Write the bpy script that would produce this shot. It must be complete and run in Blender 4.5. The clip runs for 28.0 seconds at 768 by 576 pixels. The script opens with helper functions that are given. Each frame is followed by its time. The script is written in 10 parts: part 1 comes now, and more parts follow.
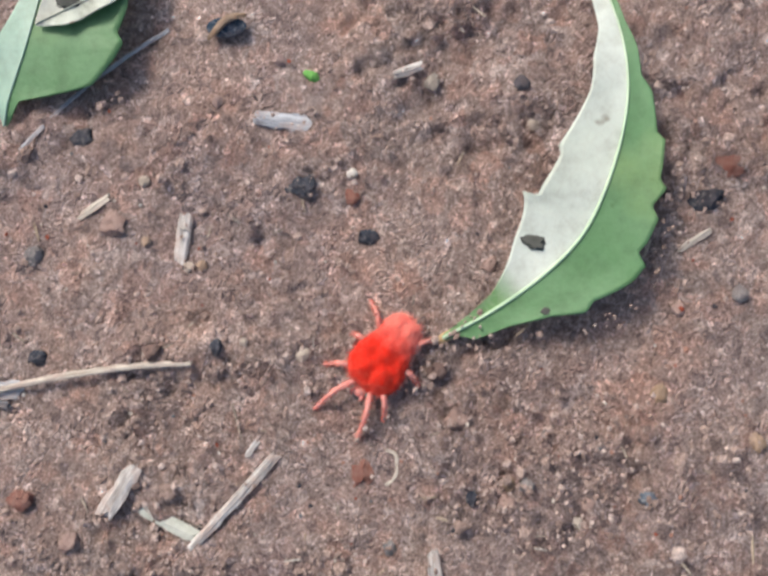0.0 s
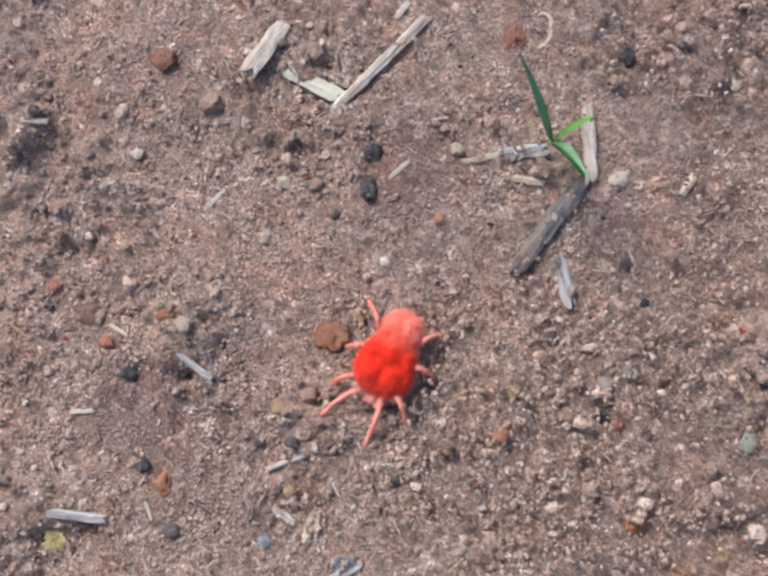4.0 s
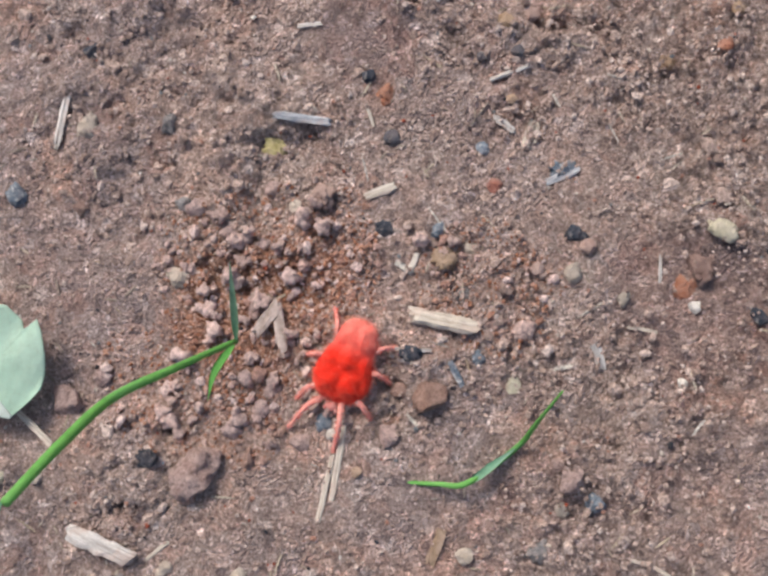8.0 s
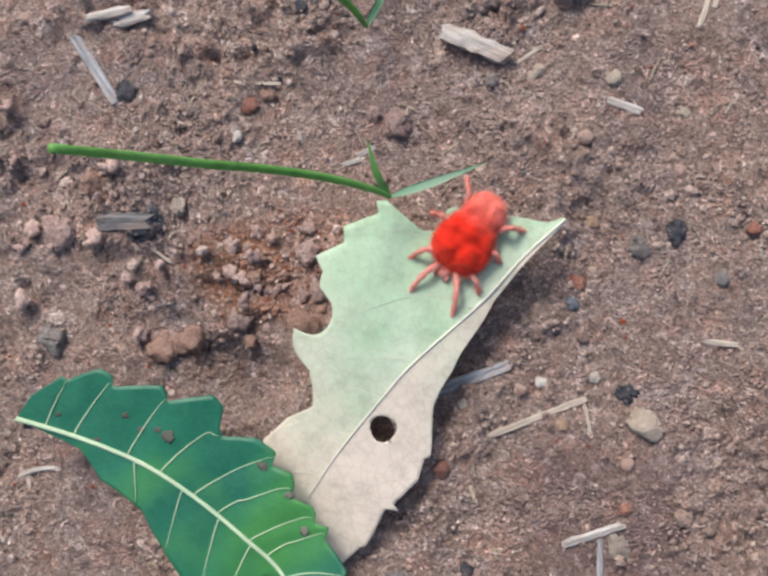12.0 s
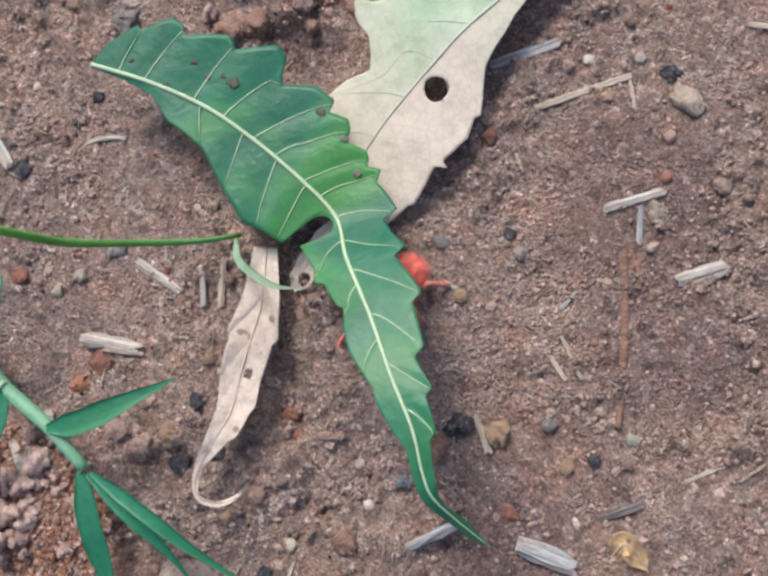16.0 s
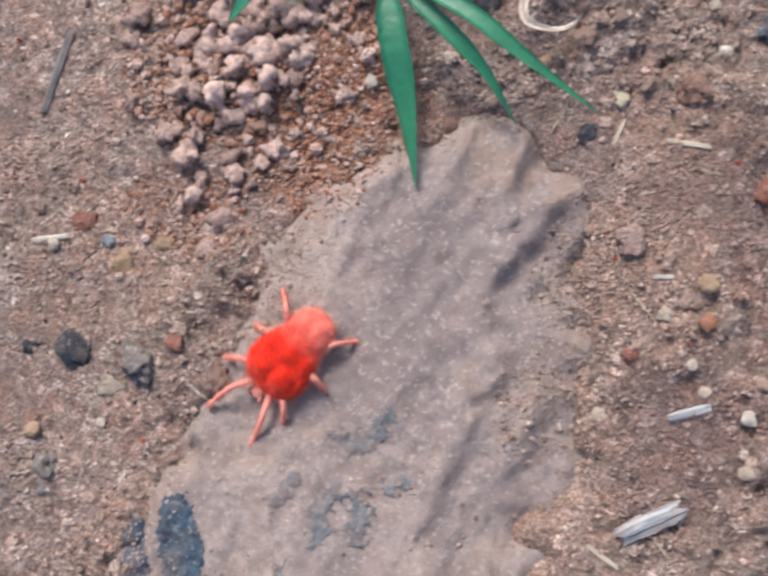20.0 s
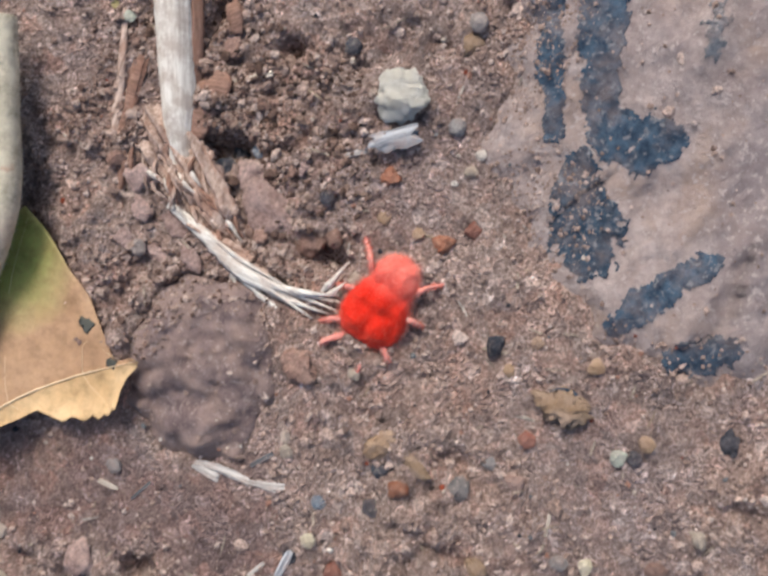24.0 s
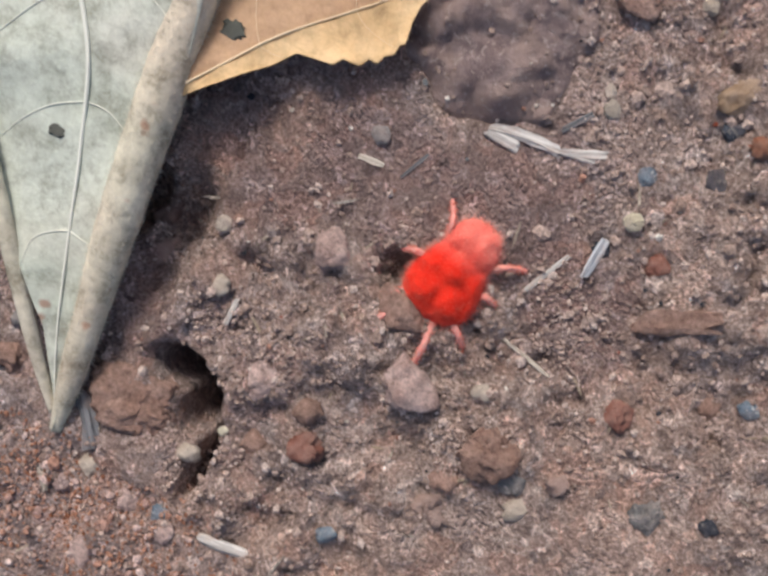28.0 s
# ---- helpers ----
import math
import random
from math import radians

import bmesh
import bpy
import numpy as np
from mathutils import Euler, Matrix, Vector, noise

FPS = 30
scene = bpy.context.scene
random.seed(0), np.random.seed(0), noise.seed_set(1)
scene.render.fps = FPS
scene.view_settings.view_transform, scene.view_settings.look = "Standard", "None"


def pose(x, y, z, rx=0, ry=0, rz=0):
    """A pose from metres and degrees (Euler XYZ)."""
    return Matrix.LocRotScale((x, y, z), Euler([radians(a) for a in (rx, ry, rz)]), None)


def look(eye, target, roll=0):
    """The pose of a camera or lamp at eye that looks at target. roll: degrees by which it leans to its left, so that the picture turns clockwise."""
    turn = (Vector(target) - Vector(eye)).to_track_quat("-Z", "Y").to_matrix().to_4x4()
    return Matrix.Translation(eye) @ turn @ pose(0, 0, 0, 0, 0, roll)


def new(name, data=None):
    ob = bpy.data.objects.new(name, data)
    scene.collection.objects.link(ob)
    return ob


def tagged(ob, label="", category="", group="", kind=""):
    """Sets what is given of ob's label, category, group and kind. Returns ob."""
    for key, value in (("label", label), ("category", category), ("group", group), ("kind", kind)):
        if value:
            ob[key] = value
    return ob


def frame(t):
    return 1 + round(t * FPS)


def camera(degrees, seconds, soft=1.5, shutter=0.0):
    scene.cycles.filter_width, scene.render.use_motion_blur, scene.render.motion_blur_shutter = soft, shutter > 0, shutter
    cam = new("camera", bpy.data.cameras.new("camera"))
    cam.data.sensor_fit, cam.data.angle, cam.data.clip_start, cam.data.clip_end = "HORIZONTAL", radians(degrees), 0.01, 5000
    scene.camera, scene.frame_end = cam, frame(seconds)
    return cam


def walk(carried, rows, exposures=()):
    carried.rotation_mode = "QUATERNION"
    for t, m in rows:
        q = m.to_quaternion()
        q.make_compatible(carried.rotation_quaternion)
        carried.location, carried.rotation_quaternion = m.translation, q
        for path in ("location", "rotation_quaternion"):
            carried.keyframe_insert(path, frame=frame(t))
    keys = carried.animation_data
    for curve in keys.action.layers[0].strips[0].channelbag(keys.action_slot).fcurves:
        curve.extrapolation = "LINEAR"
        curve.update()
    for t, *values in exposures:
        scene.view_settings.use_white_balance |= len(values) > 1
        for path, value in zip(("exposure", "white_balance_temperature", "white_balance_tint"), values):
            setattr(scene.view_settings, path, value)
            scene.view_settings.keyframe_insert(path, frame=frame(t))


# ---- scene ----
cam = camera(49.0, 28.0, soft=2.7, shutter=0.35)
PATH = [
    (0, 0.00000, -0.00000, 0.10165, 4.09, 6.16, -0.04),
    (0.5, 0.00020, -0.01041, 0.10104, 4.22, 7.00, 0.28),
    (1, -0.00216, -0.02217, 0.10100, 5.02, 7.13, 0.90),
    (1.5, -0.00927, -0.02594, 0.09874, 3.71, 7.88, 1.19),
    (2, -0.01860, -0.03437, 0.09521, 3.47, 7.23, 1.62),
    (2.5, -0.02100, -0.04345, 0.09229, 4.34, 6.88, 2.31),
    (4.5, -0.01375, -0.05852, 0.10165, 4.53, 7.06, 3.59),
    (5, -0.01361, -0.06844, 0.10420, 5.49, 7.13, 4.37),
    (5.5, -0.01637, -0.07615, 0.10209, 6.22, 6.73, 5.08),
    (6, -0.01875, -0.08668, 0.10320, 6.30, 6.78, 5.62),
    (6.5, -0.02314, -0.08866, 0.10499, 4.31, 7.47, 6.17),
    (7, -0.03065, -0.09408, 0.10654, 5.29, 7.31, 6.76),
    (7.5, -0.03551, -0.09939, 0.10402, 5.52, 6.90, 6.97),
    (8, -0.03700, -0.10189, 0.10178, 5.24, 6.62, 7.08),
    (8.5, -0.04202, -0.10877, 0.10284, 5.49, 5.61, 7.21),
    (9, -0.04637, -0.11294, 0.10154, 5.81, 4.88, 7.48),
    (9.5, -0.04664, -0.12342, 0.10090, 5.97, 4.53, 7.55),
    (10, -0.04898, -0.13264, 0.10075, 6.04, 4.85, 8.05),
    (10.5, -0.05709, -0.14389, 0.09872, 5.17, 4.75, 8.76),
    (11, -0.06539, -0.15576, 0.10023, 2.54, 4.73, 9.77),
    (11.5, -0.07264, -0.16277, 0.10544, 2.33, 4.06, 10.89),
    (13.5, -0.07986, -0.16596, 0.10504, 2.44, 6.67, 12.29),
    (14, -0.07769, -0.18353, 0.10447, 4.87, 5.38, 12.48),
    (14.5, -0.07301, -0.20394, 0.10210, 5.90, 5.90, 13.03),
    (15, -0.07611, -0.20456, 0.10396, 5.34, 5.38, 13.71),
    (15.5, -0.07400, -0.20758, 0.10544, 5.31, 5.66, 14.31),
    (16, -0.06910, -0.21193, 0.10706, 5.92, 5.89, 14.71),
    (16.5, -0.07159, -0.22083, 0.10764, 6.39, 5.29, 14.94),
    (17, -0.07391, -0.23387, 0.10810, 6.95, 5.23, 15.59),
    (17.5, -0.07702, -0.24281, 0.10578, 4.01, 6.34, 16.08),
    (18, -0.07738, -0.24599, 0.10050, 3.49, 6.39, 16.93),
    (18.4, -0.07872, -0.24850, 0.09984, 2.67, 6.44, 17.47),
    (18.5, -0.07860, -0.24929, 0.09877, 2.54, 6.67, 17.33),
    (19, -0.08178, -0.24765, 0.08407, 2.81, 6.28, 17.88),
    (19.5, -0.08393, -0.25564, 0.08513, 3.03, 5.77, 18.59),
    (20, -0.09141, -0.26666, 0.08911, 3.41, 6.76, 19.05),
    (20.5, -0.09597, -0.26867, 0.08880, -1.16, 9.55, 20.78),
    (21, -0.10448, -0.28060, 0.08674, -1.28, 9.76, 21.79),
    (21.5, -0.11218, -0.29071, 0.08114, -0.06, 9.62, 22.54),
    (22, -0.11721, -0.30243, 0.07432, 0.13, 8.56, 23.76),
    (22.5, -0.11394, -0.30765, 0.07497, 0.44, 8.96, 24.94),
    (24.5, -0.11179, -0.32590, 0.09298, -5.86, 9.02, 25.39),
    (25, -0.11201, -0.33170, 0.09477, -5.38, 9.45, 25.85),
    (25.5, -0.11660, -0.34524, 0.09067, -4.73, 8.93, 26.66),
    (26, -0.11777, -0.35473, 0.08999, -4.71, 8.54, 26.97),
    (26.5, -0.12762, -0.36088, 0.09407, -3.57, 7.57, 27.44),
    (27, -0.12852, -0.36863, 0.09084, -2.87, 7.00, 27.56),
    (27.5, -0.12899, -0.36616, 0.08187, -3.64, 7.70, 27.85),
    (28, -0.12678, -0.36908, 0.07831, -3.77, 7.67, 27.89),
]
walk(cam, [(t, pose(x, y, z, rx, ry, rz)) for t, x, y, z, rx, ry, rz in PATH],
     [(0, 0.05), (5, 0.12), (8, 0.05), (11, -0.08), (15, -0.1), (17.5, 0.0), (20, 0.12), (22, 0.0), (25, -0.1), (28, -0.15)])

# ---- daylight: a bright overcast sky with a broad soft sun ----
SUN_AZ, SUN_EL = radians(128), radians(46)
world = bpy.data.worlds.new("overcast")
scene.world = world
world.use_nodes = True
wt = world.node_tree
sky = wt.nodes.new("ShaderNodeTexSky")
sky.sky_type, sky.sun_disc = "NISHITA", False
sky.sun_elevation, sky.sun_rotation = SUN_EL, radians(90) - SUN_AZ
sky.air_density, sky.dust_density, sky.ozone_density = 1.0, 4.0, 1.0
wt.nodes["Background"].inputs[1].default_value = 0.155
wt.links.new(sky.outputs[0], wt.nodes["Background"].inputs[0])
sun_data = bpy.data.lights.new("sun", "SUN")
sun_data.energy, sun_data.angle, sun_data.color = 2.85, radians(17), (1.0, 0.94, 0.86)
sun = new("sun", sun_data)
sun.matrix_world = look((math.cos(SUN_AZ) * 5, math.sin(SUN_AZ) * 5, math.tan(SUN_EL) * 5), (0, 0, 0))

# ---- materials (procedural, coordinates in metres) ----
MM = 0.001


def shade(name, rough=0.9, spec=0.3):
    m = bpy.data.materials.new(name)
    m.use_nodes = True
    b = m.node_tree.nodes["Principled BSDF"]
    b.inputs["Roughness"].default_value = rough
    b.inputs["Specular IOR Level"].default_value = spec
    return m, m.node_tree, b


def node(nt, kind, links=(), **values):
    n = nt.nodes.new(kind)
    for key, value in values.items():
        n.inputs[key.replace("_", " ")].default_value = value
    for key, out in links:
        nt.links.new(out, n.inputs[key])
    return n


def coords(nt, stretch=(1, 1, 1), kind="Object"):
    tc = nt.nodes.new("ShaderNodeTexCoord")
    mp = nt.nodes.new("ShaderNodeMapping")
    mp.inputs["Scale"].default_value = stretch
    nt.links.new(tc.outputs[kind], mp.inputs["Vector"])
    return mp.outputs[0]


def noise_at(nt, vec, scale, detail=4.0, rough=0.6):
    return node(nt, "ShaderNodeTexNoise", [("Vector", vec)], Scale=scale, Detail=detail, Roughness=rough).outputs[0]


def ramp(nt, fac, stops, hard=False):
    r = nt.nodes.new("ShaderNodeValToRGB")
    r.color_ramp.interpolation = "CONSTANT" if hard else "LINEAR"
    while len(r.color_ramp.elements) < len(stops):
        r.color_ramp.elements.new(0.5)
    for e, (p, c) in zip(r.color_ramp.elements, stops):
        e.position, e.color = p, (*c, 1.0)
    nt.links.new(fac, r.inputs[0])
    return r.outputs[0]


def blend(nt, fac, a, b, kind="MIX"):
    n = nt.nodes.new("ShaderNodeMix")
    n.data_type, n.blend_type = "RGBA", kind
    for slot, value in ((0, fac), (6, a), (7, b)):
        if isinstance(value, (int, float)):
            n.inputs[slot].default_value = value
        elif isinstance(value, tuple):
            n.inputs[slot].default_value = (*value, 1.0)
        else:
            nt.links.new(value, n.inputs[slot])
    return n.outputs[2]


def relieved(nt, b, height, far, strength=1.0):
    bump = node(nt, "ShaderNodeBump", [("Height", height)], Strength=strength, Distance=far)
    nt.links.new(bump.outputs[0], b.inputs["Normal"])


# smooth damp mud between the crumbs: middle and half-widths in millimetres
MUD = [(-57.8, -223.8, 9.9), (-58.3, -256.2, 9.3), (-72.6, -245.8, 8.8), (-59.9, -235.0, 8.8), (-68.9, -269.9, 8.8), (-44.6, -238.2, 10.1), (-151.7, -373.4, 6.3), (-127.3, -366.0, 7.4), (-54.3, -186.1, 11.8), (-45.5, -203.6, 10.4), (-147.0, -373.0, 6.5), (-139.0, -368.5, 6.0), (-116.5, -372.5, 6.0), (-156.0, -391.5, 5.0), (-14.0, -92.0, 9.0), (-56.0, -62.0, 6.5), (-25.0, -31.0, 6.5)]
# rust-red powder among the loose crumbs
RUST = [(-67.5, -98.5, 8.5), (-60.5, -93.0, 5.0), (-113.5, -247.5, 8.0), (-117.0, -254.0, 6.0), (-104.0, -163.0, 6.0)]


def soil_material(name, dark, mid, light, patch, damp, gloss=0.9):
    """Soil: grains of three sizes over broad damp and dry patches; its finest bright cells are painted glints."""
    m, nt, b = shade(name, gloss, 0.25)
    v = coords(nt)
    speck = noise_at(nt, v, 2900, 5, 0.8)
    fine = noise_at(nt, v, 1100, 6, 0.75)
    mid_n = noise_at(nt, v, 190, 4, 0.65)
    broad = noise_at(nt, v, 30, 4, 0.6)
    c = ramp(nt, fine, [(0.37, dark), (0.5, mid), (0.63, light)])
    c = blend(nt, ramp(nt, mid_n, [(0.42, (0, 0, 0)), (0.66, (0.7, 0.7, 0.7))]), c, patch)
    c = blend(nt, ramp(nt, broad, [(0.42, (0, 0, 0)), (0.62, (0.8, 0.8, 0.8))]), c, damp)
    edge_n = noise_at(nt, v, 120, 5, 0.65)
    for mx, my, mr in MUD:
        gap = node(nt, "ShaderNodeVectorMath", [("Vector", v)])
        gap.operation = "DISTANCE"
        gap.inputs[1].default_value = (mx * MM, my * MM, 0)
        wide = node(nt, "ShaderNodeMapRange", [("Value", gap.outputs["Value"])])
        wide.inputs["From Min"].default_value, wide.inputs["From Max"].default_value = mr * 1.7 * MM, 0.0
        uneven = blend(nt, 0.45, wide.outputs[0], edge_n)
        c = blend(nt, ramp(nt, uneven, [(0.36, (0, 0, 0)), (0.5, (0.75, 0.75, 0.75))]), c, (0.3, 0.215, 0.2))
    for mx, my, mr in RUST:
        gap = node(nt, "ShaderNodeVectorMath", [("Vector", v)])
        gap.operation = "DISTANCE"
        gap.inputs[1].default_value = (mx * MM, my * MM, 0)
        wide = node(nt, "ShaderNodeMapRange", [("Value", gap.outputs["Value"])])
        wide.inputs["From Min"].default_value, wide.inputs["From Max"].default_value = mr * 1.7 * MM, 0.0
        c = blend(nt, ramp(nt, blend(nt, 0.45, wide.outputs[0], edge_n), [(0.34, (0, 0, 0)), (0.52, (0.85, 0.85, 0.85))]), c, (0.4, 0.21, 0.135))
    rusty = noise_at(nt, coords(nt, (1.1, 0.9, 1.0)), 64, 3, 0.6)
    c = blend(nt, ramp(nt, rusty, [(0.5, (0, 0, 0)), (0.64, (0.6, 0.6, 0.6))]), c, (0.52, 0.36, 0.295))
    c = blend(nt, 0.75, c, ramp(nt, speck, [(0.38, (0.42, 0.38, 0.37)), (0.5, (1.0, 1.0, 1.0)), (0.62, (1.6, 1.66, 1.7))]), "MULTIPLY")
    warp = node(nt, "ShaderNodeTexNoise", [("Vector", v)], Scale=700.0, Detail=2.0)
    bent = node(nt, "ShaderNodeVectorMath", [("Vector", v)])
    bent.operation = "ADD"
    near = node(nt, "ShaderNodeVectorMath", [("Vector", warp.outputs["Color"])])
    near.operation = "SCALE"
    near.inputs["Scale"].default_value = 0.0018
    nt.links.new(near.outputs[0], bent.inputs[1])
    for size, how, stops in ((330.0, 0.45, [(0.0, (0.66, 0.62, 0.62)), (0.25, (0.95, 0.93, 0.92)), (0.55, (1.02, 1.0, 1.0)), (0.7, (1.12, 0.86, 0.76)), (0.85, (1.12, 1.14, 1.16)), (1.0, (1.3, 1.33, 1.33))]),
                             (900.0, 0.7, [(0.0, (0.4, 0.4, 0.45)), (0.1, (0.8, 0.77, 0.76)), (0.5, (1.0, 1.0, 1.0)), (0.8, (1.14, 1.02, 0.97)), (0.93, (1.2, 1.22, 1.24)), (1.0, (1.7, 1.8, 1.85))]),
                             # the finest cells: rare bright ones paint glints of wet grains into the colour
                             (2100.0, 0.8, [(0.0, (0.7, 0.68, 0.68)), (0.15, (1.0, 1.0, 1.0)), (0.9, (1.0, 1.0, 1.0)), (0.95, (1.5, 1.55, 1.6)), (1.0, (2.0, 2.1, 2.2))])):
        cell = node(nt, "ShaderNodeTexVoronoi", [("Vector", bent.outputs[0])], Scale=size)
        part_of = nt.nodes.new("ShaderNodeSeparateColor")
        nt.links.new(cell.outputs["Color"], part_of.inputs[0])
        c = blend(nt, how, c, ramp(nt, part_of.outputs[0], stops), "MULTIPLY")
    nt.links.new(c, b.inputs["Base Color"])
    grains = blend(nt, 0.35, fine, speck)
    for size, how in ((700.0, 0.1), (1700.0, 0.26)):
        cell = node(nt, "ShaderNodeTexVoronoi", [("Vector", bent.outputs[0])], Scale=size)
        round_top = ramp(nt, cell.outputs["Distance"], [(0.0, (1, 1, 1)), (0.3, (0.85, 0.85, 0.85)), (0.62, (0, 0, 0))])
        here = noise_at(nt, v, 240, 3, 0.6)
        grains = blend(nt, ramp(nt, here, [(0.44, (0.02, 0.02, 0.02)), (0.6, (how, how, how))]), grains, round_top)
    relieved(nt, b, grains, 0.0018, 1.0)
    return m


def crumb_material(name, stops, hard=False, rough=0.92, grain=2400):
    m, nt, b = shade(name, rough, 0.25)
    v = coords(nt)
    isle = nt.nodes.new("ShaderNodeNewGeometry").outputs["Random Per Island"]
    c = ramp(nt, isle, stops, hard)
    n = noise_at(nt, v, grain, 4, 0.7)
    c = blend(nt, 0.55, c, ramp(nt, n, [(0.38, (0.4, 0.37, 0.36)), (0.62, (1.5, 1.5, 1.5))]), "MULTIPLY")
    nt.links.new(c, b.inputs["Base Color"])
    relieved(nt, b, n, 0.0006, 1.0)
    return m


def clod_material(name, dark, light):
    """Dried soil: grains and stains, each clod a little different."""
    m, nt, b = shade(name, 0.95, 0.2)
    v = coords(nt)
    c = ramp(nt, noise_at(nt, v, 420, 5, 0.7), [(0.36, dark), (0.64, light)])
    n = noise_at(nt, v, 2200, 5, 0.8)
    c = blend(nt, 0.6, c, ramp(nt, n, [(0.36, (0.4, 0.37, 0.36)), (0.5, (1.0, 1.0, 1.0)), (0.64, (1.45, 1.48, 1.5))]), "MULTIPLY")
    rnd = nt.nodes.new("ShaderNodeObjectInfo").outputs["Random"]
    c = blend(nt, 1.0, c, ramp(nt, rnd, [(0, (0.8, 0.78, 0.77)), (1, (1.1, 1.1, 1.1))]), "MULTIPLY")
    nt.links.new(c, b.inputs["Base Color"])
    relieved(nt, b, n, 0.0008, 1.0)
    return m


def stone_material(name, a, c2, speck=None, rough=0.85, scale=420, dusty=0.42, stain=None):
    m, nt, b = shade(name, rough, 0.35)
    v = coords(nt)
    n = noise_at(nt, v, scale, 5, 0.7)
    c = ramp(nt, n, [(0.38, a), (0.62, c2)])
    rnd = nt.nodes.new("ShaderNodeObjectInfo").outputs["Random"]
    c = blend(nt, 1.0, c, ramp(nt, rnd, [(0, (0.8, 0.8, 0.8)), (1, (1.15, 1.12, 1.1))]), "MULTIPLY")
    dust = noise_at(nt, v, 260, 4, 0.7)
    c = blend(nt, ramp(nt, dust, [(0.42, (0, 0, 0)), (0.62, (dusty, dusty, dusty))]), c, (0.46, 0.335, 0.29))
    if stain:
        broad_n = noise_at(nt, v, 95, 5, 0.65)
        c = blend(nt, ramp(nt, broad_n, [(0.52, (0, 0, 0)), (0.66, (0.6, 0.6, 0.6))]), c, stain)
        c = blend(nt, ramp(nt, noise_at(nt, coords(nt, (1.0, 0.6, 1.0)), 60, 4, 0.6), [(0.4, (0.5, 0.5, 0.5)), (0.54, (0, 0, 0))]), c, (0.27, 0.23, 0.25))
    if speck:
        s = noise_at(nt, v, 1500, 3, 0.6)
        c = blend(nt, ramp(nt, s, [(0.56, (0, 0, 0)), (0.66, (1, 1, 1))]), c, speck)
    nt.links.new(c, b.inputs["Base Color"])
    relieved(nt, b, noise_at(nt, v, 1900, 5, 0.8), 0.0007, 1.0)
    return m


def fibre_material(name, a, c2, dirt, axis=0, rough=0.75):
    """Dry plant fibre: long streaks along one axis, with soil rubbed in."""
    m, nt, b = shade(name, rough, 0.3)
    st = [1.0, 1.0, 1.0]
    st[axis] = 0.07
    v = coords(nt, tuple(st))
    n = noise_at(nt, v, 2600, 4, 0.7)
    c = ramp(nt, n, [(0.38, a), (0.62, c2)])
    d = noise_at(nt, coords(nt), 330, 4, 0.7)
    c = blend(nt, ramp(nt, d, [(0.46, (0, 0, 0)), (0.62, (0.7, 0.7, 0.7))]), c, dirt)
    nt.links.new(c, b.inputs["Base Color"])
    relieved(nt, b, n, 0.0002, 0.8)
    return m


def leaf_material(name, a, c2, blotch, spot=None, rough=0.5, spec=0.4, thin=0.25, net=None, wither=None, mottle=0.3):
    m, nt, b = shade(name, rough, spec)
    v = coords(nt)
    n = noise_at(nt, v, 90, 4, 0.6)
    c = ramp(nt, n, [(0.3, a), (0.7, c2)])
    k = noise_at(nt, v, 42, 3, 0.6)
    c = blend(nt, ramp(nt, k, [(0.5, (0, 0, 0)), (0.68, (0.85, 0.85, 0.85))]), c, blotch)
    if wither:
        # the leaf changes colour along its length, away from its own origin
        far = node(nt, "ShaderNodeVectorMath", [("Vector", v)])
        far.operation = "DISTANCE"
        far.inputs[1].default_value = wither[3] if len(wither) > 3 else (0, 0, 0)
        mr = node(nt, "ShaderNodeMapRange", [("Value", far.outputs["Value"])])
        mr.inputs["From Min"].default_value, mr.inputs["From Max"].default_value = wither[0], wither[1]
        uneven = blend(nt, 0.3, mr.outputs[0], noise_at(nt, v, 160, 4, 0.6))
        c = blend(nt, ramp(nt, uneven, [(0.3, (0, 0, 0)), (0.66, (1, 1, 1))]), c, wither[2])
    cells = node(nt, "ShaderNodeTexVoronoi", [("Vector", v)], Scale=620.0)
    cells.feature = "DISTANCE_TO_EDGE"
    edge = ramp(nt, cells.outputs["Distance"], [(0.0, (1, 1, 1)), (0.09, (0, 0, 0))])
    c = blend(nt, blend(nt, 0.17, (0, 0, 0), edge), c, net or c2)
    if spot:
        s = noise_at(nt, v, 300, 2, 0.5)
        c = blend(nt, ramp(nt, s, [(0.69, (0, 0, 0)), (0.74, (0.85, 0.85, 0.85))]), c, spot)
    worn = noise_at(nt, v, 330, 7, 0.72)
    c = blend(nt, mottle, c, ramp(nt, worn, [(0.34, (0.45, 0.42, 0.38)), (0.5, (1.0, 1.0, 1.0)), (0.66, (1.3, 1.3, 1.3))]), "MULTIPLY")
    nt.links.new(c, b.inputs["Base Color"])
    relieved(nt, b, blend(nt, 0.5, worn, noise_at(nt, v, 900, 4, 0.6)), 0.0004, 0.4 + 0.6 * mottle)
    t = nt.nodes.new("ShaderNodeBsdfTranslucent")
    nt.links.new(c, t.inputs["Color"])
    mix = nt.nodes.new("ShaderNodeMixShader")
    mix.inputs[0].default_value = thin
    nt.links.new(b.outputs[0], mix.inputs[1])
    nt.links.new(t.outputs[0], mix.inputs[2])
    nt.links.new(mix.outputs[0], nt.nodes["Material Output"].inputs[0])
    return m


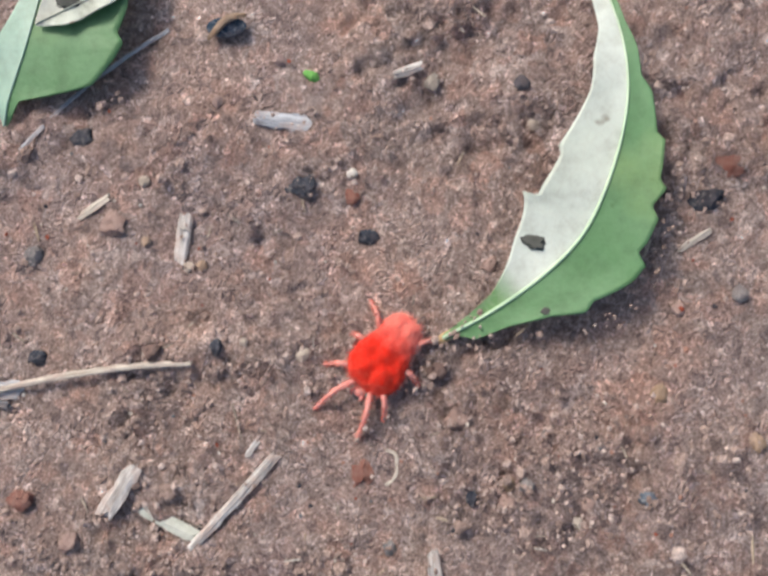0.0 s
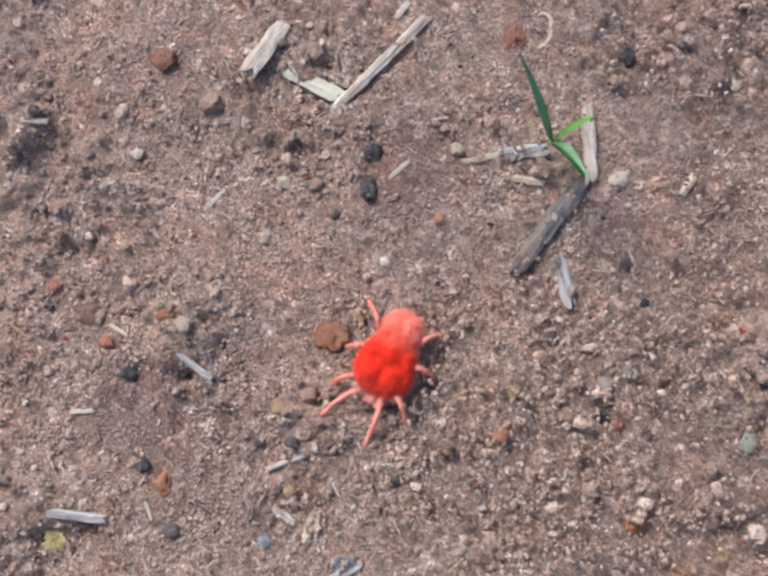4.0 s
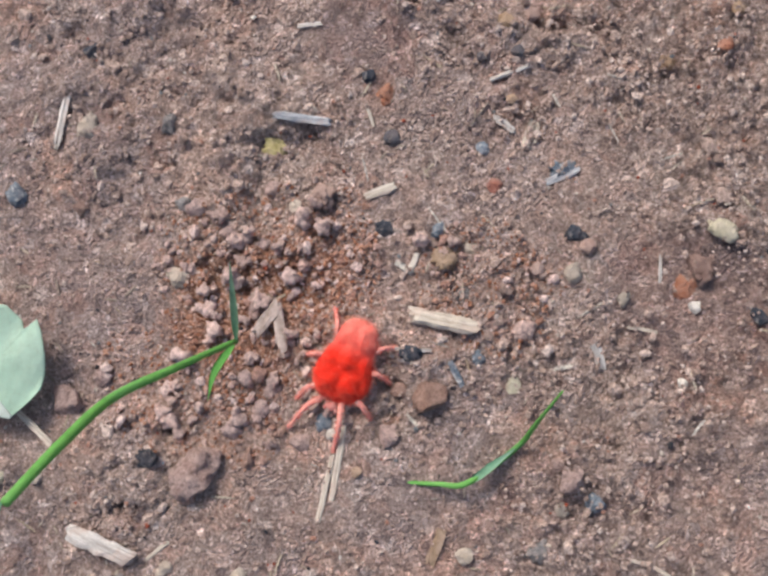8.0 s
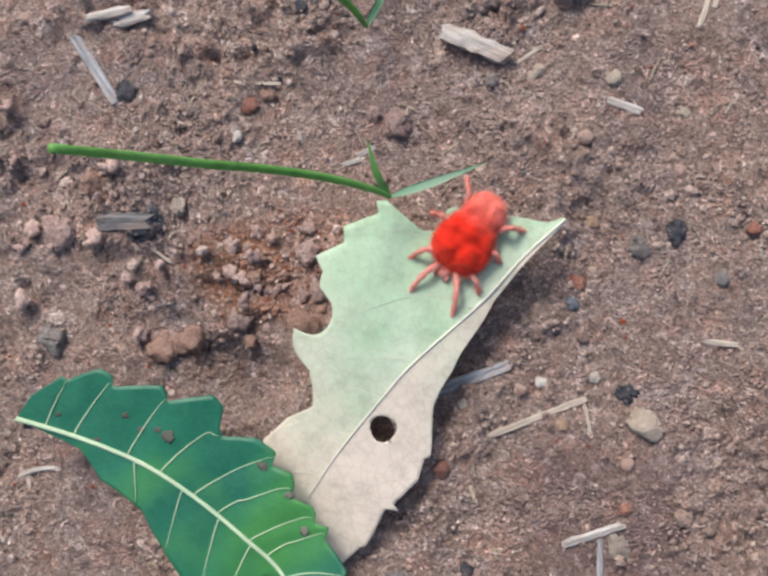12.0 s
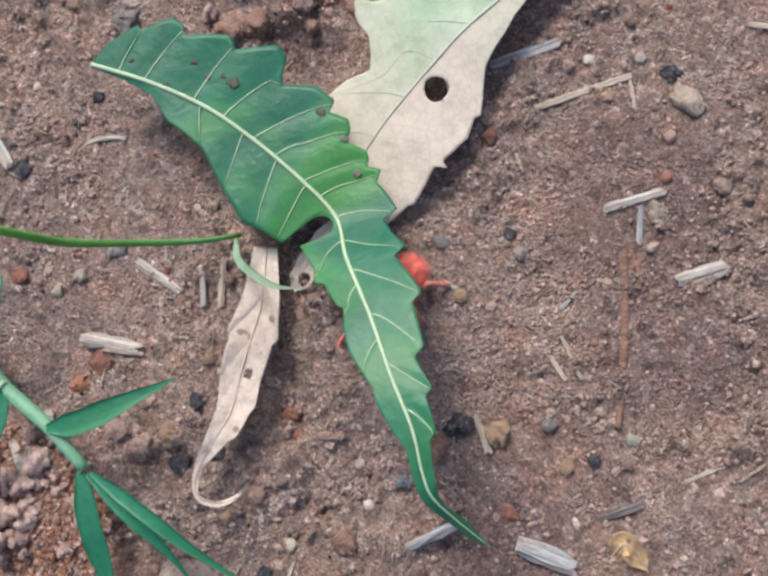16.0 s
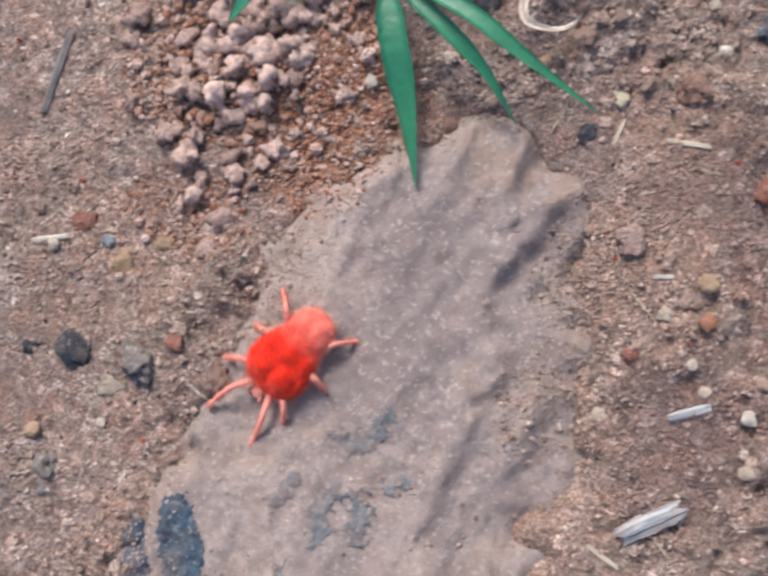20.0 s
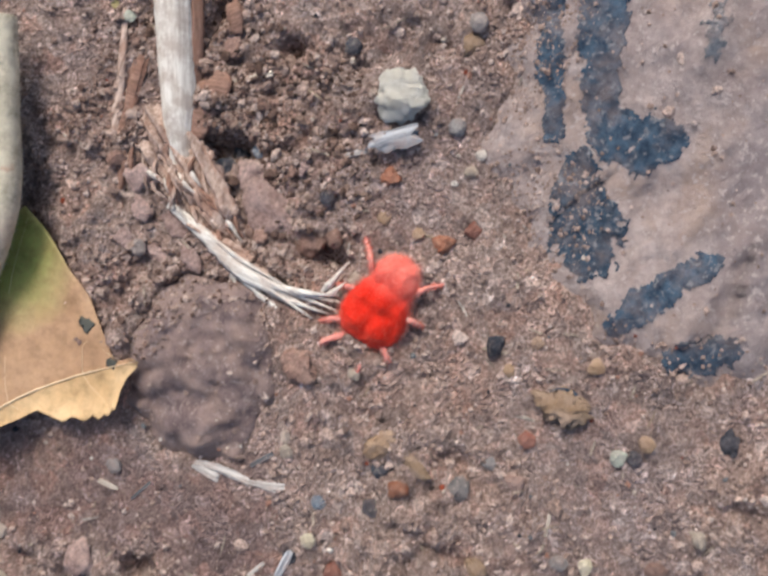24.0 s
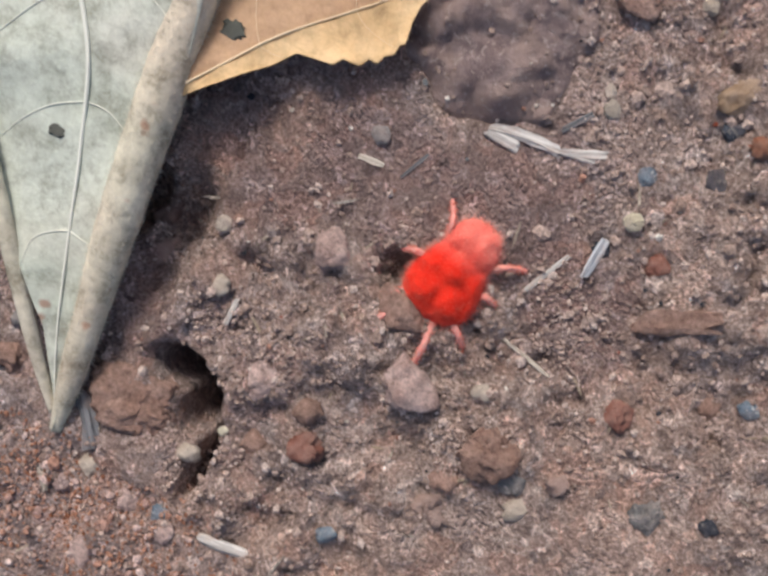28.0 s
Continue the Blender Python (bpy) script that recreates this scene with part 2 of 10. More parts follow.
def velvet_material(name, front, rear, split):
    """Scarlet velvet: paler hair towards the tail, and a soft sheen of hair tips."""
    m, nt, b = shade(name, 0.85, 0.15)
    tc = nt.nodes.new("ShaderNodeTexCoord")
    sep = nt.nodes.new("ShaderNodeSeparateXYZ")
    nt.links.new(tc.outputs["Object"], sep.inputs[0])
    mr = node(nt, "ShaderNodeMapRange", [("Value", sep.outputs[0])])
    mr.inputs["From Min"].default_value, mr.inputs["From Max"].default_value = split
    n = noise_at(nt, tc.outputs["Object"], 900, 4, 0.7)
    c = blend(nt, mr.outputs[0], rear, front)
    c = blend(nt, 0.25, c, ramp(nt, n, [(0.32, (0.8, 0.6, 0.6)), (0.5, (1.0, 1.0, 1.0)), (0.68, (1.15, 2.2, 2.2))]), "MULTIPLY")
    nt.links.new(c, b.inputs["Base Color"])
    b.inputs["Subsurface Weight"].default_value = 0.3
    b.inputs["Subsurface Radius"].default_value = (1.0, 0.25, 0.2)
    b.inputs["Subsurface Scale"].default_value = 0.0008
    b.inputs["Sheen Weight"].default_value = 0.6
    b.inputs["Sheen Roughness"].default_value = 0.4
    b.inputs["Sheen Tint"].default_value = (1.0, 0.5, 0.42, 1)
    relieved(nt, b, noise_at(nt, tc.outputs["Object"], 1300, 3, 0.6), 0.0003, 0.6)
    return m


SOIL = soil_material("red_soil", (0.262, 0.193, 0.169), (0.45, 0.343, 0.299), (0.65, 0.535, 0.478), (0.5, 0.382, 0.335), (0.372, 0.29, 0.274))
CRUMB = crumb_material("soil_crumb", [(0.0, (0.28, 0.198, 0.168)), (0.4, (0.455, 0.338, 0.288)), (0.8, (0.565, 0.43, 0.373)), (1.0, (0.7, 0.575, 0.515))])
HEAP = crumb_material("heap_crumb", [(0.0, (0.4, 0.2, 0.135)), (0.35, (0.53, 0.35, 0.3)), (0.75, (0.68, 0.5, 0.455)), (1.0, (0.78, 0.62, 0.57))])
RUSTY = crumb_material("rusty_crumb", [(0.0, (0.33, 0.135, 0.075)), (0.4, (0.47, 0.25, 0.17)), (0.8, (0.56, 0.36, 0.29)), (1.0, (0.67, 0.5, 0.44))])
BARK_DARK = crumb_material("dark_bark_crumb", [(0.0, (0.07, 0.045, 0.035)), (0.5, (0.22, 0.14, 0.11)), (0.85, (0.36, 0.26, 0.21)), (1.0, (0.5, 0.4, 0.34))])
BARK_CRUMB = crumb_material("bark_crumb", [(0.0, (0.12, 0.075, 0.06)), (0.4, (0.33, 0.22, 0.18)), (0.8, (0.5, 0.38, 0.32)), (1.0, (0.6, 0.48, 0.42))])
GRIT = crumb_material("mixed_grit", [(0.0, (0.05, 0.05, 0.06)), (0.14, (0.36, 0.09, 0.05)), (0.3, (0.5, 0.36, 0.29)), (0.5, (0.2, 0.21, 0.22)),
                                     (0.6, (0.64, 0.55, 0.47)), (0.75, (0.44, 0.24, 0.18)), (0.93, (0.75, 0.7, 0.64))], True, 0.8)
CHAFF = crumb_material("chaff", [(0.0, (0.46, 0.36, 0.26)), (0.5, (0.58, 0.5, 0.4)), (0.8, (0.3, 0.24, 0.2)), (1.0, (0.66, 0.62, 0.56))], False, 0.7)
RED = stone_material("red_pebble", (0.34, 0.13, 0.095), (0.47, 0.235, 0.18))
ORANGE = stone_material("orange_pebble", (0.42, 0.16, 0.09), (0.52, 0.27, 0.18))
BROWN = stone_material("brown_pebble", (0.24, 0.15, 0.125), (0.36, 0.24, 0.205))
PINK = stone_material("pinkish_pebble", (0.42, 0.28, 0.24), (0.57, 0.42, 0.37))
TAN = stone_material("tan_pebble", (0.4, 0.27, 0.17), (0.58, 0.43, 0.31))
PALE = stone_material("pale_pebble", (0.5, 0.42, 0.34), (0.7, 0.63, 0.55))
WHITE = stone_material("white_pebble", (0.68, 0.64, 0.57), (0.85, 0.82, 0.77), None, 0.6)
CREAM = stone_material("cream_pebble", (0.6, 0.55, 0.4), (0.78, 0.74, 0.6))
CHALK = stone_material("chalky_stone", (0.88, 0.85, 0.75), (0.96, 0.95, 0.89), None, 0.85, 420, 0.04)
GREY = stone_material("grey_pebble", (0.2, 0.195, 0.2), (0.4, 0.39, 0.39), (0.5, 0.43, 0.4), 0.9)
BLUE = stone_material("blue_grey_pebble", (0.12, 0.17, 0.23), (0.36, 0.43, 0.5), (0.6, 0.6, 0.6), 0.85)
DARK = stone_material("dark_pebble", (0.022, 0.03, 0.048), (0.065, 0.085, 0.12), (0.3, 0.27, 0.25), 0.7, 600, 0.3)
SLATE = stone_material("slate_pebble", (0.03, 0.055, 0.09), (0.08, 0.13, 0.185), (0.55, 0.48, 0.43), 0.75, 700, 0.45)
MINT = stone_material("greenish_pebble", (0.36, 0.42, 0.36), (0.55, 0.6, 0.53))
MOSSY = stone_material("yellow_moss", (0.42, 0.38, 0.15), (0.62, 0.57, 0.3), None, 0.95, 900)
CLOD = clod_material("soil_clod", (0.53, 0.365, 0.325), (0.75, 0.575, 0.53))
CLUMP = clod_material("heap_clump", (0.65, 0.45, 0.395), (0.86, 0.665, 0.61))
CLOD_RED = clod_material("red_clod", (0.44, 0.27, 0.215), (0.57, 0.39, 0.325))
SLAB = stone_material("slab_stone", (0.425, 0.354, 0.34), (0.61, 0.522, 0.503), (0.6, 0.52, 0.5), 0.92, 640, 0.4, (0.52, 0.37, 0.28))
PURPLE = stone_material("purple_stone", (0.19, 0.14, 0.143), (0.35, 0.27, 0.265), (0.48, 0.38, 0.35), 1.0, 420, 0.72)
CRUST = stone_material("black_crust", (0.03, 0.06, 0.104), (0.085, 0.148, 0.225), (0.3, 0.3, 0.32), 0.85, 900, 0.35)
FAINT = stone_material("blue_grey_crust", (0.19, 0.215, 0.26), (0.34, 0.36, 0.4), (0.45, 0.4, 0.39), 0.9, 900, 0.6)
STRAW = fibre_material("straw", (0.33, 0.28, 0.23), (0.6, 0.54, 0.46), (0.42, 0.32, 0.275))
BLEACHED = fibre_material("bleached_wood", (0.28, 0.25, 0.23), (0.62, 0.59, 0.56), (0.43, 0.32, 0.27))
WHITE_WOOD = fibre_material("whitened_twig", (0.58, 0.55, 0.5), (0.86, 0.84, 0.79), (0.5, 0.4, 0.34))
GREYWOOD = fibre_material("grey_wood", (0.16, 0.17, 0.195), (0.48, 0.5, 0.53), (0.38, 0.3, 0.27))
CHAR = fibre_material("charred_wood", (0.05, 0.05, 0.055), (0.2, 0.2, 0.21), (0.22, 0.16, 0.14))
WEATHERED = fibre_material("weathered_shaft", (0.56, 0.52, 0.46), (0.84, 0.81, 0.75), (0.42, 0.34, 0.29), 1)
GREYSHAFT = fibre_material("grey_weathered_shaft", (0.16, 0.16, 0.18), (0.5, 0.49, 0.5), (0.4, 0.32, 0.28), 1)
BARK_PALE = fibre_material("crumbling_bark", (0.3, 0.21, 0.17), (0.6, 0.47, 0.4), (0.34, 0.2, 0.15), 1)
BARK = fibre_material("bark", (0.16, 0.09, 0.065), (0.36, 0.22, 0.17), (0.26, 0.14, 0.1), 1)
GREEN = leaf_material("green_blade", (0.014, 0.155, 0.1), (0.032, 0.25, 0.15), (0.085, 0.34, 0.08), None, 0.4, 0.5, 0.28, (0.06, 0.3, 0.18), None, 0.18)
SPOT = leaf_material("leaf_blotch", (0.06, 0.065, 0.06), (0.14, 0.14, 0.12), (0.2, 0.2, 0.17), None, 0.8, 0.1, 0.05)
GREEN_OLD = leaf_material("olive_blade", (0.11, 0.25, 0.1), (0.18, 0.34, 0.17), (0.24, 0.36, 0.14), (0.1, 0.2, 0.08), 0.5, 0.4)
VEIN = leaf_material("vein", (0.4, 0.58, 0.38), (0.54, 0.68, 0.48), (0.48, 0.62, 0.42), None, 0.5, 0.3, 0.0, None, None, 0.1)
WHITE_LEAF = leaf_material("whitish_underside", (0.56, 0.64, 0.58), (0.7, 0.75, 0.7), (0.62, 0.7, 0.62), (0.46, 0.52, 0.4), 0.6, 0.3, 0.2, (0.5, 0.58, 0.46), None, 0.4)
PALE_LEAF = leaf_material("pale_underside", (0.38, 0.57, 0.44), (0.5, 0.66, 0.54), (0.62, 0.7, 0.61), None, 0.6, 0.3, 0.2, (0.45, 0.54, 0.4))
BITTEN = leaf_material("withered_underside", (0.45, 0.665, 0.46), (0.56, 0.75, 0.56), (0.7, 0.77, 0.65), None, 0.6, 0.3, 0.2, (0.4, 0.46, 0.32), (0.02, 0.05, (0.77, 0.71, 0.61)))
BITTEN_DRY = leaf_material("withered_side", (0.6, 0.64, 0.52), (0.72, 0.69, 0.6), (0.66, 0.58, 0.49), None, 0.6, 0.3, 0.2, (0.4, 0.3, 0.22), (0.016, 0.04, (0.81, 0.73, 0.64)))
CREAM_LEAF = leaf_material("cream_dead_leaf", (0.56, 0.58, 0.49), (0.7, 0.7, 0.63), (0.56, 0.63, 0.5), (0.2, 0.17, 0.14), 0.65, 0.3, 0.2, (0.5, 0.47, 0.38))
CREAM_TIP = leaf_material("cream_side", (0.58, 0.64, 0.56), (0.71, 0.76, 0.69), (0.62, 0.68, 0.57), (0.3, 0.28, 0.22), 0.65, 0.3, 0.2, (0.54, 0.54, 0.45), (0.013, 0.006, (0.2, 0.36, 0.15)))
DRY_LEAF = leaf_material("dry_leaf", (0.66, 0.57, 0.51), (0.82, 0.74, 0.68), (0.6, 0.5, 0.43), (0.26, 0.18, 0.13), 0.7, 0.25, 0.15, (0.36, 0.25, 0.18), None, 0.6)
YELLOW_LEAF = leaf_material("yellowed_leaf", (0.6, 0.4, 0.2), (0.75, 0.56, 0.34), (0.7, 0.48, 0.27), (0.2, 0.13, 0.07), 0.6, 0.3, 0.15, (0.46, 0.27, 0.12), None, 0.6)
FLAKE = leaf_material("brown_leaf_flake", (0.38, 0.3, 0.265), (0.54, 0.445, 0.4), (0.46, 0.36, 0.31), (0.26, 0.18, 0.14), 0.85, 0.15, 0.1, (0.3, 0.22, 0.18), None, 0.9)
DRY_VEIN = leaf_material("dry_vein", (0.56, 0.46, 0.39), (0.68, 0.58, 0.51), (0.6, 0.5, 0.43), None, 0.7, 0.3, 0.0, None, None, 0.1)
OLIVE_LEAF = leaf_material("olive_yellow_leaf", (0.46, 0.28, 0.165), (0.61, 0.405, 0.255), (0.54, 0.31, 0.16), None, 0.6, 0.3, 0.15, (0.42, 0.26, 0.11), (0.014, 0.003, (0.3, 0.34, 0.1), (-0.0037, 0.0236, 0.0)), 0.55)
GREY_LEAF = leaf_material("grey_green_dead_leaf", (0.47, 0.51, 0.43), (0.63, 0.66, 0.58), (0.58, 0.54, 0.46), (0.36, 0.22, 0.16), 0.75, 0.25, 0.12, (0.36, 0.38, 0.28), None, 0.75)
DULL_VEIN = leaf_material("dull_vein", (0.66, 0.67, 0.59), (0.76, 0.76, 0.68), (0.68, 0.66, 0.58), None, 0.7, 0.3, 0.0, None, None, 0.1)
TAN_VEIN = leaf_material("tan_vein", (0.75, 0.6, 0.4), (0.85, 0.7, 0.5), (0.78, 0.64, 0.44), None, 0.7, 0.3, 0.0, None, None, 0.1)
WOOL = leaf_material("wool", (0.55, 0.51, 0.42), (0.7, 0.66, 0.57), (0.6, 0.55, 0.45), None, 0.95, 0.1, 0.1)
WOOLLY = leaf_material("woolly_margin", (0.47, 0.435, 0.34), (0.63, 0.59, 0.48), (0.54, 0.44, 0.35), (0.4, 0.24, 0.17), 0.95, 0.1, 0.05, (0.64, 0.6, 0.52), None, 0.9)
BLUE_GRASS = leaf_material("blue_green_grass", (0.02, 0.19, 0.11), (0.035, 0.27, 0.155), (0.045, 0.27, 0.12), None, 0.42, 0.5, 0.25, (0.07, 0.36, 0.18))
NODE = leaf_material("stem_joint", (0.42, 0.62, 0.46), (0.54, 0.72, 0.56), (0.5, 0.68, 0.5), None, 0.5)
STEM = leaf_material("grass_stem", (0.15, 0.42, 0.26), (0.27, 0.56, 0.38), (0.26, 0.52, 0.32), None, 0.45, 0.4)
GRASS = leaf_material("fresh_grass", (0.12, 0.36, 0.07), (0.2, 0.48, 0.13), (0.2, 0.44, 0.2), None, 0.6, 0.25)
GRASS_DULL = leaf_material("dull_grass", (0.14, 0.36, 0.2), (0.26, 0.46, 0.3), (0.38, 0.5, 0.4), None, 0.5, 0.35)
VELVET = velvet_material("scarlet_velvet", (0.68, 0.024, 0.01), (0.76, 0.17, 0.135), (-0.0036, -0.0004))
LEG_RED = velvet_material("leg_red", (0.71, 0.28, 0.24), (0.75, 0.38, 0.33), (-0.002, 0.004))
FRINGE = velvet_material("velvet_fringe", (0.74, 0.2, 0.15), (0.8, 0.36, 0.3), (-0.003, 0.003))
HAIR = velvet_material("velvet_hair", (0.7, 0.05, 0.03), (0.78, 0.24, 0.19), (-0.0028, -0.0002))

# ---- shape helpers: everything is drawn in millimetres ----
rng = np.random.default_rng(7)
LATTICE = rng.random((256, 256))


def lattice(x, y):
    """Smooth value noise from 0 to 1; x and y in cells."""
    xi, yi = np.floor(x).astype(int), np.floor(y).astype(int)
    u, v = x - xi, y - yi
    u, v = u * u * (3 - 2 * u), v * v * (3 - 2 * v)
    a, b = LATTICE[xi % 256, yi % 256], LATTICE[(xi + 1) % 256, yi % 256]
    c, d = LATTICE[xi % 256, (yi + 1) % 256], LATTICE[(xi + 1) % 256, (yi + 1) % 256]
    return (a * (1 - u) + b * u) * (1 - v) + (c * (1 - u) + d * u) * v


def cells(x, y, size, k=0):
    """Distance to the nearest of scattered points, about one in each cell of that size."""
    x, y = x / size + 90, y / size + 90
    xi, yi = np.floor(x).astype(int), np.floor(y).astype(int)
    best = np.full(np.shape(x), 9.0)
    for i in (-1, 0, 1):
        for j in (-1, 0, 1):
            u, v = xi + i, yi + j
            d = (u + LATTICE[u % 256, (v + k) % 256] - x) ** 2 + (v + LATTICE[(u + 91) % 256, (v + 37 + k) % 256] - y) ** 2
            best = np.minimum(best, d)
    return np.sqrt(best)


def knobs(x, y, size, k=0):
    """Rounded knobs with creases between them, from 0 to 1."""
    wx = x + size * 0.5 * (lattice(x / size * 1.7 + 3, y / size * 1.7) - 0.5)
    wy = y + size * 0.5 * (lattice(x / size * 1.7, y / size * 1.7 + 8) - 0.5)
    return np.sqrt(np.clip(1 - (cells(wx, wy, size, k) / 0.85) ** 2, 0, 1))


PITS = [(-147.6, -395.2, 2.6, 1.7, 20.0), (-144.4, -397.6, 1.7, 2.8, 20.0), (-141.8, -402.5, 0.9, 4.0, 8.0), (-159.9, -382.7, 2.5, 4.9, 4.0), (-154.7, -383.2, 3.3, 6.6, 4.0), (-132.6, -376.5, 2.5, 1.9, 3.0), (-129.0, -334.1, 3.3, 1.5, 3.5), (-141.9, -327.7, 2.2, 1.6, 2.5), (-100.2, -176.0, 6.4, 4.1, 3.0), (-92.7, -200.2, 3.6, 2.4, 2.5), (-159.3, -381.2, 2.2, 6.6, 2.5), (-149.8, -311.2, 1.4, 6.6, 3.5), (-150.2, -299.5, 1.3, 1.6, 2.5), (-144.9, -329.7, 2.5, 2.0, 3.0), (-141.0, -315.8, 1.5, 1.3, 2.2)]
# stones set flush in the soil: their middle lines with half-widths
SLAB_LINE = [(-96.5, -250.0, 7.0), (-95.5, -257.0, 13.0), (-98.5, -267.0, 18.8), (-97.3, -280.0, 19.8), (-97.4, -295.0, 22.6), (-96.8, -303.0, 23.2), (-94.6, -311.0, 18.6), (-94.5, -318.0, 10.5)]
FLAT_LINE = [(-136.8, -348.0, 7.2), (-135.4, -351.8, 8.5), (-135.6, -354.2, 7.7)]


CAKED = [(-122.0, -160.0, 14.0), (-107.0, -168.0, 9.0), (-132.0, -172.0, 11.0), (-69.0, -38.0, 13.0), (-137.0, -387.0, 14.0), (-122.0, -390.0, 11.0), (-150.0, -410.0, 13.0), (-132.0, -404.0, 11.0)]


def inside(line, x, y):
    """How far a place lies inside such a stone (1 on its middle line, 0 at its edge), and how far across it (-1 to 1)."""
    x, y = np.asarray(x, float), np.asarray(y, float)
    best, across = np.full(np.shape(x), -9.0), np.zeros(np.shape(x))
    wob = 0.26 * (lattice(x / 7.5 + 70, y / 7.5) - 0.5) + 0.2 * (lattice(x / 2.6 + 70, y / 2.6) - 0.5)
    for (ax, ay, aw), (bx, by, bw) in zip(line, line[1:]):
        dx, dy = bx - ax, by - ay
        u = np.clip(((x - ax) * dx + (y - ay) * dy) / (dx * dx + dy * dy), 0, 1)
        ox, oy = x - ax - u * dx, y - ay - u * dy
        w = aw + (bw - aw) * u
        q = 1 - np.hypot(ox, oy) / w
        side = (ox * dy - oy * dx) / math.hypot(dx, dy) / w
        across = np.where(q > best, side, across)
        best = np.maximum(best, q)
    return best + wob, across


def rise(v, lo, hi):
    v = np.clip((v - lo) / (hi - lo), 0, 1)
    return v * v * (3 - 2 * v)


def broad(x, y):
    return 2.2 * (lattice(x / 46, y / 46) - 0.5) + 1.7 * (lattice(x / 15 + 9, y / 15) - 0.5)


def muddy(x, y):
    """1 in the middle of a mud patch, 0 away from all."""
    m = np.zeros(np.shape(x))
    for mx, my, mr in MUD:
        d = np.hypot(x - mx, y - my) / mr + 0.7 * (lattice(x / 4 + 12, y / 4) - 0.5)
        m = np.maximum(m, 1 - rise(d, 0.55, 1.1))
    return m


def caked(x, y):
    """1 where wet soil has dried into a lumpy crust."""
    m = np.zeros(np.shape(x))
    for mx, my, mr in CAKED:
        m = np.maximum(m, 1 - rise(np.hypot(x - mx, y - my) / mr + 0.6 * (lattice(x / 5 + 44, y / 5) - 0.5), 0.5, 1.1))
    return m


def relief(x, y):
    """Height of the soil in millimetres."""
    x, y = np.asarray(x, float), np.asarray(y, float)
    rough = np.clip((lattice(x / 13 + 31, y / 13 + 7) - 0.28) * 2.2, 0.22, 1) * (1 - 0.72 * muddy(x, y))
    h = broad(x, y) + 1.5 * rough * (lattice(x / 5.6, y / 5.6 + 17) - 0.5)
    h = h + rough * (2.7 * knobs(x, y, 4.2) * lattice(x / 6 + 50, y / 6) + 1.25 * knobs(x, y, 1.85, 9) - 1.4)
    h = h + (0.3 + rough) * 0.9 * (lattice(x / 1.2, y / 1.2 + 3) - 0.5)
    h = h - 3.2 * rise(inside(SLAB_LINE, x, y)[0], 0.0, 0.36) - 3.6 * rise(inside(FLAT_LINE, x, y)[0], -0.04, 0.24)
    h = h + caked(x, y) * (2.6 * (lattice(x / 4.6 + 7, y / 4.6) - 0.42) + 1.5 * (knobs(x, y, 2.9, 13) - 0.6) * lattice(x / 5 + 61, y / 5) + 1.1 * (lattice(x / 1.8 + 23, y / 1.8) - 0.5))
    for px, py, rx, ry, deep in PITS:
        h = h - deep * np.exp(-(((x - px) / rx) ** 2 + ((y - py) / ry) ** 2) ** 2)
    return h


def ground(x, y):
    return float(relief(x, y))


def mesh_of(name, verts, faces, materials, smooth=True):
    me = bpy.data.meshes.new(name)
    me.from_pydata([tuple(v) for v in np.asarray(verts, float) * MM], [], [tuple(int(i) for i in f) for f in faces])
    for m in materials if isinstance(materials, (list, tuple)) else [materials]:
        me.materials.append(m)
    if smooth:
        me.polygons.foreach_set("use_smooth", [True] * len(me.polygons))
    me.update()
    return me


def big_mesh(name, verts, tris, material, smooth=False):
    """A large triangle mesh straight from arrays."""
    me = bpy.data.meshes.new(name)
    n = tris.shape[1]
    me.vertices.add(len(verts))
    me.vertices.foreach_set("co", (verts * MM).astype(np.float32).ravel())
    me.loops.add(tris.size)
    me.loops.foreach_set("vertex_index", tris.astype(np.int32).ravel())
    me.polygons.add(len(tris))
    me.polygons.foreach_set("loop_start", np.arange(0, tris.size, n, dtype=np.int32))
    me.polygons.foreach_set("use_smooth", np.full(len(tris), smooth))
    me.materials.append(material)
    me.update(calc_edges=True)
    me.validate()
    return me


def at(ob, x, y, z, turn=0.0, rx=0.0, ry=0.0):
    ob.matrix_world = pose(x * MM, y * MM, z * MM, rx, ry, turn)
    return ob


def empty(name, x, y, z, turn=0.0):
    return at(new(name), x, y, z, turn)


def part(name, me, parent, label=""):
    ob = new(name, me)
    ob.parent = parent
    return tagged(ob, label)


def ico(level):
    bm = bmesh.new()
    bmesh.ops.create_icosphere(bm, subdivisions=level, radius=1.0)
    v = np.array([p.co[:] for p in bm.verts])
    f = np.array([[p.index for p in q.verts] for q in bm.faces])
    bm.free()
    return v, f


BALLS = {n: ico(n) for n in (1, 2, 3, 4, 5)}
BALLS[0] = (np.array([(1, 0, 0), (-1, 0, 0), (0, 1, 0), (0, -1, 0), (0, 0, 1), (0, 0, -1)], float),
            np.array([(0, 2, 4), (2, 1, 4), (1, 3, 4), (3, 0, 4), (2, 0, 5), (1, 2, 5), (3, 1, 5), (0, 3, 5)]))


def broken(v, seed, facets):
    """Flat broken faces cut off a lump."""
    r = np.random.default_rng(seed + 5000)
    for _ in range(facets):
        n = r.normal(size=3)
        n /= np.linalg.norm(n)
        over = np.maximum(v @ n - r.uniform(0.58, 0.9), 0)
        v = v - over[:, None] * n * 0.9
    return v


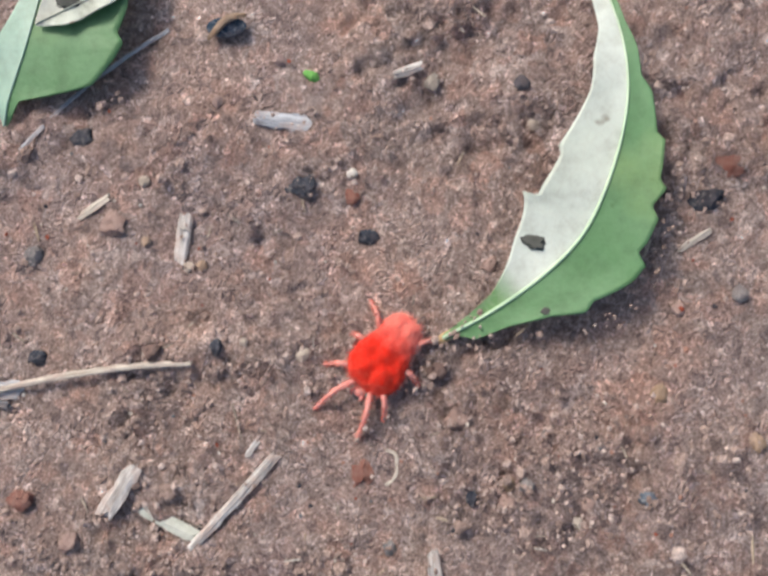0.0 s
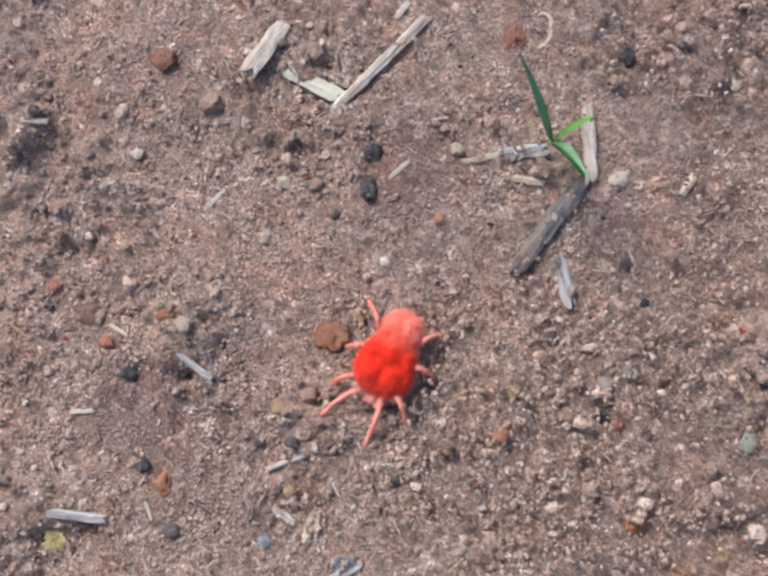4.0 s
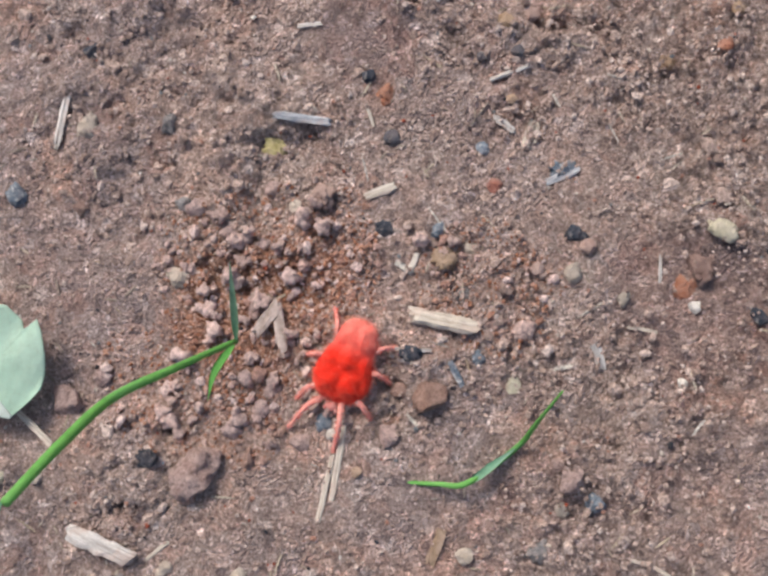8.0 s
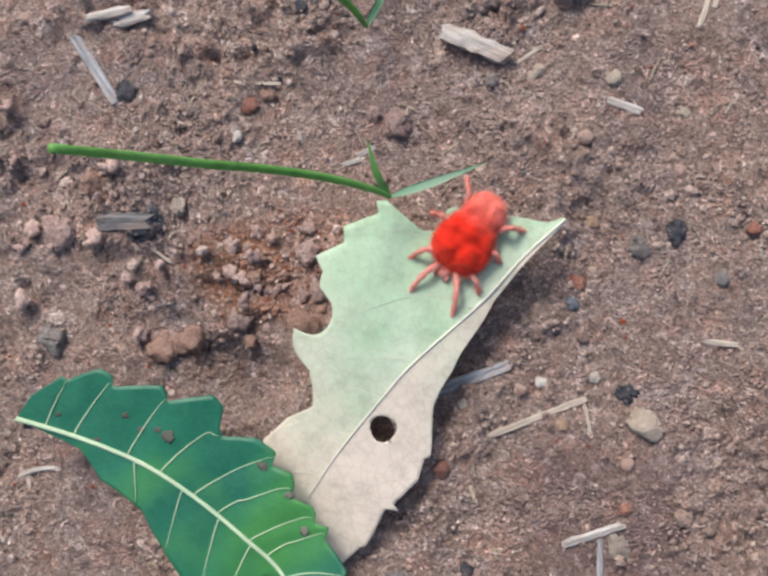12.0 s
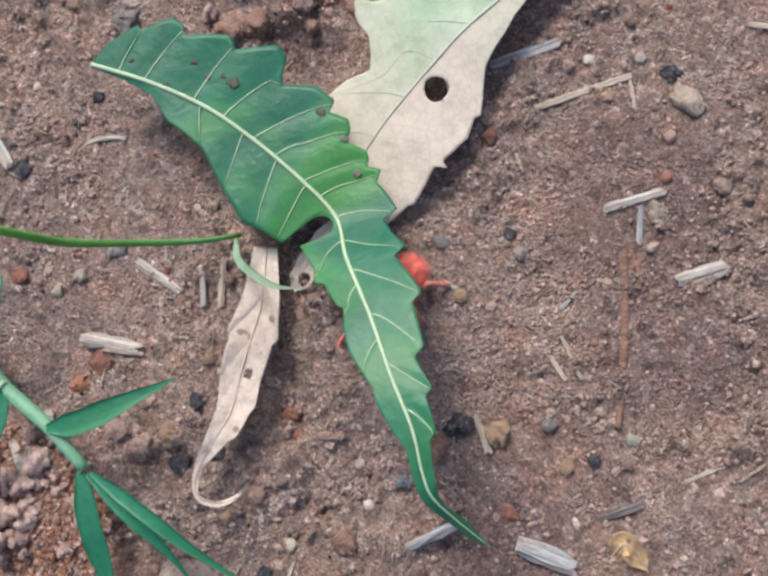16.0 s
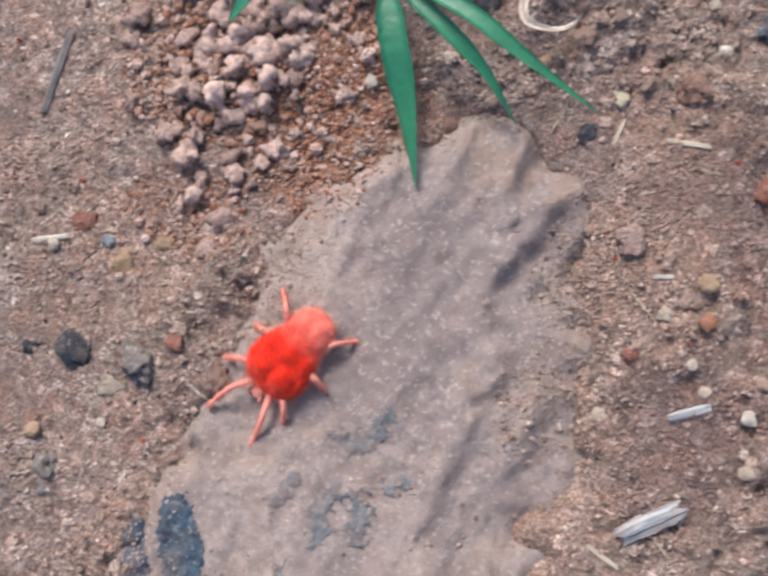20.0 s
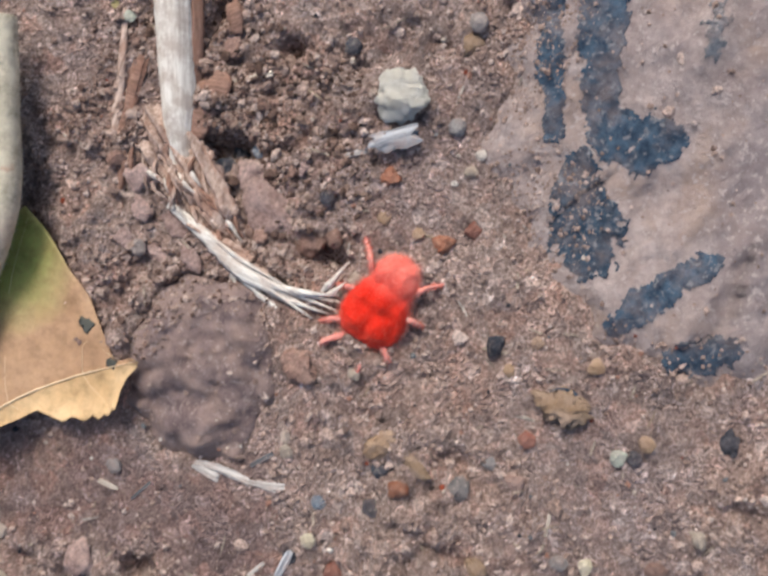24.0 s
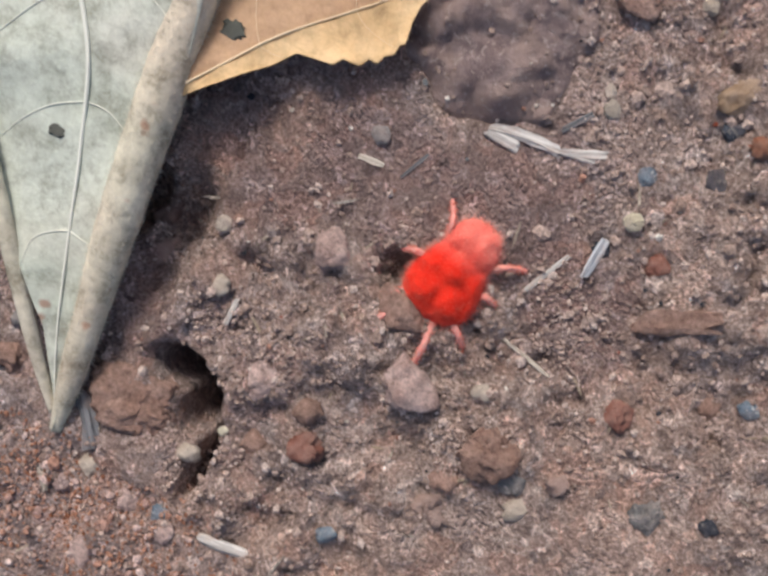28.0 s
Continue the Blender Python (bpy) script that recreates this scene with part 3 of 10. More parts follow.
def lump(seed, level, bumps, fine, facets=0):
    """A stone-like ball: noise bumps, with some flat broken sides."""
    v, f = BALLS[level]
    r = np.random.default_rng(seed)
    off = Vector(r.uniform(-50, 50, 3))
    d = np.array([1 + bumps * noise.noise(Vector(p) * 1.3 + off) + fine * noise.noise(Vector(p) * 3.7 + off) + fine * 0.6 * noise.noise(Vector(p) * 8.3 + off) + fine * 0.4 * noise.noise(Vector(p) * 17 + off) for p in v])
    v = v * d[:, None]
    return broken(v, seed, facets), f


def crumbly(seed, level):
    """A clod: knobs of a few sizes stuck together."""
    v, f = BALLS[level]
    off = Vector(np.random.default_rng(seed).uniform(-50, 50, 3))
    d = []
    for p in v:
        q = Vector(p)
        d.append(1 + 0.5 * noise.noise(q * 1.2 + off) + 0.3 * (0.5 - noise.voronoi(q * 2.1 + off)[0][0]) + 0.2 * (0.45 - noise.voronoi(q * 4.6 + off)[0][0]) + 0.12 * noise.noise(q * 9 + off) + 0.1 * noise.noise(q * 19 + off))
    return v * np.array(d)[:, None], f


def clump(seed):
    """A knobbly clump of soil grains stuck together, about 2 across: one skin over many small balls."""
    r = np.random.default_rng(seed)
    d, f = BALLS[3]
    mids, radii = [np.zeros(3)], [0.42]
    for _ in range(26):
        k = int(r.integers(0, len(mids)))
        out = r.normal(size=3) * np.array([1.25, 0.9, 0.6])
        q = r.uniform(0.17, 0.36)
        mids.append(mids[k] + out / np.linalg.norm(out) * (radii[k] + q) * 0.6)
        radii.append(q)
    far = np.full(len(d), 0.4)
    for mid, q in zip(mids, radii):
        b = d @ mid
        disc = b * b - (mid @ mid - q * q)
        far = np.maximum(far, np.where(disc > 0, b + np.sqrt(np.maximum(disc, 0)), 0))
    v = d * (far * r.uniform(0.95, 1.05, len(d)))[:, None]
    v = v / np.abs(v[:, :2]).max()
    return v - np.array([0, 0, v[:, 2].min()]), f


KNOBBLY = [clump(40 + k) for k in range(12)]
LUMPS = {n: [crumbly(900 + k, n) for k in range(14)] for n in (2, 3)}
SEED = [100]


def stone(name, x, y, across, material, label, category="pebble", long=1.0, flat=0.62, turn=0.0, sink=0.45, bumps=0.55, fine=0.36, level=3, facets=9, up=0.0, group="pebbles on the soil"):
    SEED[0] += 1
    v, f = crumbly(SEED[0], 5 if across > 8 else 4 if across > 3.4 else 3) if name == "soil_clod" else lump(SEED[0], max(level, 4) if across > 3.0 else level, bumps, fine, facets)
    if name == "soil_clod":
        v = broken(v, SEED[0], 4)
    if name == "soil_clod" and "knobbly" in label:
        v, f = KNOBBLY[SEED[0] % len(KNOBBLY)]
        sink = 0.16
    half = across * 0.46
    if name == "pebble" and across > 3.0:
        sink = max(sink, 0.6)
    v = v * np.array([half * long, half, half * flat])
    base = v[:, 2].min()
    ob = new(name, mesh_of(name, v - np.array([0, 0, base]), f, material, True))
    at(ob, x, y, ground(x, y) + up - sink * half * flat * 2, turn)
    return tagged(ob, label, category, group)


SMALL = {}


def small_stone(x, y, across, material, long=1.0, flat=0.62, turn=0.0):
    """A stone too small to pick apart: kept for one joined mesh for each colour."""
    SEED[0] += 1
    v, f = lump(SEED[0], 2, 0.35, 0.1, 4)
    half = across / 2
    v = v * np.array([half * long, half, half * flat])
    a = math.radians(turn)
    v = np.stack([v[:, 0] * math.cos(a) - v[:, 1] * math.sin(a) + x, v[:, 0] * math.sin(a) + v[:, 1] * math.cos(a) + y, v[:, 2] + ground(x, y) + half * flat * 0.4], -1)
    SMALL.setdefault(material.name, (material, []))[1].append((v, f))


def join_small():
    verts, faces, slots, mats, base = [], [], [], [], 0
    for k, (material, bits) in enumerate(SMALL.values()):
        mats.append(material)
        for v, f in bits:
            verts.append(v)
            faces.append(f + base)
            slots += [k] * len(f)
            base += len(v)
    me = mesh_of("small_pebbles", np.concatenate(verts), np.concatenate(faces), mats, False)
    me.polygons.foreach_set("material_index", slots)
    return tagged(new("small_pebbles", me), "many small mixed pebbles scattered over the soil", "pebbles", "", "stuff")


def slab_top(x, y):
    """Height of the slab's worn top: a long ridge, a fall beyond it, and grain."""
    q, c = inside(SLAB_LINE, x, y)
    bend = 0.34 * (lattice(x / 9 + 20, y / 9) - 0.5) + 0.1 * (lattice(x / 2.4 + 20, y / 3) - 0.5) - c
    h = broad(x, y) - 1.0 + 2.4 * rise(q, -0.1, 0.3) + 0.7 * np.exp(-(((bend - 0.34) / 0.09) ** 2)) - 1.0 * rise(bend, 0.36, 0.62) - 1.1 * rise(bend, 0.66, 0.9) + 0.7 * np.exp(-(((bend + 0.4) / 0.12) ** 2))
    h = h + 1.0 * (lattice((x - 0.16 * y) / 4.2 + 5, y / 13 + 40) - 0.5) + 0.6 * (lattice((x - 0.16 * y) / 1.7, y / 5 + 11) - 0.5) + 0.36 * (knobs(x, y, 4.4, 21) - 0.6) + 0.5 * (lattice(x / 1.1, y / 1.6) - 0.5)
    return h - 4.0 * rise(-q, 0.0, 0.25)


def flat_top(x, y):
    q, _ = inside(FLAT_LINE, x, y)
    h = broad(x, y) - 0.9 + 3.0 * rise(q, -0.2, 0.42) + 0.05 * (x + 135) + 2.4 * (lattice(x / 6.5 + 5, y / 6.5 + 40) - 0.5) + 1.2 * (lattice(x / 2.2, y / 2.2) - 0.5) + 0.8 * (knobs(x, y, 1.9, 33) - 0.5) + 0.4 * (lattice(x / 0.8, y / 0.8) - 0.5)
    return h - 4.0 * rise(-q, 0.0, 0.25)


def surface(x, y):
    """Top of whatever lies there: soil, slab or flat stone."""
    return np.maximum(relief(x, y), np.maximum(slab_top(x, y), flat_top(x, y)))


def bare(xy, r):
    """Places for loose grains: fewer on the stones and on smooth mud."""
    x, y = xy[:, 0], xy[:, 1]
    q = np.maximum(inside(SLAB_LINE, x, y)[0], inside(FLAT_LINE, x, y)[0])
    hole = np.zeros(len(xy))
    for px, py, rx, ry, deep in PITS:
        if deep > 6:
            hole = np.maximum(hole, np.hypot((x - px) / rx, (y - py) / ry) < 1.5)
    return xy[r.uniform(0, 1, len(xy)) > hole + np.maximum(0.94 * rise(q, 0.02, 0.3), 0.75 * muddy(x, y))]


def sheet(name, x0, x1, y0, y1, step, keep, height, thick, material, smooth=True):
    """A solid crust over a stretch of ground: kept where keep > 0, with a top, an underside and closed sides."""
    gx, gy = np.arange(x0, x1, step), np.arange(y0, y1, step)
    xx, yy = np.meshgrid(gx, gy, indexing="ij")
    ok, zz = keep(xx, yy) > 0, height(xx, yy)
    idx = np.arange(xx.size).reshape(xx.shape)
    quads = np.stack([idx[:-1, :-1], idx[1:, :-1], idx[1:, 1:], idx[:-1, 1:]], -1).reshape(-1, 4)
    quads = quads[ok.ravel()[quads].all(1)]
    v = np.stack([xx, yy, zz], -1).reshape(-1, 3)
    used = np.unique(quads)
    back = np.full(len(v), -1)
    back[used] = np.arange(len(used))
    v, quads, n = v[used], back[quads], len(used)
    edges = np.concatenate([quads[:, [k, (k + 1) % 4]] for k in range(4)])
    seen = {(a, b) for a, b in edges.tolist()}
    rim = np.array([(b, a, a + n, b + n) for a, b in seen if (b, a) not in seen])
    me = big_mesh(name, np.concatenate([v, v - np.array([0, 0, thick])]), np.concatenate([quads, quads[:, ::-1] + n, rim]), material, smooth)
    return new(name, me)


def bedded(name, line, top, material, label):
    xs, ys, ws = zip(*line)
    m = max(ws) * 1.3
    ob = sheet(name, min(xs) - m, max(xs) + m, min(ys) - m, max(ys) + m, 0.4, lambda x, y: inside(line, x, y)[0] + 0.2, top, 2.5, material)
    return tagged(ob, label, "stone")


def crust(slab, line, faint=False):
    """A thin blue-black crust on the slab along a line with half-widths, ragged and broken through."""
    xs, ys, ws = zip(*line)
    m = max(ws) * 1.7
    SEED[0] += 1
    k = SEED[0] * 1.7

    def keep(x, y):
        return inside(line, x, y)[0] + (0.5 if faint else 0.3) * (lattice(x / 1.9 + k, y / 1.9) - 0.5) + (1.2 if faint else 0.45) * (lattice(x / 0.6 + k, y / 0.6) - 0.5) + (0.6 if faint else 0.35) * (lattice(x / 0.3 + k, y / 0.3) - 0.5) - (0.14 if faint else -0.1)

    ob = sheet("black_crust", min(xs) - m, max(xs) + m, min(ys) - m, max(ys) + m, 0.22, keep, lambda x, y: np.maximum(slab_top(x, y), relief(x, y)) + 0.02 + 0.1 * lattice(x / 0.7, y / 0.7), 0.5, FAINT if faint else CRUST)
    ob.parent = slab
    return tagged(ob, "faint blue-grey flecks on the stone" if faint else "irregular blue-black crust on the stone")


def tube(points, radii, sides=8, squash=1.0, jitter=0.0, seed=0, caps=True, ragged=0.0):
    """Verts and faces of a tapered tube through points (mm)."""
    p = np.array(points, float)
    radii = np.interp(np.linspace(0, 1, len(p)), np.linspace(0, 1, len(radii)), radii)
    t = np.gradient(p, axis=0)
    t /= np.linalg.norm(t, axis=1)[:, None] + 1e-9
    side = np.cross(t, (0, 0, 1.0))
    side /= np.linalg.norm(side, axis=1)[:, None] + 1e-9
    up = np.cross(side, t)
    r = np.random.default_rng(seed)
    ribs = 1 + jitter * r.uniform(-1, 1, sides)
    verts, faces = [], []
    for i in range(len(p)):
        for k in range(sides):
            a = 2 * math.pi * k / sides
            q = radii[i] * ribs[k] * (1 + jitter * 0.4 * r.uniform(-1, 1))
            end = ragged * r.uniform(-0.5, 1.0) * radii[i] if i in (0, len(p) - 1) else 0.0
            verts.append(p[i] + side[i] * math.cos(a) * q + up[i] * math.sin(a) * q * squash + t[i] * end * (1 if i else -1))
    for i in range(len(p) - 1):
        for k in range(sides):
            a, b = i * sides + k, i * sides + (k + 1) % sides
            faces.append((a, a + sides, b + sides, b))
    if caps:
        faces.append(tuple(range(sides)))
        faces.append(tuple(range((len(p) - 1) * sides + sides - 1, (len(p) - 1) * sides - 1, -1)))
    return verts, faces


def smooth_line(points, count):
    """A Catmull-Rom line through a few points."""
    p = [np.array(q, float) for q in points]
    p = [2 * p[0] - p[1], *p, 2 * p[-1] - p[-2]]
    out = []
    for s in np.linspace(0, len(p) - 3 - 1e-6, count):
        i, u = int(s), s - int(s)
        a, b, c, d = p[i : i + 4]
        out.append(0.5 * (2 * b + (c - a) * u + (2 * a - 5 * b + 4 * c - d) * u**2 + (3 * b - a - 3 * c + d) * u**3))
    return np.array(out)


def stick(name, x0, y0, x1, y1, wide, material, label, thick=None, category="stick", bend=0.0, taper=1.0, lift=0.0, jitter=0.36, group="dry plant litter"):
    """A chip, straw or twig lying on the soil; its mesh runs along its own x."""
    SEED[0] += 1
    far = math.hypot(x1 - x0, y1 - y0)
    thick = thick or wide * 0.42
    n = max(5, min(24, int(far / 0.8)))
    s = np.linspace(-0.5, 0.5, n)
    line = [(u * far, bend * far * (0.25 - u * u) * 4, 0.05 * far * abs(bend) * math.cos(u * 9)) for u in s]
    radii = [wide / 2 * (1 - (1 - taper) * (u + 0.5)) for u in s]
    radii[0] *= 0.85
    radii[-1] *= 0.85
    v, f = tube(line, radii, 10, thick / wide, jitter, SEED[0], True, 1.3)
    ob = new(name, mesh_of(name, v, f, material, False))
    mx, my = (x0 + x1) / 2, (y0 + y1) / 2
    z0, z1, zm = ground(x0, y0), ground(x1, y1), ground(mx, my)
    z = max(zm, (z0 + z1) / 2) + thick * 0.32 + lift
    at(ob, mx, my, z, math.degrees(math.atan2(y1 - y0, x1 - x0)), 0, -math.degrees(math.atan2(z1 - z0, max(far, 1))) * 0.5)
    return tagged(ob, label, category, group)


def profile(stops):
    return lambda s: np.interp(s, [a for a, _ in stops], [b for _, b in stops])


def leaf(name, rib, left, right, material_left, material_right, label, teeth=0, tooth=0.0, tooth_left=None, cup=0.0, roll_left=0.0, roll_right=0.0,
         holes=(), bites=(), rib_wide=0.5, vein=None, veins=0, wavy=0.4, category="leaf", spots=(), under=None, seed=3, rows=90, cols=9, quilt=0.0, runs=((), ())):
    """A leaf from its midrib (mm, with heights), and half-widths along it. Teeth cut its margins; holes are (along, across, size in mm)."""
    top = empty(name, *rib[0])
    origin = np.array(rib[0], float)
    line = smooth_line(rib, rows) - origin
    s = np.linspace(0, 1, rows)
    t = np.gradient(line, axis=0)
    t /= np.linalg.norm(t, axis=1)[:, None]
    side = np.cross((0, 0, 1.0), t)
    side /= np.linalg.norm(side, axis=1)[:, None]
    wl, wr = profile(left)(s), profile(right)(s)
    r = np.random.default_rng(seed)
    wob = 1 + 0.12 * np.interp(s, np.linspace(0, 1, 13), r.uniform(-1, 1, 13))
    if teeth:
        saw = ((s * teeth + 0.35 * np.sin(s * 17)) % 1.0) ** 1.6
        wl = wl * (1 - (tooth if tooth_left is None else tooth_left) * saw) * wob
        wr = wr * (1 - tooth * np.roll(saw, 3)) * wob
    far = float(np.linalg.norm(np.diff(line, axis=0), axis=1).sum())
    for where, sgn, centre, radius in bites:
        d = np.abs(s - where) * far
        cut_to = np.where(d < radius, centre - np.sqrt(np.maximum(radius**2 - d**2, 0)), 1e9)
        if sgn > 0:
            wl = np.minimum(wl, np.maximum(cut_to, 0.4))
        else:
            wr = np.minimum(wr, np.maximum(cut_to, 0.4))
    across = np.linspace(-1, 1, 2 * cols + 1)
    verts, kill = [], set()
    phase = r.uniform(0, 6, 4)
    for i in range(rows):
        for j, a in enumerate(across):
            w = wl[i] if a > 0 else wr[i]
            roll = roll_left if a > 0 else roll_right
            d = abs(a) * w
            if abs(roll) > 1e-3:
                bend = math.radians(roll) * abs(a) ** 1.6
                out, upw = d * math.cos(bend * 0.5) ** 1.0 if abs(bend) < 1.2 else d * max(0.1, math.sin(bend) / bend), d * math.sin(bend * 0.5)
            else:
                out, upw = d, 0.0
            z = upw + cup * d * abs(a) + wavy * abs(a) * math.sin(s[i] * 21 + phase[0] + (2 if a > 0 else 0)) * 0.5 + 0.07 * wavy * math.sin(s[i] * 47 + a * 3 + phase[1])
            lanes = runs[0 if a > 0 else 1]
            if lanes:
                lane = float(np.interp(s[i], [p + (q - p) * abs(a) ** 1.3 for p, q in lanes], np.arange(len(lanes)), -0.5, len(lanes) - 0.5))
                z += quilt * min(1, abs(a) * 3) * (abs(math.sin(math.pi * lane)) - 0.6)
            if quilt and veins:
                z += quilt * math.sin(min(1, abs(a) * 1.3) * math.pi) * (abs(math.sin(math.pi * ((s[i] - 0.06) / 0.84 * veins - abs(a) * w * 0.62 / (far / rows) / rows / 0.84 * veins))) - 0.6)
            verts.append(line[i] + side[i] * out * (1 if a > 0 else -1) + np.array([0, 0, z]))
            for hs, ha, hd in holes:
                k = int(hs * (rows - 1))
                mid = line[k] + side[k] * ha * (wl[k] if ha > 0 else wr[k])
                d = verts[-1][:2] - mid[:2]
                near = float(np.hypot(*d)) / (hd / 2)
                if near < 0.72:
                    kill.add(i * len(across) + j)
                elif near < 1.12:
                    verts[-1][:2] = mid[:2] + d / near * (1 + 0.05 * math.sin(3 * math.atan2(d[1], d[0])))
    n = len(across)
    v = np.array(verts)
    thick = 0.16
    both = np.concatenate([v, v - np.array([0, 0, thick])])
    faces, slots = [], []
    for i in range(rows - 1):
        for j in range(n - 1):
            q = (i * n + j, i * n + j + 1, (i + 1) * n + j + 1, (i + 1) * n + j)
            if any(k in kill for k in q):
                continue
            k = 0 if j >= cols else 1
            faces.append(q[::-1])
            slots.append(k)
            faces.append(tuple(x + len(v) for x in q))
            slots.append(2)
    edges = {}
    for q, k in zip(faces[::2], slots[::2]):
        for a, b in zip(q, q[1:] + q[:1]):
            edges[(a, b)] = k
    for (a, b), k in edges.items():
        if (b, a) not in edges:
            faces.append((b, a, a + len(v), b + len(v)))
            slots.append(k)
    me = mesh_of("blade", both, faces, [material_left, material_right, under or material_left])
    me.polygons.foreach_set("material_index", slots)
    part("blade", me, top)
    vm = vein or VEIN
    cut = [i for i in range(rows) if i * n + cols not in kill]
    rv, rf = tube(line[cut[0] : cut[-1] + 1] + np.array([0, 0, 0.1]), [rib_wide * 0.5, rib_wide * 0.42, rib_wide * 0.12], 6)
    part("midrib", mesh_of("midrib", rv, rf, vm), top, "pale raised midrib")
    for q in range(veins):
        i0 = int(rows * (0.06 + 0.84 * q / max(1, veins)))
        for sgn in (1, -1):
            pts = []
            for k in range(cols):
                i = min(rows - 1, i0 + int(round((k / cols) ** 1.6 * (wl[i0] if sgn > 0 else wr[i0]) * 0.8 / (np.linalg.norm(line[1] - line[0]) + 1e-6))))
                idx = i * n + cols + sgn * k
                if idx in kill or i * n + cols in kill:
                    break
                pts.append(v[idx] + np.array([0, 0, 0.04]))
            w = wl[i0] if sgn > 0 else wr[i0]
            if len(pts) > 5 and w > 1.5:
                sv, sf = tube(smooth_line([pts[0], pts[len(pts) // 3], pts[2 * len(pts) // 3], pts[-1]], 12), [rib_wide * 0.14, rib_wide * 0.05], 5)
                part("side_vein", mesh_of("side_vein", sv, sf, vm), top)
    grid = v.reshape(rows, n, 3)
    for sgn, lanes in zip((1, -1), runs):
        for p, q in lanes:
            pts = []
            for a in np.linspace(0, 0.95, 14):
                u, w = min(rows - 1.001, (p + (q - p) * a**1.3) * (rows - 1)), cols + sgn * a * cols
                i, j = int(u), min(n - 2, int(w))
                fu, fw = u - i, w - j
                if {i * n + j, i * n + j + 1, (i + 1) * n + j} & kill:
                    break
                pts.append((grid[i, j] * (1 - fu) + grid[i + 1, j] * fu) * (1 - fw) + (grid[i, j + 1] * (1 - fu) + grid[i + 1, j + 1] * fu) * fw + np.array([0, 0, 0.05]))
            if len(pts) > 5:
                sv, sf = tube(pts, [rib_wide * 0.17, rib_wide * 0.12, rib_wide * 0.05], 5)
                part("side_vein", mesh_of("side_vein", sv, sf, vm), top)
    for hs, ha, hd in spots:
        i, j = int(hs * (rows - 1)), int(round((ha + 1) / 2 * (n - 1)))
        SEED[0] += 1
        sv, sf = lump(SEED[0], 3, 0.75, 0.3)
        part("leaf_spot", mesh_of("leaf_spot", sv * np.array([hd / 2, hd / 2 * 0.8, 0.03]) + v[i * n + j] + np.array([0, 0, 0.05]), sf, SPOT), top, "dark blotch or tear on the leaf")
    return tagged(top, label, category, "fallen leaves")


def blade(name, points, wide, material, parent, label="", fold=0.1):
    """A grass blade: a folded strip with thickness, pointed at its end."""
    line = smooth_line(points, 26)
    s = np.linspace(0, 1, len(line))
    w = wide / 2 * np.minimum(1, np.minimum(0.34 + s * 3.2, (1 - s) * 1.9 + 0.03))
    t = np.gradient(line, axis=0)
    t /= np.linalg.norm(t, axis=1)[:, None]
    side = np.cross((0, 0, 1.0), t)
    side /= np.linalg.norm(side, axis=1)[:, None] + 1e-9
    up = np.cross(t, side)
    verts, faces = [], []
    for i in range(len(line)):
        for a in (-1, -0.5, 0, 0.5, 1):
            verts.append(line[i] + side[i] * a * w[i] + up[i] * fold * w[i] * abs(a))
    m = len(verts)
    verts += [p - np.array([0, 0, 0.14]) for p in verts]
    for i in range(len(line) - 1):
        for j in range(4):
            q = (i * 5 + j, i * 5 + j + 1, i * 5 + j + 6, i * 5 + j + 5)
            faces += [q[::-1], tuple(k + m for k in q)]
        for j in (0, 4):
            a, b = i * 5 + j, i * 5 + j + 5
            faces.append((a, b, b + m, a + m) if j == 0 else (b, a, a + m, b + m))
    return part(name, mesh_of(name, verts, faces, material), parent, label)


def stem(name, points, radii, material, parent, label="", jitter=0.0, sides=8, steps=30):
    SEED[0] += 1
    v, f = tube(smooth_line(points, steps), radii, sides, 1.0, jitter, SEED[0])
    return part(name, mesh_of(name, v, f, material), parent, label)


# ---- the ground: one sheet to the horizon, finest along the animal's way ----
def graded(lo, hi, step):
    mid = list(np.arange(lo, hi, step))
    out, a, d = [], hi, step
    while a < 60000:
        a += d
        d *= 1.32
        out.append(a)
    left, a, d = [], lo, step
    while a > -60000:
        a -= d
        d *= 1.32
        left.append(a)
    return np.array(left[::-1] + mid + out)


def build_ground():
    gx, gy = graded(-186, 52, 0.6), graded(-436, 54, 0.6)
    xx, yy = np.meshgrid(gx, gy, indexing="ij")
    zz = relief(xx, yy)
    n, m = xx.shape
    idx = np.arange(n * m).reshape(n, m)
    quads = np.stack([idx[:-1, :-1], idx[1:, :-1], idx[1:, 1:], idx[:-1, 1:]], -1).reshape(-1, 4)
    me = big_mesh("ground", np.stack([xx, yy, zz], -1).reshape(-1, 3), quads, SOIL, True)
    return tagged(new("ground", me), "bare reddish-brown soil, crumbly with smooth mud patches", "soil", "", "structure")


build_ground()
TRACK = np.array([(-11, 7), (-31, -29), (-27, -59), (-45, -86), (-56, -104), (-74, -153), (-93, -164), (-88, -197), (-84, -212), (-90, -243), (-103, -265), (-128, -307), (-121, -341), (-126, -368), (-134, -379)], float)


def along(count, spread, r):
    """Random places round the animal's way."""
    k = r.uniform(0, len(TRACK) - 1, count)
    i = np.minimum(k.astype(int), len(TRACK) - 2)
    c = TRACK[i] + (TRACK[i + 1] - TRACK[i]) * (k - i)[:, None]
    return c + r.uniform(-1, 1, (count, 2)) * np.array(spread)


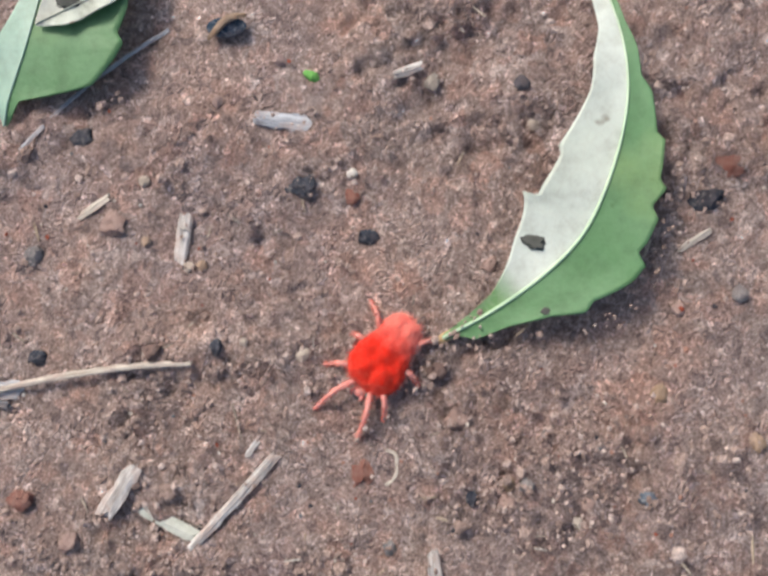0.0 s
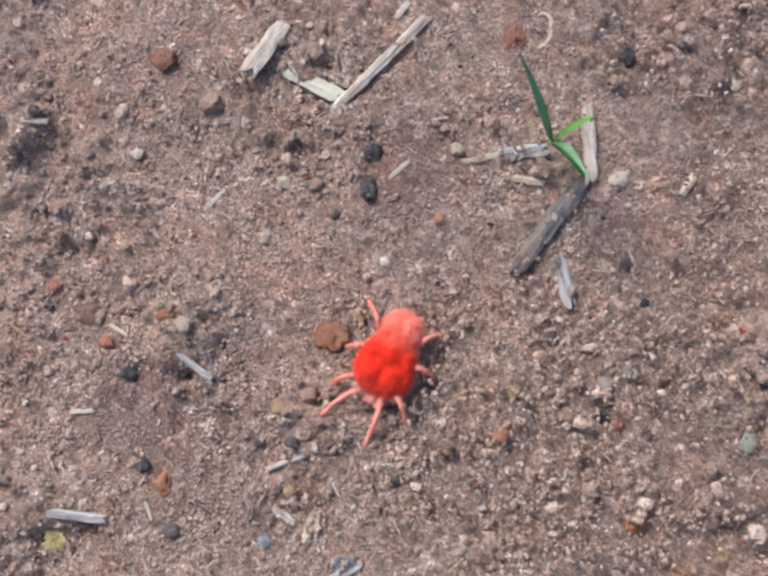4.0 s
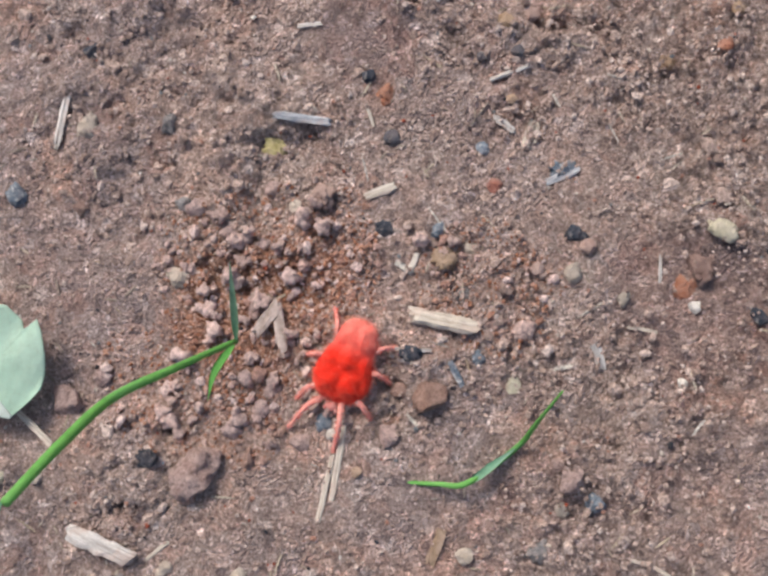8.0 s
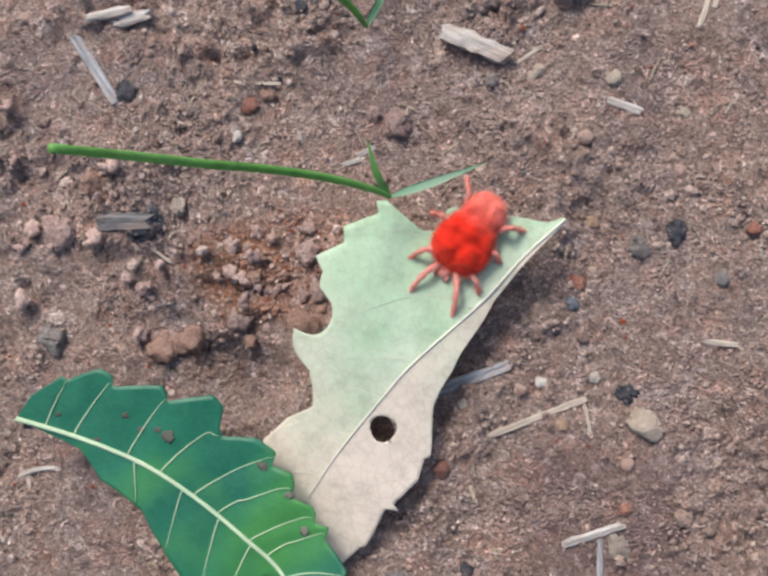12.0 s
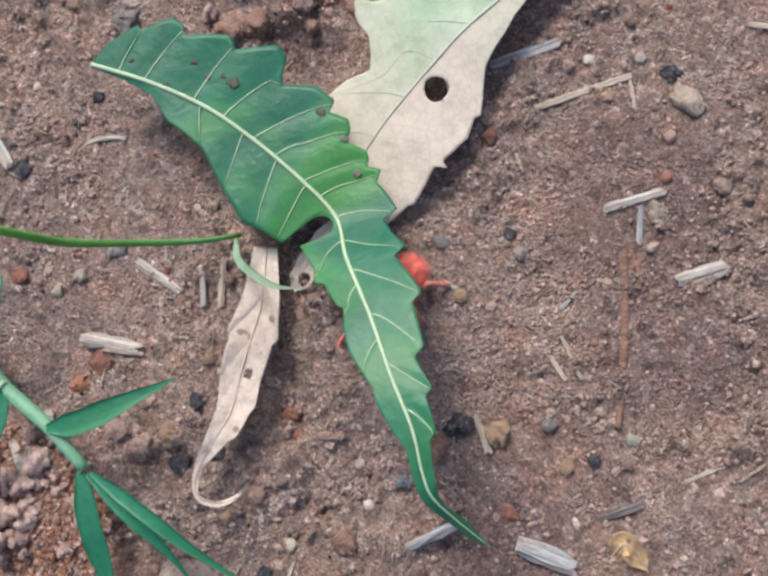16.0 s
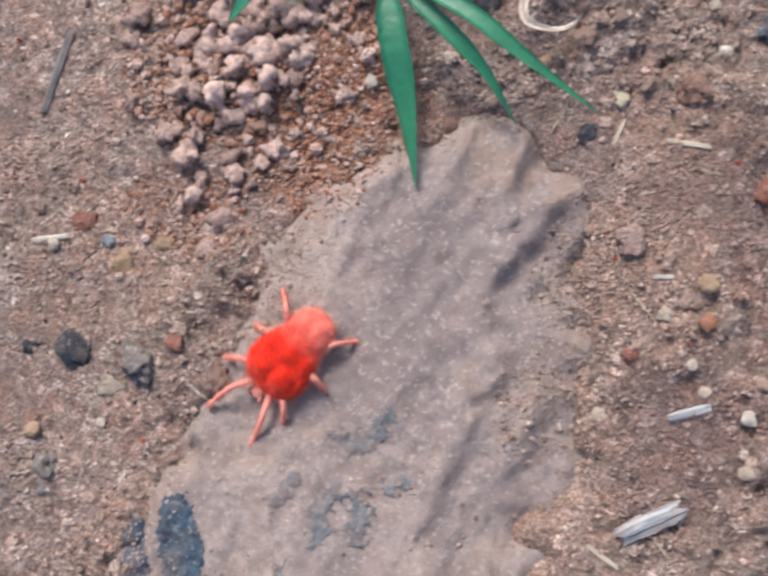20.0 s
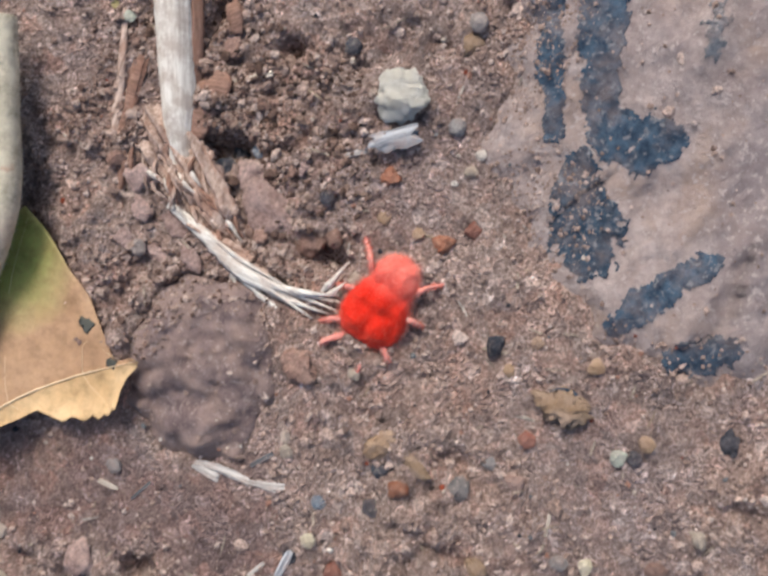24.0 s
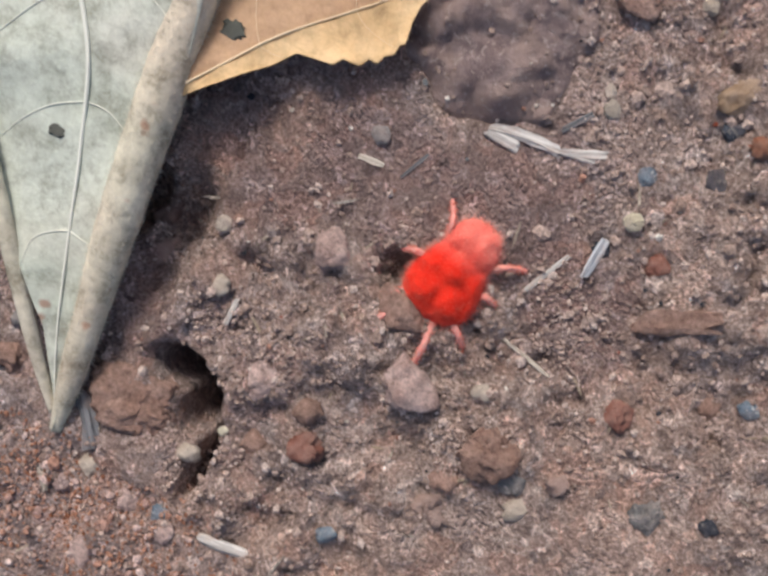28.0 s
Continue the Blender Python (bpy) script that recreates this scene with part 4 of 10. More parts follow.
def scatter(name, xy, size, material, label, flat=0.7, long=1.0, category="soil", sunk=0.3, level=1):
    """Many small grains joined into one mesh."""
    v0, f0 = BALLS[level]
    r = np.random.default_rng(len(xy))
    n = len(xy)
    if level > 1:
        v = np.stack([q for q, _ in LUMPS[level]])[r.integers(0, 14, n)] * (1 + r.uniform(-0.1, 0.1, (n, len(v0), 1)))
    else:
        v = v0[None] * (1 + r.uniform(-0.3, 0.3, (n, len(v0), 1)))
    v = v * np.stack([size * long, size, size * flat], -1)[:, None, :]
    if level > 1:
        v = v * r.uniform(0.62, 1.25, (n, 1, 3))
    a = r.uniform(0, 2 * math.pi, n)[:, None]
    x = v[:, :, 0] * np.cos(a) - v[:, :, 1] * np.sin(a) + xy[:, :1]
    y = v[:, :, 0] * np.sin(a) + v[:, :, 1] * np.cos(a) + xy[:, 1:]
    z = v[:, :, 2] + (surface(xy[:, 0], xy[:, 1]) + size * flat * (1 - 2 * sunk))[:, None]
    tris = (f0[None] + (np.arange(n) * len(v0))[:, None, None]).reshape(-1, 3)
    me = big_mesh(name, np.stack([x, y, z], -1).reshape(-1, 3), tris, material)
    return tagged(new(name, me), label, category, "", "stuff")


def strew():
    r = np.random.default_rng(11)
    xy = along(92000, (60, 48), r)
    xy = xy[lattice(xy[:, 0] / 13 + 31, xy[:, 1] / 13 + 7) + r.uniform(-0.3, 0.3, len(xy)) > 0.3]
    xy = bare(xy, r)
    scatter("fine_crumbs", xy, np.clip(r.lognormal(-1.82, 0.4, len(xy)), 0.08, 0.4), CRUMB, "fine loose grains of reddish-brown soil", 0.8, 1.25, "soil", 0.25, 0)
    xy = along(29000, (62, 52), r)
    xy = xy[lattice(xy[:, 0] / 13 + 31, xy[:, 1] / 13 + 7) + r.uniform(-0.2, 0.2, len(xy)) > 0.4]
    xy = bare(xy, r)
    scatter("soil_crumbs", xy, np.clip(r.lognormal(-1.66, 0.4, len(xy)), 0.12, 0.6), CRUMB, "loose crumbs of reddish-brown soil", 0.75, 1.2, "soil", 0.38)
    xy = along(3000, (62, 52), r)
    xy = xy[lattice(xy[:, 0] / 13 + 31, xy[:, 1] / 13 + 7) > 0.36]
    xy = bare(xy, r)
    scatter("soil_lumps", xy, np.clip(r.lognormal(-0.85, 0.35, len(xy)), 0.25, 0.95), CRUMB, "rough lumps of reddish-brown soil", 0.6, 1.2, "soil", 0.5, 2)
    xy = along(2600, (62, 52), r)
    xy = bare(xy, r)
    scatter("grit", xy, np.clip(r.lognormal(-1.75, 0.35, len(xy)), 0.1, 0.4), GRIT, "scattered mixed grit of dark, red and pale grains", 0.7, 1.2, "grit", 0.3)
    xy = along(1100, (62, 52), r)
    xy = bare(xy, r)
    scatter("chaff", xy, np.clip(r.lognormal(-2.1, 0.3, len(xy)), 0.06, 0.22), CHAFF, "tiny dry straw fragments in the soil", 0.6, np.random.default_rng(5).uniform(4, 12, len(xy)), "straw", 0.2)


strew()


def heap(x, y, rx, ry, count, big, material, label):
    """A ragged heap: rough crumbs of a few sizes over fine ones."""
    r = np.random.default_rng(int(abs(x * 7 + y * 13)))
    for level, share, s0 in ((2, 0.1, big * 0.8), (1, 0.8, big * 0.42), (0, 1.3, big * 0.3)):
        n = int(count * share)
        a, d = r.uniform(0, 2 * math.pi, n), np.sqrt(r.uniform(0, 1, n)) ** 1.15
        d = d * (0.72 + 0.5 * lattice(a * 1.6 + x, a * 0 + y))
        xy = np.stack([x + rx * d * np.cos(a), y + ry * d * np.sin(a)], -1)
        scatter("crumb_heap", xy, np.clip(r.lognormal(math.log(s0), 0.35, n), 0.1, big * 2.2), RUSTY if level < 2 and material == HEAP else material, label, 0.85, 1.2, "soil", 0.22, level)



def clumps(places, seed, count, lo, hi):
    """Knobbly clumps lying about on a heap; places are (x, y, spread)."""
    r = np.random.default_rng(seed)
    for k in range(count):
        x, y, spread = places[k % len(places)]
        x, y = x + r.normal() * spread, y + r.normal() * spread
        size = float(np.clip(r.lognormal(math.log((lo + hi) / 2.4), 0.35), lo, hi))
        ob = new("soil_clump", CLUMPS[int(r.integers(0, len(CLUMPS)))])
        at(ob, x, y, ground(x, y) - 0.06 * size, float(r.uniform(0, 360)))
        ob.scale = (size / 2, size / 2, size / 2)
        tagged(ob, "knobbly pale pinkish clump of soil crumbs on the heap", "soil clod", "clumps on the heaps")


CLUMPS = [mesh_of("soil_clump", v, f, CLUMP, True) for v, f in KNOBBLY]


def hairs(verts, faces, count, far):
    """Short hairs, standing on a skin."""
    r = np.random.default_rng(21)
    out_v, out_f = [], []
    quads = [f for f in faces if len(f) == 4]
    area = np.array([np.linalg.norm(np.cross(verts[f[1]] - verts[f[0]], verts[f[3]] - verts[f[0]])) for f in quads])
    for i in r.choice(len(quads), count, p=area / area.sum()):
        f = quads[i]
        u, w = r.uniform(0, 1, 2)
        p = (verts[f[0]] * (1 - u) + verts[f[1]] * u) * (1 - w) + (verts[f[3]] * (1 - u) + verts[f[2]] * u) * w
        nrm = np.cross(verts[f[1]] - verts[f[0]], verts[f[3]] - verts[f[0]])
        nrm /= np.linalg.norm(nrm) + 1e-9
        d = nrm + r.normal(size=3) * 0.3
        d /= np.linalg.norm(d)
        s = np.cross(d, r.normal(size=3))
        s = s / (np.linalg.norm(s) + 1e-9) * 0.028
        k = len(out_v)
        q = np.cross(d, s)
        out_v += [p + s, p - s * 0.5 + q * 0.8, p - s * 0.5 - q * 0.8, p + d * far * r.uniform(0.6, 1.2)]
        out_f += [(k, k + 1, k + 3), (k + 1, k + 2, k + 3), (k + 2, k, k + 3)]
    return out_v, out_f

# ---- things on the ground ----
leaf("serrated_leaf", [(-3.8, 1.2, 1.9), (1.7, 4.1, 2.9), (7.4, 8.0, 3.9), (11.9, 12.4, 4.5), (14.6, 17.4, 4.9), (16.6, 23.5, 5.4), (17.5, 29.2, 5.4), (17.1, 34.9, 5.4), (15.4, 41.0, 4.9), (13.1, 46.3, 3.3)], [(0, 0.3), (0.075, 1.06), (0.135, 1.82), (0.178, 3.17), (0.238, 5.4), (0.356, 8.4), (0.373, 6.71), (0.411, 6.69), (0.496, 6.08), (0.511, 6.6), (0.594, 5.27), (0.667, 4.21), (0.757, 3.64), (0.822, 2.24), (0.89, 1.79), (0.982, 1.08), (1, 0.1)], [(0, 0.3), (0.035, 0.74), (0.06, 1.88), (0.13, 2.54), (0.195, 4.22), (0.243, 6.33), (0.266, 5.95), (0.326, 7.6), (0.356, 7.78), (0.368, 6.27), (0.388, 6.64), (0.436, 6.63), (0.454, 5.44), (0.489, 6.3), (0.499, 5.28), (0.571, 4.69), (0.584, 3.67), (0.667, 2.64), (0.699, 1.51), (0.762, 1.35), (0.817, 0.74), (0.872, 0.68), (0.98, 0.47), (1, 0.1)], CREAM_TIP, GREEN_OLD, "curved serrated leaf, half green and half bleached, on the soil", cup=0.1, rib_wide=0.45, spots=[(0.27, 0.6, 2.8), (0.2, -0.8, 1.0)], veins=0, rows=150, cols=12)
leaf("green_leaf", [(-59.9, 28.5, 1.0), (-58.9, 31.5, 2.0), (-56.6, 36.8, 3.0), (-54.5, 42.9, 3.6), (-53.1, 48.8, 3.6), (-51.9, 55.1, 2.5)], [(0, 0.3), (0.19, 1.66), (0.366, 3.75), (0.454, 3.78), (0.659, 2.25), (0.835, 1.67), (1, 0.1)], [(0, 0.3), (0.221, 1.58), (0.321, 6.34), (0.391, 10.34), (0.501, 12.24), (0.556, 12.69), (0.579, 11.45), (0.664, 11.81), (0.817, 11.4), (0.965, 7.33), (1, 0.1)], PALE_LEAF, GREEN_OLD, "green leaf turned half over, pale on its underside", cup=0.05, rib_wide=0.4, vein=PALE_LEAF, wavy=0.3, rows=90, cols=12)
leaf("pale_leaf_scrap", [(-54.2, 40.4, 4.4), (-49.1, 42.3, 4.8), (-44.0, 44.6, 5.0), (-40.1, 48.0, 4.0)], [(0.000, 0.34), (0.229, 4.01), (0.534, 4.87), (0.839, 3.44), (1.029, 0.00)], [(0.000, 0.23), (0.229, 1.95), (0.534, 2.06), (0.839, 1.43), (1.029, 0.00)], CREAM_LEAF, GREY_LEAF, "pale curled leaf lying over a green one, with a dark blotch", cup=0.1, rib_wide=0.2, vein=GREY_LEAF, spots=[(0.32, 0.25, 2.6)])
stick("leaf_tip", -4.2, 1.0, -1.4, 2.5, 0.95, YELLOW_LEAF, "withered yellow leaf tip on the soil", category='leaf')
leaf("pale_leaf", [(-93.7, -115.3, 2.5), (-97.7, -111.5, 3.2), (-101.9, -108.1, 3.8), (-106.5, -104.2, 3.6), (-111.2, -99.5, 2.6)], [(0, 0.5), (0.075, 1.8), (0.2, 4.0), (0.42, 5.9), (0.6, 5.2), (0.744, 4.3), (1, 3.2)], [(0, 3.0), (0.012, 5.0), (0.06, 6.4), (0.141, 8.3), (0.231, 9.8), (0.29, 10.4), (0.298, 8.2), (0.342, 8.8), (0.46, 8.9), (0.5, 8.3), (0.51, 6.0), (0.6, 7.1), (0.709, 7.5), (0.819, 5.3), (0.83, 1.6), (0.9, 0.8), (1, 0.4)], WHITE_LEAF, PALE_LEAF, "pale green leaf lying underside up, whitish on one side, ragged", cup=0.05, rib_wide=0.3, vein=WHITE_LEAF, wavy=0.6, rows=160, cols=14, quilt=0.1)
stick("leaf_stalk", -94.4, -114.7, -89.5, -118.1, 0.81, STRAW, "thin yellow-brown leaf stalk on the soil", category='stalk', lift=0.6)
leaf("bitten_leaf", [(-66.0, -149.6, 6.0), (-69.9, -154.9, 6.0), (-73.7, -161.2, 5.6), (-80.1, -169.8, 5.0), (-83.6, -175.9, 4.2), (-87.1, -182.8, 3.4), (-89.6, -188.8, 2.5), (-93.2, -196.4, 1.2)], [(0, 0.3), (0.033, 0.36), (0.138, 0.6), (0.261, 0.87), (0.358, 2.82), (0.388, 3.83), (0.466, 5.3), (0.524, 7.07), (0.576, 8.93), (0.591, 8.55), (0.637, 9.58), (0.724, 9.03), (0.732, 10.11), (0.754, 8.54), (0.865, 9.21), (0.87, 8.75), (0.925, 8.17), (0.995, 6.01), (1, 0.1)], [(0, 0.3), (0.04, 1.1), (0.108, 5.19), (0.145, 7.89), (0.17, 10.29), (0.19, 10.43), (0.233, 15.55), (0.298, 17.49), (0.311, 16.12), (0.373, 18), (0.378, 16.2), (0.426, 17.58), (0.429, 15.59), (0.469, 13.61), (0.471, 15.53), (0.571, 13.15), (0.596, 11.69), (0.602, 9.08), (0.634, 6.97), (0.659, 5.87), (0.714, 7.55), (0.787, 8.41), (0.84, 7.38), (0.905, 5.73), (1, 0.1)], BITTEN_DRY, BITTEN, "pale bitten half leaf with ragged edge and a round hole", cup=-0.02, rib_wide=0.3, holes=[(0.6, 0.28, 3.2)], bites=[(0.216, -1, 12.38, 2.7), (0.499, -1, 13.01, 2.5)], wavy=0.35, vein=DULL_VEIN, veins=7, cols=20, rows=150)
leaf("green_serrated_leaf", [(-125.3, -185.9, 7.4), (-117.2, -186.5, 7.4), (-109.3, -187.9, 7.0), (-102.5, -190.4, 6.6), (-95.5, -193.8, 6.6), (-89.8, -197.4, 6.4), (-86.5, -202.4, 10.0), (-81.7, -208.1, 14.5), (-77.2, -214.2, 18.0), (-73.6, -218.9, 19.2), (-71.5, -222.9, 19.0), (-69.9, -225.1, 18.5), (-67.0, -227.0, 16.0), (-62.7, -229.3, 12.7)], [(0, 0.3), (0.01, 3.2), (0.04, 6.5), (0.046, 6.1), (0.075, 8.7), (0.09, 8.4), (0.094, 7.1), (0.14, 9.5), (0.147, 8.9), (0.15, 8.0), (0.187, 11.4), (0.203, 10.8), (0.21, 8.7), (0.219, 7.7), (0.252, 10.1), (0.277, 10.2), (0.281, 8.6), (0.303, 9.5), (0.316, 8.6), (0.32, 7.2), (0.347, 8.1), (0.355, 7.7), (0.359, 6.8), (0.372, 7.9), (0.377, 6.5), (0.408, 7.3), (0.413, 5.4), (0.482, 6.9), (0.488, 5.3), (0.541, 6.4), (0.546, 5.0), (0.596, 4.4), (0.603, 3.1), (0.649, 3.6), (0.656, 2.6), (0.704, 2.3), (0.714, 1.5), (0.789, 1.1), (0.885, 0.36), (0.937, 0.68), (1, 0.1)], [(0, 0.3), (0.028, 0.52), (0.083, 1.29), (0.118, 3.76), (0.185, 4.77), (0.248, 7.45), (0.293, 8.72), (0.313, 8.05), (0.368, 7.01), (0.401, 5.83), (0.459, 4.08), (0.474, 4.67), (0.481, 3.57), (0.514, 3.04), (0.519, 2.5), (0.544, 3.27), (0.569, 3.47), (0.589, 3.13), (0.619, 2.31), (0.637, 2.54), (0.677, 2.13), (0.727, 1.1), (0.787, 1.05), (0.835, 0.95), (0.892, 0.76), (0.97, 0.64), (1, 0.1)], GREEN, GREEN, "fresh green serrated leaf with a pale midrib, bitten at one side", bites=[(0.388, -1, 3, 2.3)], cup=0.04, rib_wide=0.62, wavy=0.45, quilt=0.17, cols=13, runs=([(0.035, 0.046), (0.07, 0.093), (0.135, 0.149), (0.18, 0.218), (0.231, 0.28), (0.266, 0.319), (0.316, 0.358), (0.346, 0.376), (0.386, 0.412), (0.43, 0.487), (0.48, 0.545), (0.54, 0.602), (0.6, 0.655), (0.66, 0.713)], [(0.145, 0.175), (0.216, 0.243), (0.271, 0.312), (0.321, 0.345), (0.43, 0.47), (0.5, 0.53), (0.57, 0.6)]), spots=[(0.05, 0.3, 0.6), (0.12, 0.5, 0.8), (0.14, 0.37, 0.9), (0.155, 0.5, 0.7), (0.17, 0.47, 1.5), (0.1, 0.05, 0.6), (0.276, 0.8, 1.1), (0.318, 0.92, 1.0), (0.36, 0.75, 1.1)], rows=300)
leaf("leaf_scrap", [(-90.4, -197.2, 4.0), (-91.9, -200.9, 3.4), (-93.0, -205.1, 2.4), (-93.8, -207.1, 1.4)], [(0.000, 0.18), (0.227, 1.41), (0.512, 2.00), (0.739, 1.76), (0.966, 0.59)], [(0.000, 0.18), (0.227, 0.82), (0.512, 1.17), (0.739, 1.29), (0.966, 0.47)], DRY_LEAF, DRY_LEAF, "bleached scrap of leaf with a dark hole", cup=0.3, rib_wide=0.2, vein=DRY_LEAF, holes=[(0.7, 0.35, 1.7)])
leaf("curled_dry_leaf", [(-98.1, -202.8, 3.0), (-96.7, -209.9, 3.6), (-96.7, -214.6, 4.0), (-96.7, -219.3, 4.2), (-96.6, -223.8, 4.4), (-97.7, -228.0, 4.6), (-98.6, -231.8, 4.8), (-97.8, -234.7, 4.6), (-95.2, -235.0, 4.2), (-93.2, -233.6, 3.4), (-92.7, -232.2, 2.6)], [(0, 1.4), (0.08, 2.3), (0.12, 2.7), (0.18, 3.5), (0.2, 2.9), (0.3, 2.7), (0.37, 2.9), (0.39, 2.4), (0.45, 2.2), (0.47, 1.6), (0.52, 1.1), (0.58, 0.5), (0.7, 0.4), (0.9, 0.3), (1, 0.1)], [(0, 1.6), (0.1, 2.7), (0.19, 3.0), (0.21, 2.6), (0.3, 2.6), (0.4, 1.9), (0.47, 1.3), (0.52, 0.9), (0.6, 0.5), (0.75, 0.35), (0.9, 0.25), (1, 0.1)], DRY_LEAF, DRY_LEAF, "dead beige leaf dried into a curl at its tip", cup=0.14, rib_wide=0.22, vein=DRY_VEIN, wavy=0.7, rows=160, cols=12, quilt=0.2, holes=[(0.29, 0.32, 1.1)], runs=([(0.05, 0.16), (0.16, 0.28), (0.27, 0.38)], [(0.08, 0.2), (0.2, 0.32), (0.31, 0.42)]))
# its one spot is a dark disc standing for the dark of a small tear
dead_leaf = leaf("large_dead_leaf", [(-190.0, -340.1, 6.0), (-182.9, -349.7, 7.0), (-176.3, -357.8, 7.0), (-170.8, -365.4, 6.5), (-166.4, -372.0, 6.0), (-163.9, -379.7, 5.0), (-161.6, -388.4, 4.0), (-159.0, -397.4, 3.0), (-156.0, -406.6, 1.0)], [(0.000, 24.62), (0.160, 22.50), (0.307, 17.20), (0.438, 11.65), (0.548, 7.57), (0.656, 5.35), (0.772, 3.86), (0.888, 2.17), (0.999, 0.00)], [(0.000, 14.82), (0.216, 17.47), (0.309, 16.94), (0.496, 13.50), (0.597, 10.85), (0.712, 7.94), (0.784, 4.50), (0.863, 1.48), (0.997, 0.00)], GREY_LEAF, GREY_LEAF, "large dried greyish-green leaf with a rolled woolly margin", cup=0.02, rib_wide=0.58, vein=DULL_VEIN, wavy=1.1, veins=5, cols=16, rows=130, spots=[(0.62, -0.22, 1.5)])
margin = stem("rolled_margin", [(21.1, 14.6, 0.0), (23.2, 10.2, 0.0), (25.6, 4.8, 0.0), (28.3, -1.1, 0.0), (29.4, -6.6, 0.0), (29.3, -12.1, -0.4), (29.7, -17.6, -0.7), (30.1, -24.6, -1.0), (30.8, -32.8, -1.4), (31.9, -43.9, -2.0), (32.8, -52.4, -3.0), (33.6, -61.4, -4.4), (34.0, -66.6, -5.4)], [1.25, 1.3, 1.3, 1.4, 1.55, 1.9, 2.1, 1.8, 1.3, 0.6], WOOLLY, dead_leaf, "thick rolled woolly leaf margin", 0.07, 20, 120)
stem("rolled_margin", [(2.7, -33.4, 0.6), (9.0, -36.5, 0.4), (14.4, -39.5, 0.0), (19.3, -45.6, -0.8), (24.7, -53.0, -2.0), (29.4, -59.8, -3.6), (33.1, -65.0, -5.0)], [0.5, 0.8, 0.9, 0.9, 0.8, 0.4], WOOLLY, dead_leaf, "", 0.12, 12, 60)
mv = [v.co / MM for v in margin.data.vertices]
hv, hf = hairs(np.array(mv), [tuple(q.vertices) for q in margin.data.polygons], 6500, 0.42)
part("wool", mesh_of("wool", hv, hf, WOOL, False), margin, "short pale wool")
leaf("yellow_leaf", [(-158.9, -372.4, 5.6), (-155.8, -367.8, 4.6), (-152.3, -362.7, 3.4), (-147.7, -358.0, 2.8), (-144.2, -355.0, 3.6), (-141.4, -352.6, 5.0)], [(0, 0.3), (0.063, 0.77), (0.18, 3.33), (0.371, 10.87), (0.459, 18.03), (0.586, 19.97), (0.632, 16.82), (0.692, 11.42), (0.769, 7.9), (0.82, 0.47), (0.907, 0.45), (0.967, 0.5), (1, 0.1)], [(0, 0.3), (0.03, 0.59), (0.193, 1.55), (0.356, 2.3), (0.431, 2.27), (0.519, 4.57), (0.55, 4.3), (0.59, 5.3), (0.63, 4.9), (0.657, 5.6), (0.7, 5.1), (0.74, 5.3), (0.772, 4.6), (0.79, 4.8), (0.842, 2.83), (0.892, 1.63), (0.982, 0.72), (1, 0.1)], OLIVE_LEAF, YELLOW_LEAF, "yellowed dry leaf with dark spots and ragged end", cup=-0.06, roll_right=34, rib_wide=0.22, vein=TAN_VEIN, veins=3, wavy=0.8, spots=[(0.72, 0.5, 1.7), (0.82, 0.3, 1.3), (0.3, 0.3, 2.2)], under=DRY_LEAF, rows=110, cols=14)
leaf("dry_leaf_flake", [(-90.8, -363.1, 1.0), (-87.5, -360.3, 1.4), (-83.4, -358.0, 1.4), (-80.0, -356.0, 1.0)], [(0.000, 0.27), (0.244, 2.13), (0.570, 1.71), (0.814, 2.13), (1.017, 0.00)], [(0.000, 0.27), (0.244, 1.87), (0.570, 2.67), (0.814, 1.87), (1.017, 0.00)], FLAKE, FLAKE, "brownish scrap of dead leaf with a scalloped edge", teeth=4, tooth=0.25, rib_wide=0.2, vein=FLAKE)
sprig = empty("grass_sprig", 0, 0, 0)
stem("stem", [(-145.9, -214.5, 2.0), (-132.1, -223.9, 4.0), (-126.1, -228.1, 5.0), (-118.4, -231.2, 6.0), (-112.2, -235.0, 6.0)], [0.95, 1.05, 0.95, 0.75], STEM, sprig, "smooth blue-green stem with joints")
blade("blade", [(-124.8, -228.3, 6.0), (-125.2, -234.3, 6.0), (-126.6, -240.3, 4.6), (-127.7, -243.8, 3.8)], 2.9, BLUE_GRASS, sprig)
blade("blade", [(-117.8, -231.5, 7.0), (-113.4, -229.3, 8.0), (-108.2, -225.2, 8.0), (-103.7, -221.2, 6.0)], 2.9, BLUE_GRASS, sprig)
blade("blade", [(-112.6, -235.4, 6.0), (-109.6, -241.2, 6.0), (-106.2, -247.4, 4.3), (-103.0, -254.2, 3.0)], 2.9, BLUE_GRASS, sprig)
blade("blade", [(-111.4, -235.5, 6.5), (-105.4, -238.4, 7.0), (-100.0, -241.3, 6.0), (-95.1, -245.3, 4.0)], 1.7, BLUE_GRASS, sprig)
blade("blade", [(-110.7, -235.1, 7.0), (-103.0, -237.2, 9.0), (-95.9, -239.9, 8.5), (-87.8, -242.6, 7.0)], 1.7, BLUE_GRASS, sprig)
stem("node", [(-126.0, -228.1, 5.6), (-125.8, -228.2, 5.6), (-125.5, -228.3, 5.6)], [0.92, 0.98, 0.92], NODE, sprig, "pale joint of the stem")
stem("node", [(-118.6, -231.1, 5.6), (-118.4, -231.2, 5.6), (-118.2, -231.3, 5.6)], [0.92, 0.98, 0.92], NODE, sprig, "pale joint of the stem")
